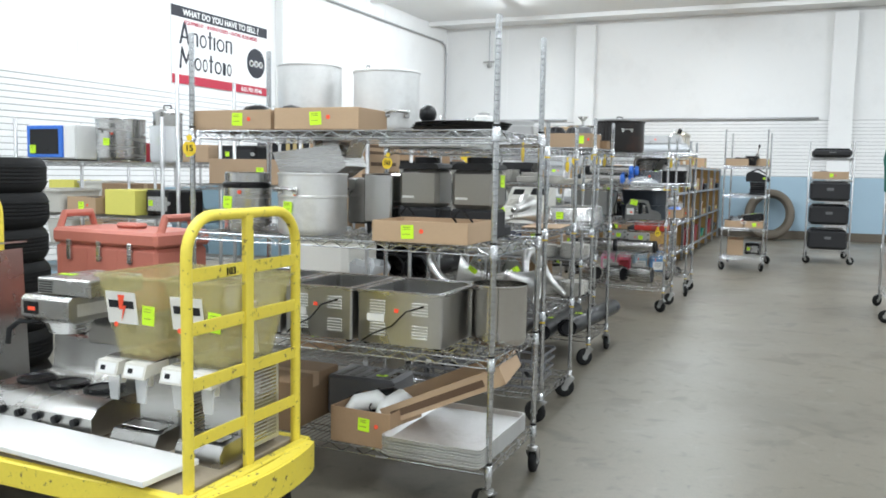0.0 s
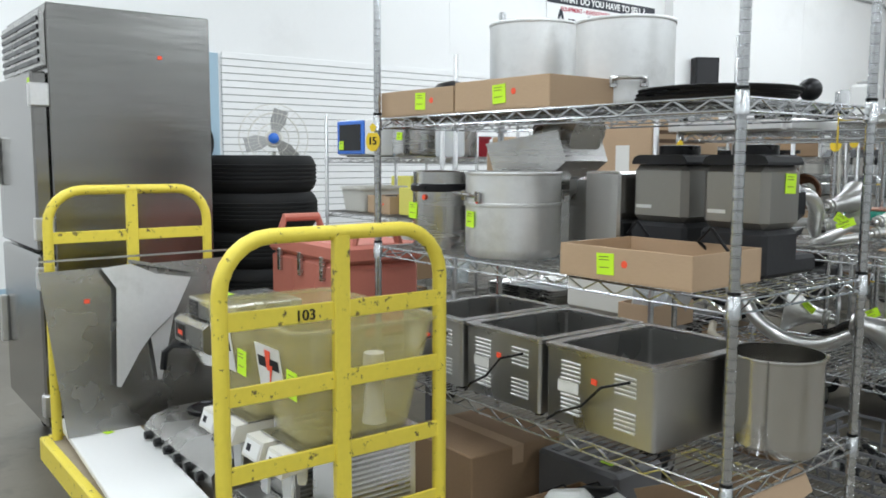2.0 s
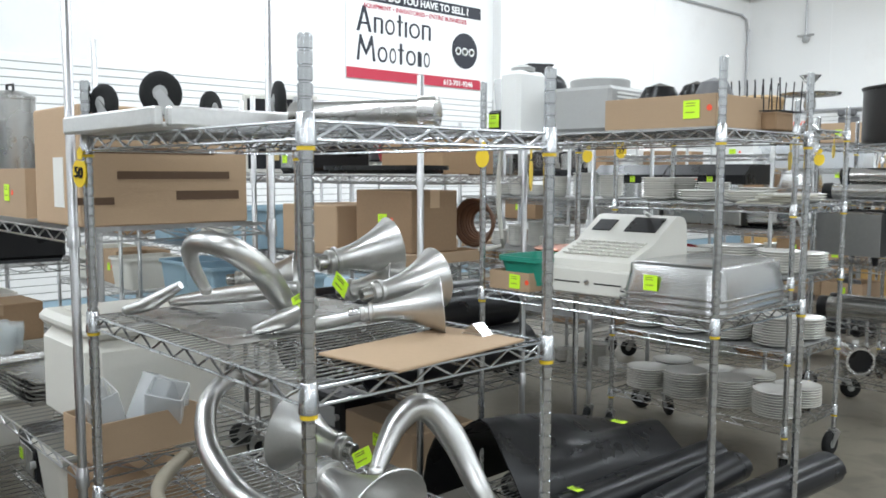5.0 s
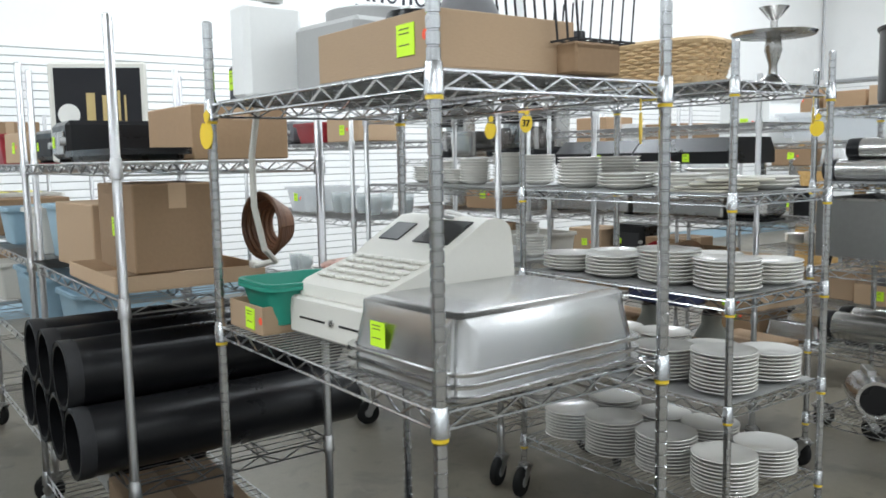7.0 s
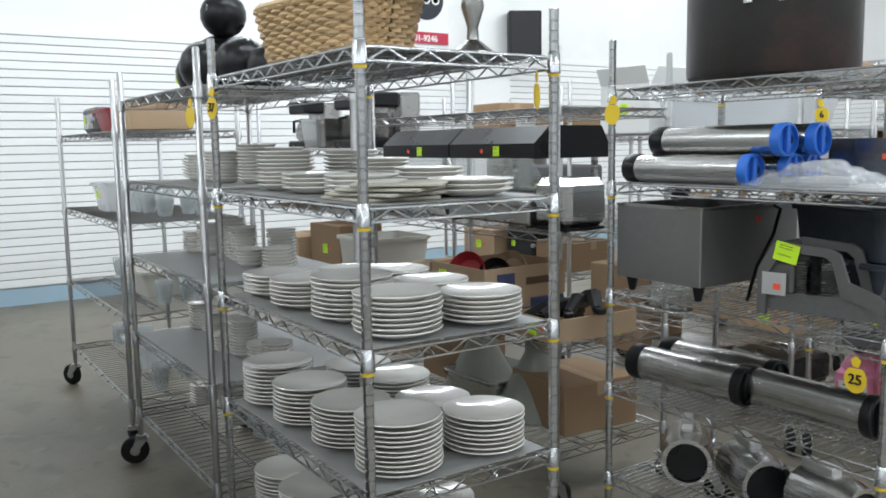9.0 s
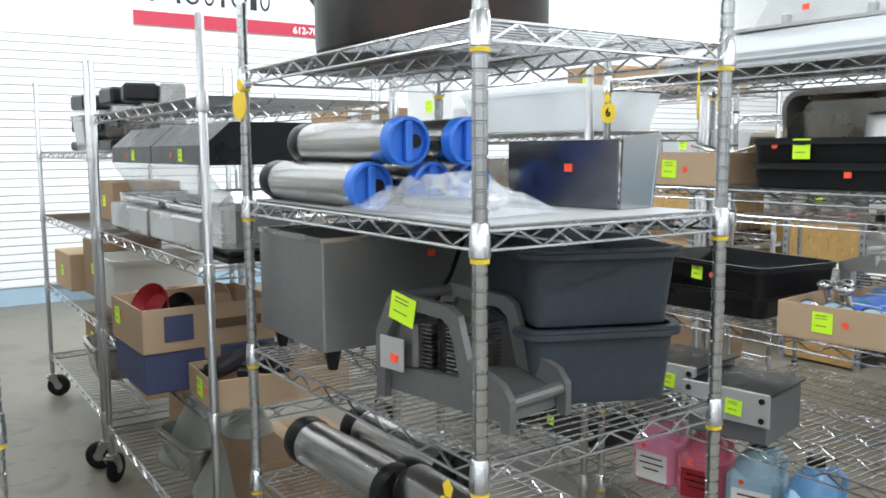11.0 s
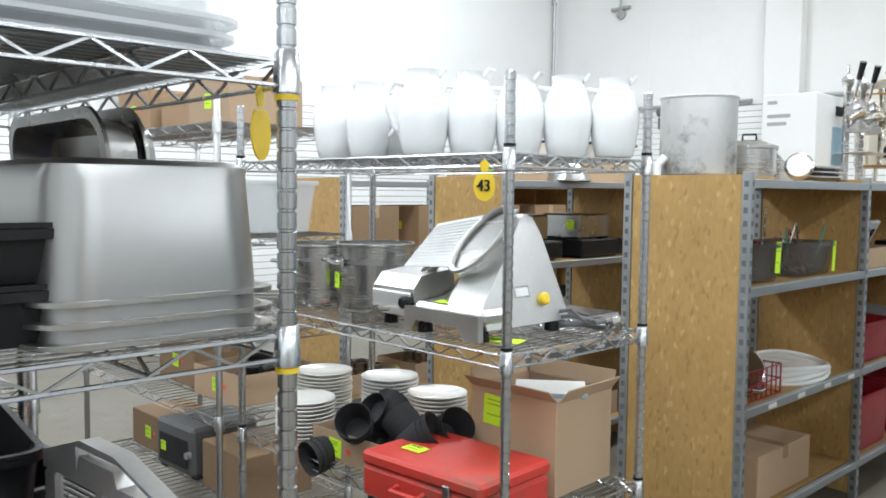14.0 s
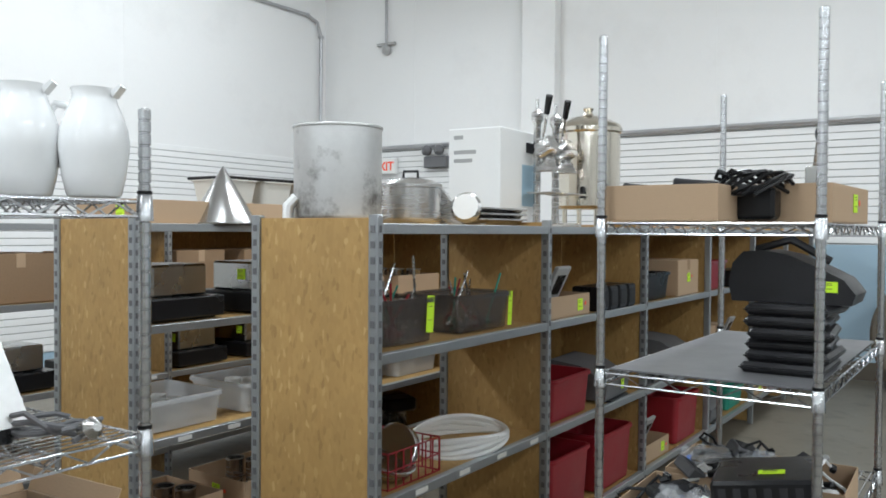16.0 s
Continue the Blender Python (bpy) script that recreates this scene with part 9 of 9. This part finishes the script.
part("plug", Mesh().box(-0.13, -0.1, 0.015, 0.045, 0.1135, 0.135, 0.004), IVORY, wc)
carton(-2.0, 7.63, 1.413, 0.4, 0.3, 0.16, 0, "closed brown carton wrapped in film", False, CARDD, "")
tub(-2.02, 7.35, 1.413, 0.6, 0.2, 0.035, BLACK, "shallow black plastic tray", 0, "plastic_tray", 0.01, 0.008)
junk(-2.8, -2.4, 7.25, 7.75, 1.413, 0.16, 28, ("black",), "", 1)
for px, pz in ((-1.77, 0.0), (-1.97, 0.0), (-2.17, 0.0), (-2.37, 0.0), (-1.87, 0.168), (-2.07, 0.168), (-2.27, 0.168)):
    o = thing("duct_tube", "long black plastic tube on back rack shelf", "tube", px, 7.52, 0.563 + pz, random.uniform(-1, 1), "black tubes")
    part("pipe", Mesh().lathe([(0.096, -0.42), (0.096, 0.42), (0.084, 0.42), (0.084, -0.42), (0.096, -0.42)], 24, pose(0, 0, 0.0965, 90)), BLACK, o)
    part("end_band", Mesh().lathe([(0.0962, 0.38), (0.0985, 0.385), (0.0985, 0.42), (0.0962, 0.422), (0.0962, 0.38)], 24, pose(0, 0, 0.0965, 90)), BLACKM, o)
junk(-2.8, -1.7, 7.25, 7.75, 0.223, 0.24, 30, ("black", "box"), "", 2)
junk(-4.35, -3.4, 7.35, 7.85, 1.413, 0.2, 31, ("box", "black"), "", 2)
junk(-4.35, -3.15, 7.35, 7.85, 1.003, 0.25, 32, ("blue", "blue", "white", "blue"), "", 4)
junk(-4.35, -3.15, 7.35, 7.85, 0.623, 0.3, 33, ("blue", "blue", "blue"), "", 3)
junk(-5.85, -4.75, 7.35, 7.85, 1.403, 0.3, 34, ("box", "pot", "red"), "", 3)
junk(-5.85, -4.75, 7.35, 7.85, 1.003, 0.25, 35, ("yellow", "white", "box"), "", 3)
junk(-5.85, -4.75, 7.35, 7.85, 0.623, 0.25, 36, ("white", "box"), "", 3)
for z, s in ((0.253, 1), (0.603, 2), (0.953, 3), (1.278, 4)):
    junk(-3.1, -2.15, 8.95, 9.4, z, 0.2, 40 + s, ("plates",), "", 4 if s < 4 else 3)
ba = thing("pumpkin_decoration", "pile of glossy black ball ornaments", "ornament", -2.6, 9.15, 1.623)
for px, py, pz, r in ((-0.3, 0, 0.1, 0.1), (-0.1, 0.02, 0.12, 0.12), (0.02, -0.08, 0.1, 0.1), (0.2, 0.0, 0.1, 0.1), (-0.04, 0.02, 0.31, 0.09), (0.36, 0.04, 0.08, 0.08)):
    part("ball", Mesh().ball(px, py, pz, r, r, r, 20), BLACK, ba)
sticker(ba, -0.42, -0.06, 0.1, "y-", 0.05, 0.06)
junk(-4.6, -3.35, 8.95, 9.4, 1.503, 0.2, 45, ("black", "red", "box"), "", 3)
junk(-4.6, -3.35, 8.95, 9.4, 1.083, 0.2, 46, ("glass", "clear", "glass"), "", 4)
junk(-4.6, -3.35, 8.95, 9.4, 0.653, 0.2, 47, ("glass", "plates", "white"), "", 4)
junk(-4.6, -3.35, 8.95, 9.4, 0.253, 0.2, 48, ("glass", "clear"), "", 3)
for px in (-2.14, -2.73):
    hood_grill(px, 10.3, 1.083)
tk = thing("bread_toaster", "chrome four slot toaster", "toaster", -1.74, 10.18, 1.083)
part("body", Mesh().box(-0.1, 0.1, -0.1, 0.12, 0.012, 0.2, 0.03), STEEL, tk)
part("slots", Mesh().box(-0.06, 0.06, -0.06, 0.09, 0.1995, 0.2015), BLACK, tk)
part("foot", Mesh().box(-0.09, 0.09, -0.09, 0.1, 0, 0.013), BLACK, tk)
lb = carton(-2.12, 10.13, 0.663, 0.36, 0.42, 0.125, 0, "low dark blue printed carton under another", False, CARTB, "")
ub = carton(-2.12, 10.13, 0.789, 0.36, 0.43, 0.135, 1, "open printed brown drinks carton with red and black goods", True, CARD, "y-", (-0.1, 0.08))
part("printing", Mesh().box(0.1803, 0.1815, -0.15, -0.06, 0.03, 0.11), CARTB, ub, "dark blue printed mark")
part("printing", Mesh().box(0.1803, 0.1815, 0.0, 0.16, 0.055, 0.085), INKB, ub)
for px, py, r, m, l in ((-2.2, 10.0, 0.085, REDP, "round red plastic dish leaning in a carton"), (-2.08, 10.06, 0.075, BLACK, "round black plastic dish leaning in a carton"), (-2.16, 10.2, 0.08, CARD, "round tan paper dish leaning in a carton")):
    o = thing("plastic_dish", l, "dish", px, py, 0.794, 20, "", "", 70, 15)
    part("dish", Mesh().lathe([(r * 0.7, 0), (r, 0.035), (r * 1.04, 0.037), (r * 1.02, 0.041), (r * 0.68, 0.005)], 24, pose(0, r, 0)), m, o)
    part("base_ring", Mesh().lathe([(r * 0.5, -0.006), (r * 0.52, -0.0005), (r * 0.46, -0.0005), (r * 0.5, -0.006)], 20, pose(0, r, 0)), m, o)
carton(-1.78, 10.25, 0.663, 0.26, 0.42, 0.09, -3, "open brown cardboard tray of black straps", True, CARD, "y-")
for k in range(4):
    o = thing("black_strap", "bundled black strap lying in a cardboard tray", "strap", -1.84 + 0.04 * k, 10.2 + 0.03 * k, 0.67 + 0.02 * k, 30 * k, "black straps")
    part("strap", Mesh().tube([(-0.07, -0.1, 0.05), (-0.02, -0.03, 0.09), (0.03, 0.05, 0.07), (0.02, 0.12, 0.04)], [0.02, 0.03, 0.03, 0.02], 8), BLACKM, o)
    part("buckle", Mesh().box(-0.09, -0.05, -0.13, -0.1, 0.035, 0.06, 0.004), BLACK, o)
junk(-2.95, -2.35, 10.1, 10.55, 0.663, 0.25, 51, ("box", "box"), "", 2)
junk(-2.95, -1.7, 10.1, 10.55, 0.253, 0.26, 52, ("box", "steel", "box"), "", 3)
for px in (-2.05, -2.45):
    o = thing("lamp_shade", "large grey enamel cone shade on low shelf", "lamp shade", px, 10.28, 0.253)
    part("cone", Mesh().lathe([(0.19, 0), (0.192, 0.01), (0.05, 0.27), (0.05, 0.32), (0.045, 0.32), (0.045, 0.27), (0.185, 0.006)], 30), mat("grey_green_enamel", (0.3, 0.31, 0.27), 0.4, 0, 0.12, 6, 60, 0.06) if px == -2.05 else bpy.data.materials["grey_green_enamel"], o)
    part("cap", Mesh().lathe([(0.052, 0.32), (0.03, 0.36), (0.012, 0.37)], 16), STEELD, o)
junk(-4.5, -3.25, 10.1, 10.6, 1.403, 0.25, 53, ("coffee", "steel", "coffee", "coffee"), "", 4)
junk(-4.5, -3.25, 10.1, 10.6, 1.053, 0.25, 54, ("pot", "box", "pot"), "", 3)
junk(-4.5, -3.25, 10.1, 10.6, 0.663, 0.3, 55, ("box", "box", "white"), "", 3)
junk(-4.5, -3.25, 10.1, 10.6, 0.253, 0.3, 56, ("box", "steel"), "", 3)
o = tub(-2.0, 11.62, 1.463, 0.72, 0.44, 0.16, CLEAR, "long cloudy clear plastic bin", 2, "clear_bin", 0.03, 0.012, cat="bin")
o = tub(-2.1, 11.62, 1.49, 0.66, 0.4, 0.15, CLEAR, "nested cloudy clear plastic bin", 0, "clear_bin", 0.03, 0.012, cat="bin")
wcart = carton(-2.65, 11.6, 1.463, 0.34, 0.4, 0.26, 4, "tall white open carton with brown flaps", True, WHITE, "y-", flaps=0.1)
for px, py, r, h, tl in ((-1.985, 11.43, 0.07, 0.19, 0), (-1.84, 11.45, 0.075, 0.15, 25)):
    o = thing("white_canister", "upturned white plastic canister in a clear bin", "canister", px, py, 1.04 if tl else 1.03, 0, "white canisters", "", 0, tl)
    part("body", Mesh().lathe([(r, 0), (r * 1.02, 0.02), (r * 0.8, h * 0.85), (r * 0.7, h), (0.001, h * 1.02)], 28), WHITE, o)
    part("rim", Mesh().lathe([(r * 1.02, -0.006), (r * 1.08, -0.004), (r * 1.08, 0.006), (r * 1.02, 0.008), (r * 1.02, -0.006)], 28), WHITE, o)
sp = thing("steel_backsplash", "large dull steel panel with curved foot standing on the shelf", "panel", -2.42, 11.6, 0.9785, 119)
curve = [(0.0, 0.37), (-0.004, 0.2), (-0.012, 0.12), (-0.035, 0.05), (-0.075, 0.015), (-0.14, 0.001)]
part("sheet", Mesh().prism(curve + [(y + 0.003, z + 0.004) for y, z in curve[::-1]], -0.3, 0.33, "x"), STEELD, sp)
part("folded_edge", Mesh().box(-0.3, 0.33, -0.02, 0.003, 0.3745, 0.38, 0.001), STEELD, sp)
part("end_plate", Mesh().prism([(-0.14, 0.006), (-0.004, 0.006), (-0.004, 0.37), (-0.05, 0.3), (-0.09, 0.12)], -0.306, -0.302, "x"), STEELD, sp)
part("black_bracket", Mesh().box(-0.325, -0.307, -0.12, -0.03, 0.02, 0.22, 0.006), BLACK, sp)
bh = thing("black_band", "wide black rubber band looped on a carton tray", "band", -1.72, 11.62, 1.055, 40)
part("band", Mesh().lathe([(0.075, -0.035), (0.08, -0.033), (0.08, 0.033), (0.075, 0.035), (0.07, 0.033), (0.07, -0.033), (0.075, -0.035)], 26, pose(0, 0, 0.08, 90)), BLACK, bh)
part("tail", Mesh().box(-0.2, -0.07, -0.02, 0.02, 0.02, 0.034, 0.004), WHITE, bh)
o = thing("black_dish", "black plastic dish under white canisters in a bin", "dish", -1.9, 11.5, 0.985)
part("dish", Mesh().tub(0.28, 0.24, 0.0, 0.04, 0.02, 0.004, 0.04, 0.008), BLACK, o)
part("rim", Mesh().hoop(0.31, 0.27, 0.036, 0.042, 0.008, 0.04), BLACK, o)
tub(-1.9, 11.52, 0.978, 0.38, 0.34, 0.12, CLEAR, "clear plastic bin of white cups", 2, "clear_bin", 0.03, 0.012, True, "bin")
for px, py, m in ((-1.92, 11.55, WHITE), (-1.82, 11.57, WHITE), (-1.98, 11.58, WHITE)):
    cup_stack(px, py, 0.985, 3, 0.055, m, "white cups piled in a clear bin", 30, 15)
o = thing("cable_loop", "loop of thick black cable", "cable", -1.62, 11.55, 1.03)
part("loop", Mesh().tube([(0.12 * math.cos(a), 0.1 * math.sin(a), 0.1 + 0.09 * math.sin(a + 0.6)) for a in [2 * math.pi * k / 24 for k in range(25)]], 0.018, 8), BLACK, o)
part("plug", Mesh().lathe([(0.02, 0), (0.025, 0.05)], 12, pose(0.1, 0, 0.02, 0, 60, 0)), BLACK, o)
carton(-1.62, 11.55, 0.978, 0.2, 0.28, 0.075, 0, "small brown tray under a cable", tag="")
junk(-2.95, -1.6, 11.4, 11.85, 0.503, 0.3, 60, ("box", "steel", "box", "tray"), "", 4)
junk(-2.95, -1.6, 11.4, 11.85, 0.223, 0.2, 61, ("box", "steel", "black"), "", 3)
junk(-4.35, -3.2, 11.45, 11.95, 1.453, 0.25, 62, ("box", "pot", "box"), "", 3)
stock_pot(-3.92, 11.68, 1.003, 0.21, 0.36, bpy.data.materials["grey_green_enamel"], "wide grey-green enamel stock pot", 20)
junk(-3.66, -3.2, 11.45, 11.95, 1.003, 0.28, 63, ("black",), "", 1)
junk(-4.35, -3.2, 11.45, 11.95, 0.603, 0.28, 64, ("box", "black"), "", 3)
junk(-3.35, -2.2, 12.8, 13.25, 1.703, 0.2, 65, ("box", "box", "box"), "", 3)
junk(-3.35, -2.2, 12.8, 13.25, 1.293, 0.22, 66, ("box", "steel", "clear"), "", 3)
junk(-3.35, -2.2, 12.8, 13.25, 0.933, 0.12, 67, ("tray", "steel", "plates"), "", 3)
junk(-3.35, -2.2, 12.8, 13.25, 0.643, 0.2, 68, ("plates", "box", "tray"), "", 3)
junk(-3.35, -2.2, 12.8, 13.25, 0.253, 0.25, 69, ("box", "black"), "", 3)
# wall speakers and sign board
for x, y, z in ((-7.55, 14.72, 2.48), ):
    o = thing("wall_speaker", "black box loudspeaker on wall bracket", "speaker", x, y, z, 60)
    part("cabinet", Mesh().box(-0.2, 0.2, -0.14, 0.14, 0, 0.55, 0.01), BLACK, o)
    part("grille", Mesh().box(-0.17, 0.17, -0.146, -0.1405, 0.03, 0.52), BLACKM, o)
    part("bracket", Mesh().box(-0.04, 0.04, 0.14, 0.2, 0.2, 0.35), GREYD, o)
pbs = thing("pub_sign", "framed black and gold printed pub sign", "sign", -3.18, 7.58, 1.4135, 62)
part("frame", Mesh().box(-0.2, 0.2, 0.0, 0.02, 0, 0.42, 0.012), IVORY, pbs, "cream rounded frame")
part("panel", Mesh().box(-0.175, 0.175, -0.003, 0.0, 0.025, 0.395), INK, pbs)
for u, v0, v1, w in ((-0.03, 0.07, 0.29, 0.035), (0.035, 0.08, 0.28, 0.035), (0.085, 0.06, 0.3, 0.01), (0.11, 0.08, 0.28, 0.008)):
    part("printing", Mesh().box(u - w / 2, u + w / 2, -0.0045, -0.0032, v0, v1), GOLD, pbs)
part("emblem", Mesh().lathe([(0.045, 0), (0.045, 0.0012), (0.03, 0.0014), (0.001, 0.0014)], 20, pose(-0.12, -0.0032, 0.2, 90)), PAPER, pbs)

# ---------------------------------------------------------------- far end and across the aisle
for z, s in ((0.223, 80), (0.623, 81), (1.003, 82), (1.353, 83), (1.703, 84)):
    if s == 83:
        junk(0.9, 1.46, 16.3, 17.2, z, 0.2, s, ("tray",), "", 1)
        continue
    for k in range(2):
        o = thing("catering_equipment", "dark covered catering equipment on a far rack", "equipment", 1.18, 16.5 + 0.5 * k, z, 2 - 3 * k)
        hh = 0.3 if z < 1.6 else 0.12
        part("case", Mesh().box(-0.29, 0.29, -0.21, 0.21, 0.01, hh, 0.03), BLACKM, o)
        part("lid_ridge", Mesh().box(-0.25, 0.25, -0.18, 0.18, hh + 0.0005, hh + 0.02, 0.008), BLACK, o)
        part("latch", Mesh().box(-0.05, 0.05, -0.222, -0.2105, hh * 0.55, hh * 0.7, 0.003), GREYD, o)
        part("foot", Mesh().box(-0.24, 0.24, -0.16, 0.16, 0, 0.011), BLACKM, o)
for z, s in ((0.223, 85), (0.653, 86), (1.053, 87), (1.453, 88)):
    junk(1.68, 2.24, 10.6, 11.6, z, 0.28, s, ("box", "black", "tray"), "", 2)
cj = thing("green_coat", "dark green cloth coat hanging on a rack post", "coat", 1.6, 10.42, 1.25)
part("body", Mesh().tube([(0, 0, 0.0), (0.01, -0.02, 0.2), (0.0, 0, 0.45), (0.02, 0.02, 0.62)], [0.1, 0.12, 0.1, 0.04], 12), GREENC, cj)
part("sleeve", Mesh().tube([(-0.04, -0.08, 0.5), (-0.08, -0.12, 0.3), (-0.06, -0.12, 0.1)], [0.05, 0.05, 0.04], 10), GREENC, cj)
tr = thing("hose_reel", "large coiled brown duct hose leaning on the end wall", "hose", 0.12, 21.2, 0.0)
for k in range(3):
    part("coil", Mesh().tube([((0.44 - 0.02 * k) * math.cos(a), 0.09 * k - 0.05 + 0.16 * math.sin(a), 0.555 + (0.47 - 0.02 * k) * math.sin(a)) for a in [2 * math.pi * q / 36 for q in range(37)]], 0.08, 10, False), HOSEB, tr)
la = thing("step_ladder", "folded red fibreglass step ladder leaning on wall", "ladder", 2.55, 19.6, 0)
for s in (-0.2, 0.2):
    part("rail", Mesh().box(s - 0.03, s + 0.03, -0.02, 0.02, 0, 2.0, 0.004), RED, la, "red rail")
for k in range(6):
    part("step", Mesh().box(-0.17, 0.17, -0.05, 0.03, 0.3 + k * 0.3, 0.33 + k * 0.3, 0.003), ALU, la)
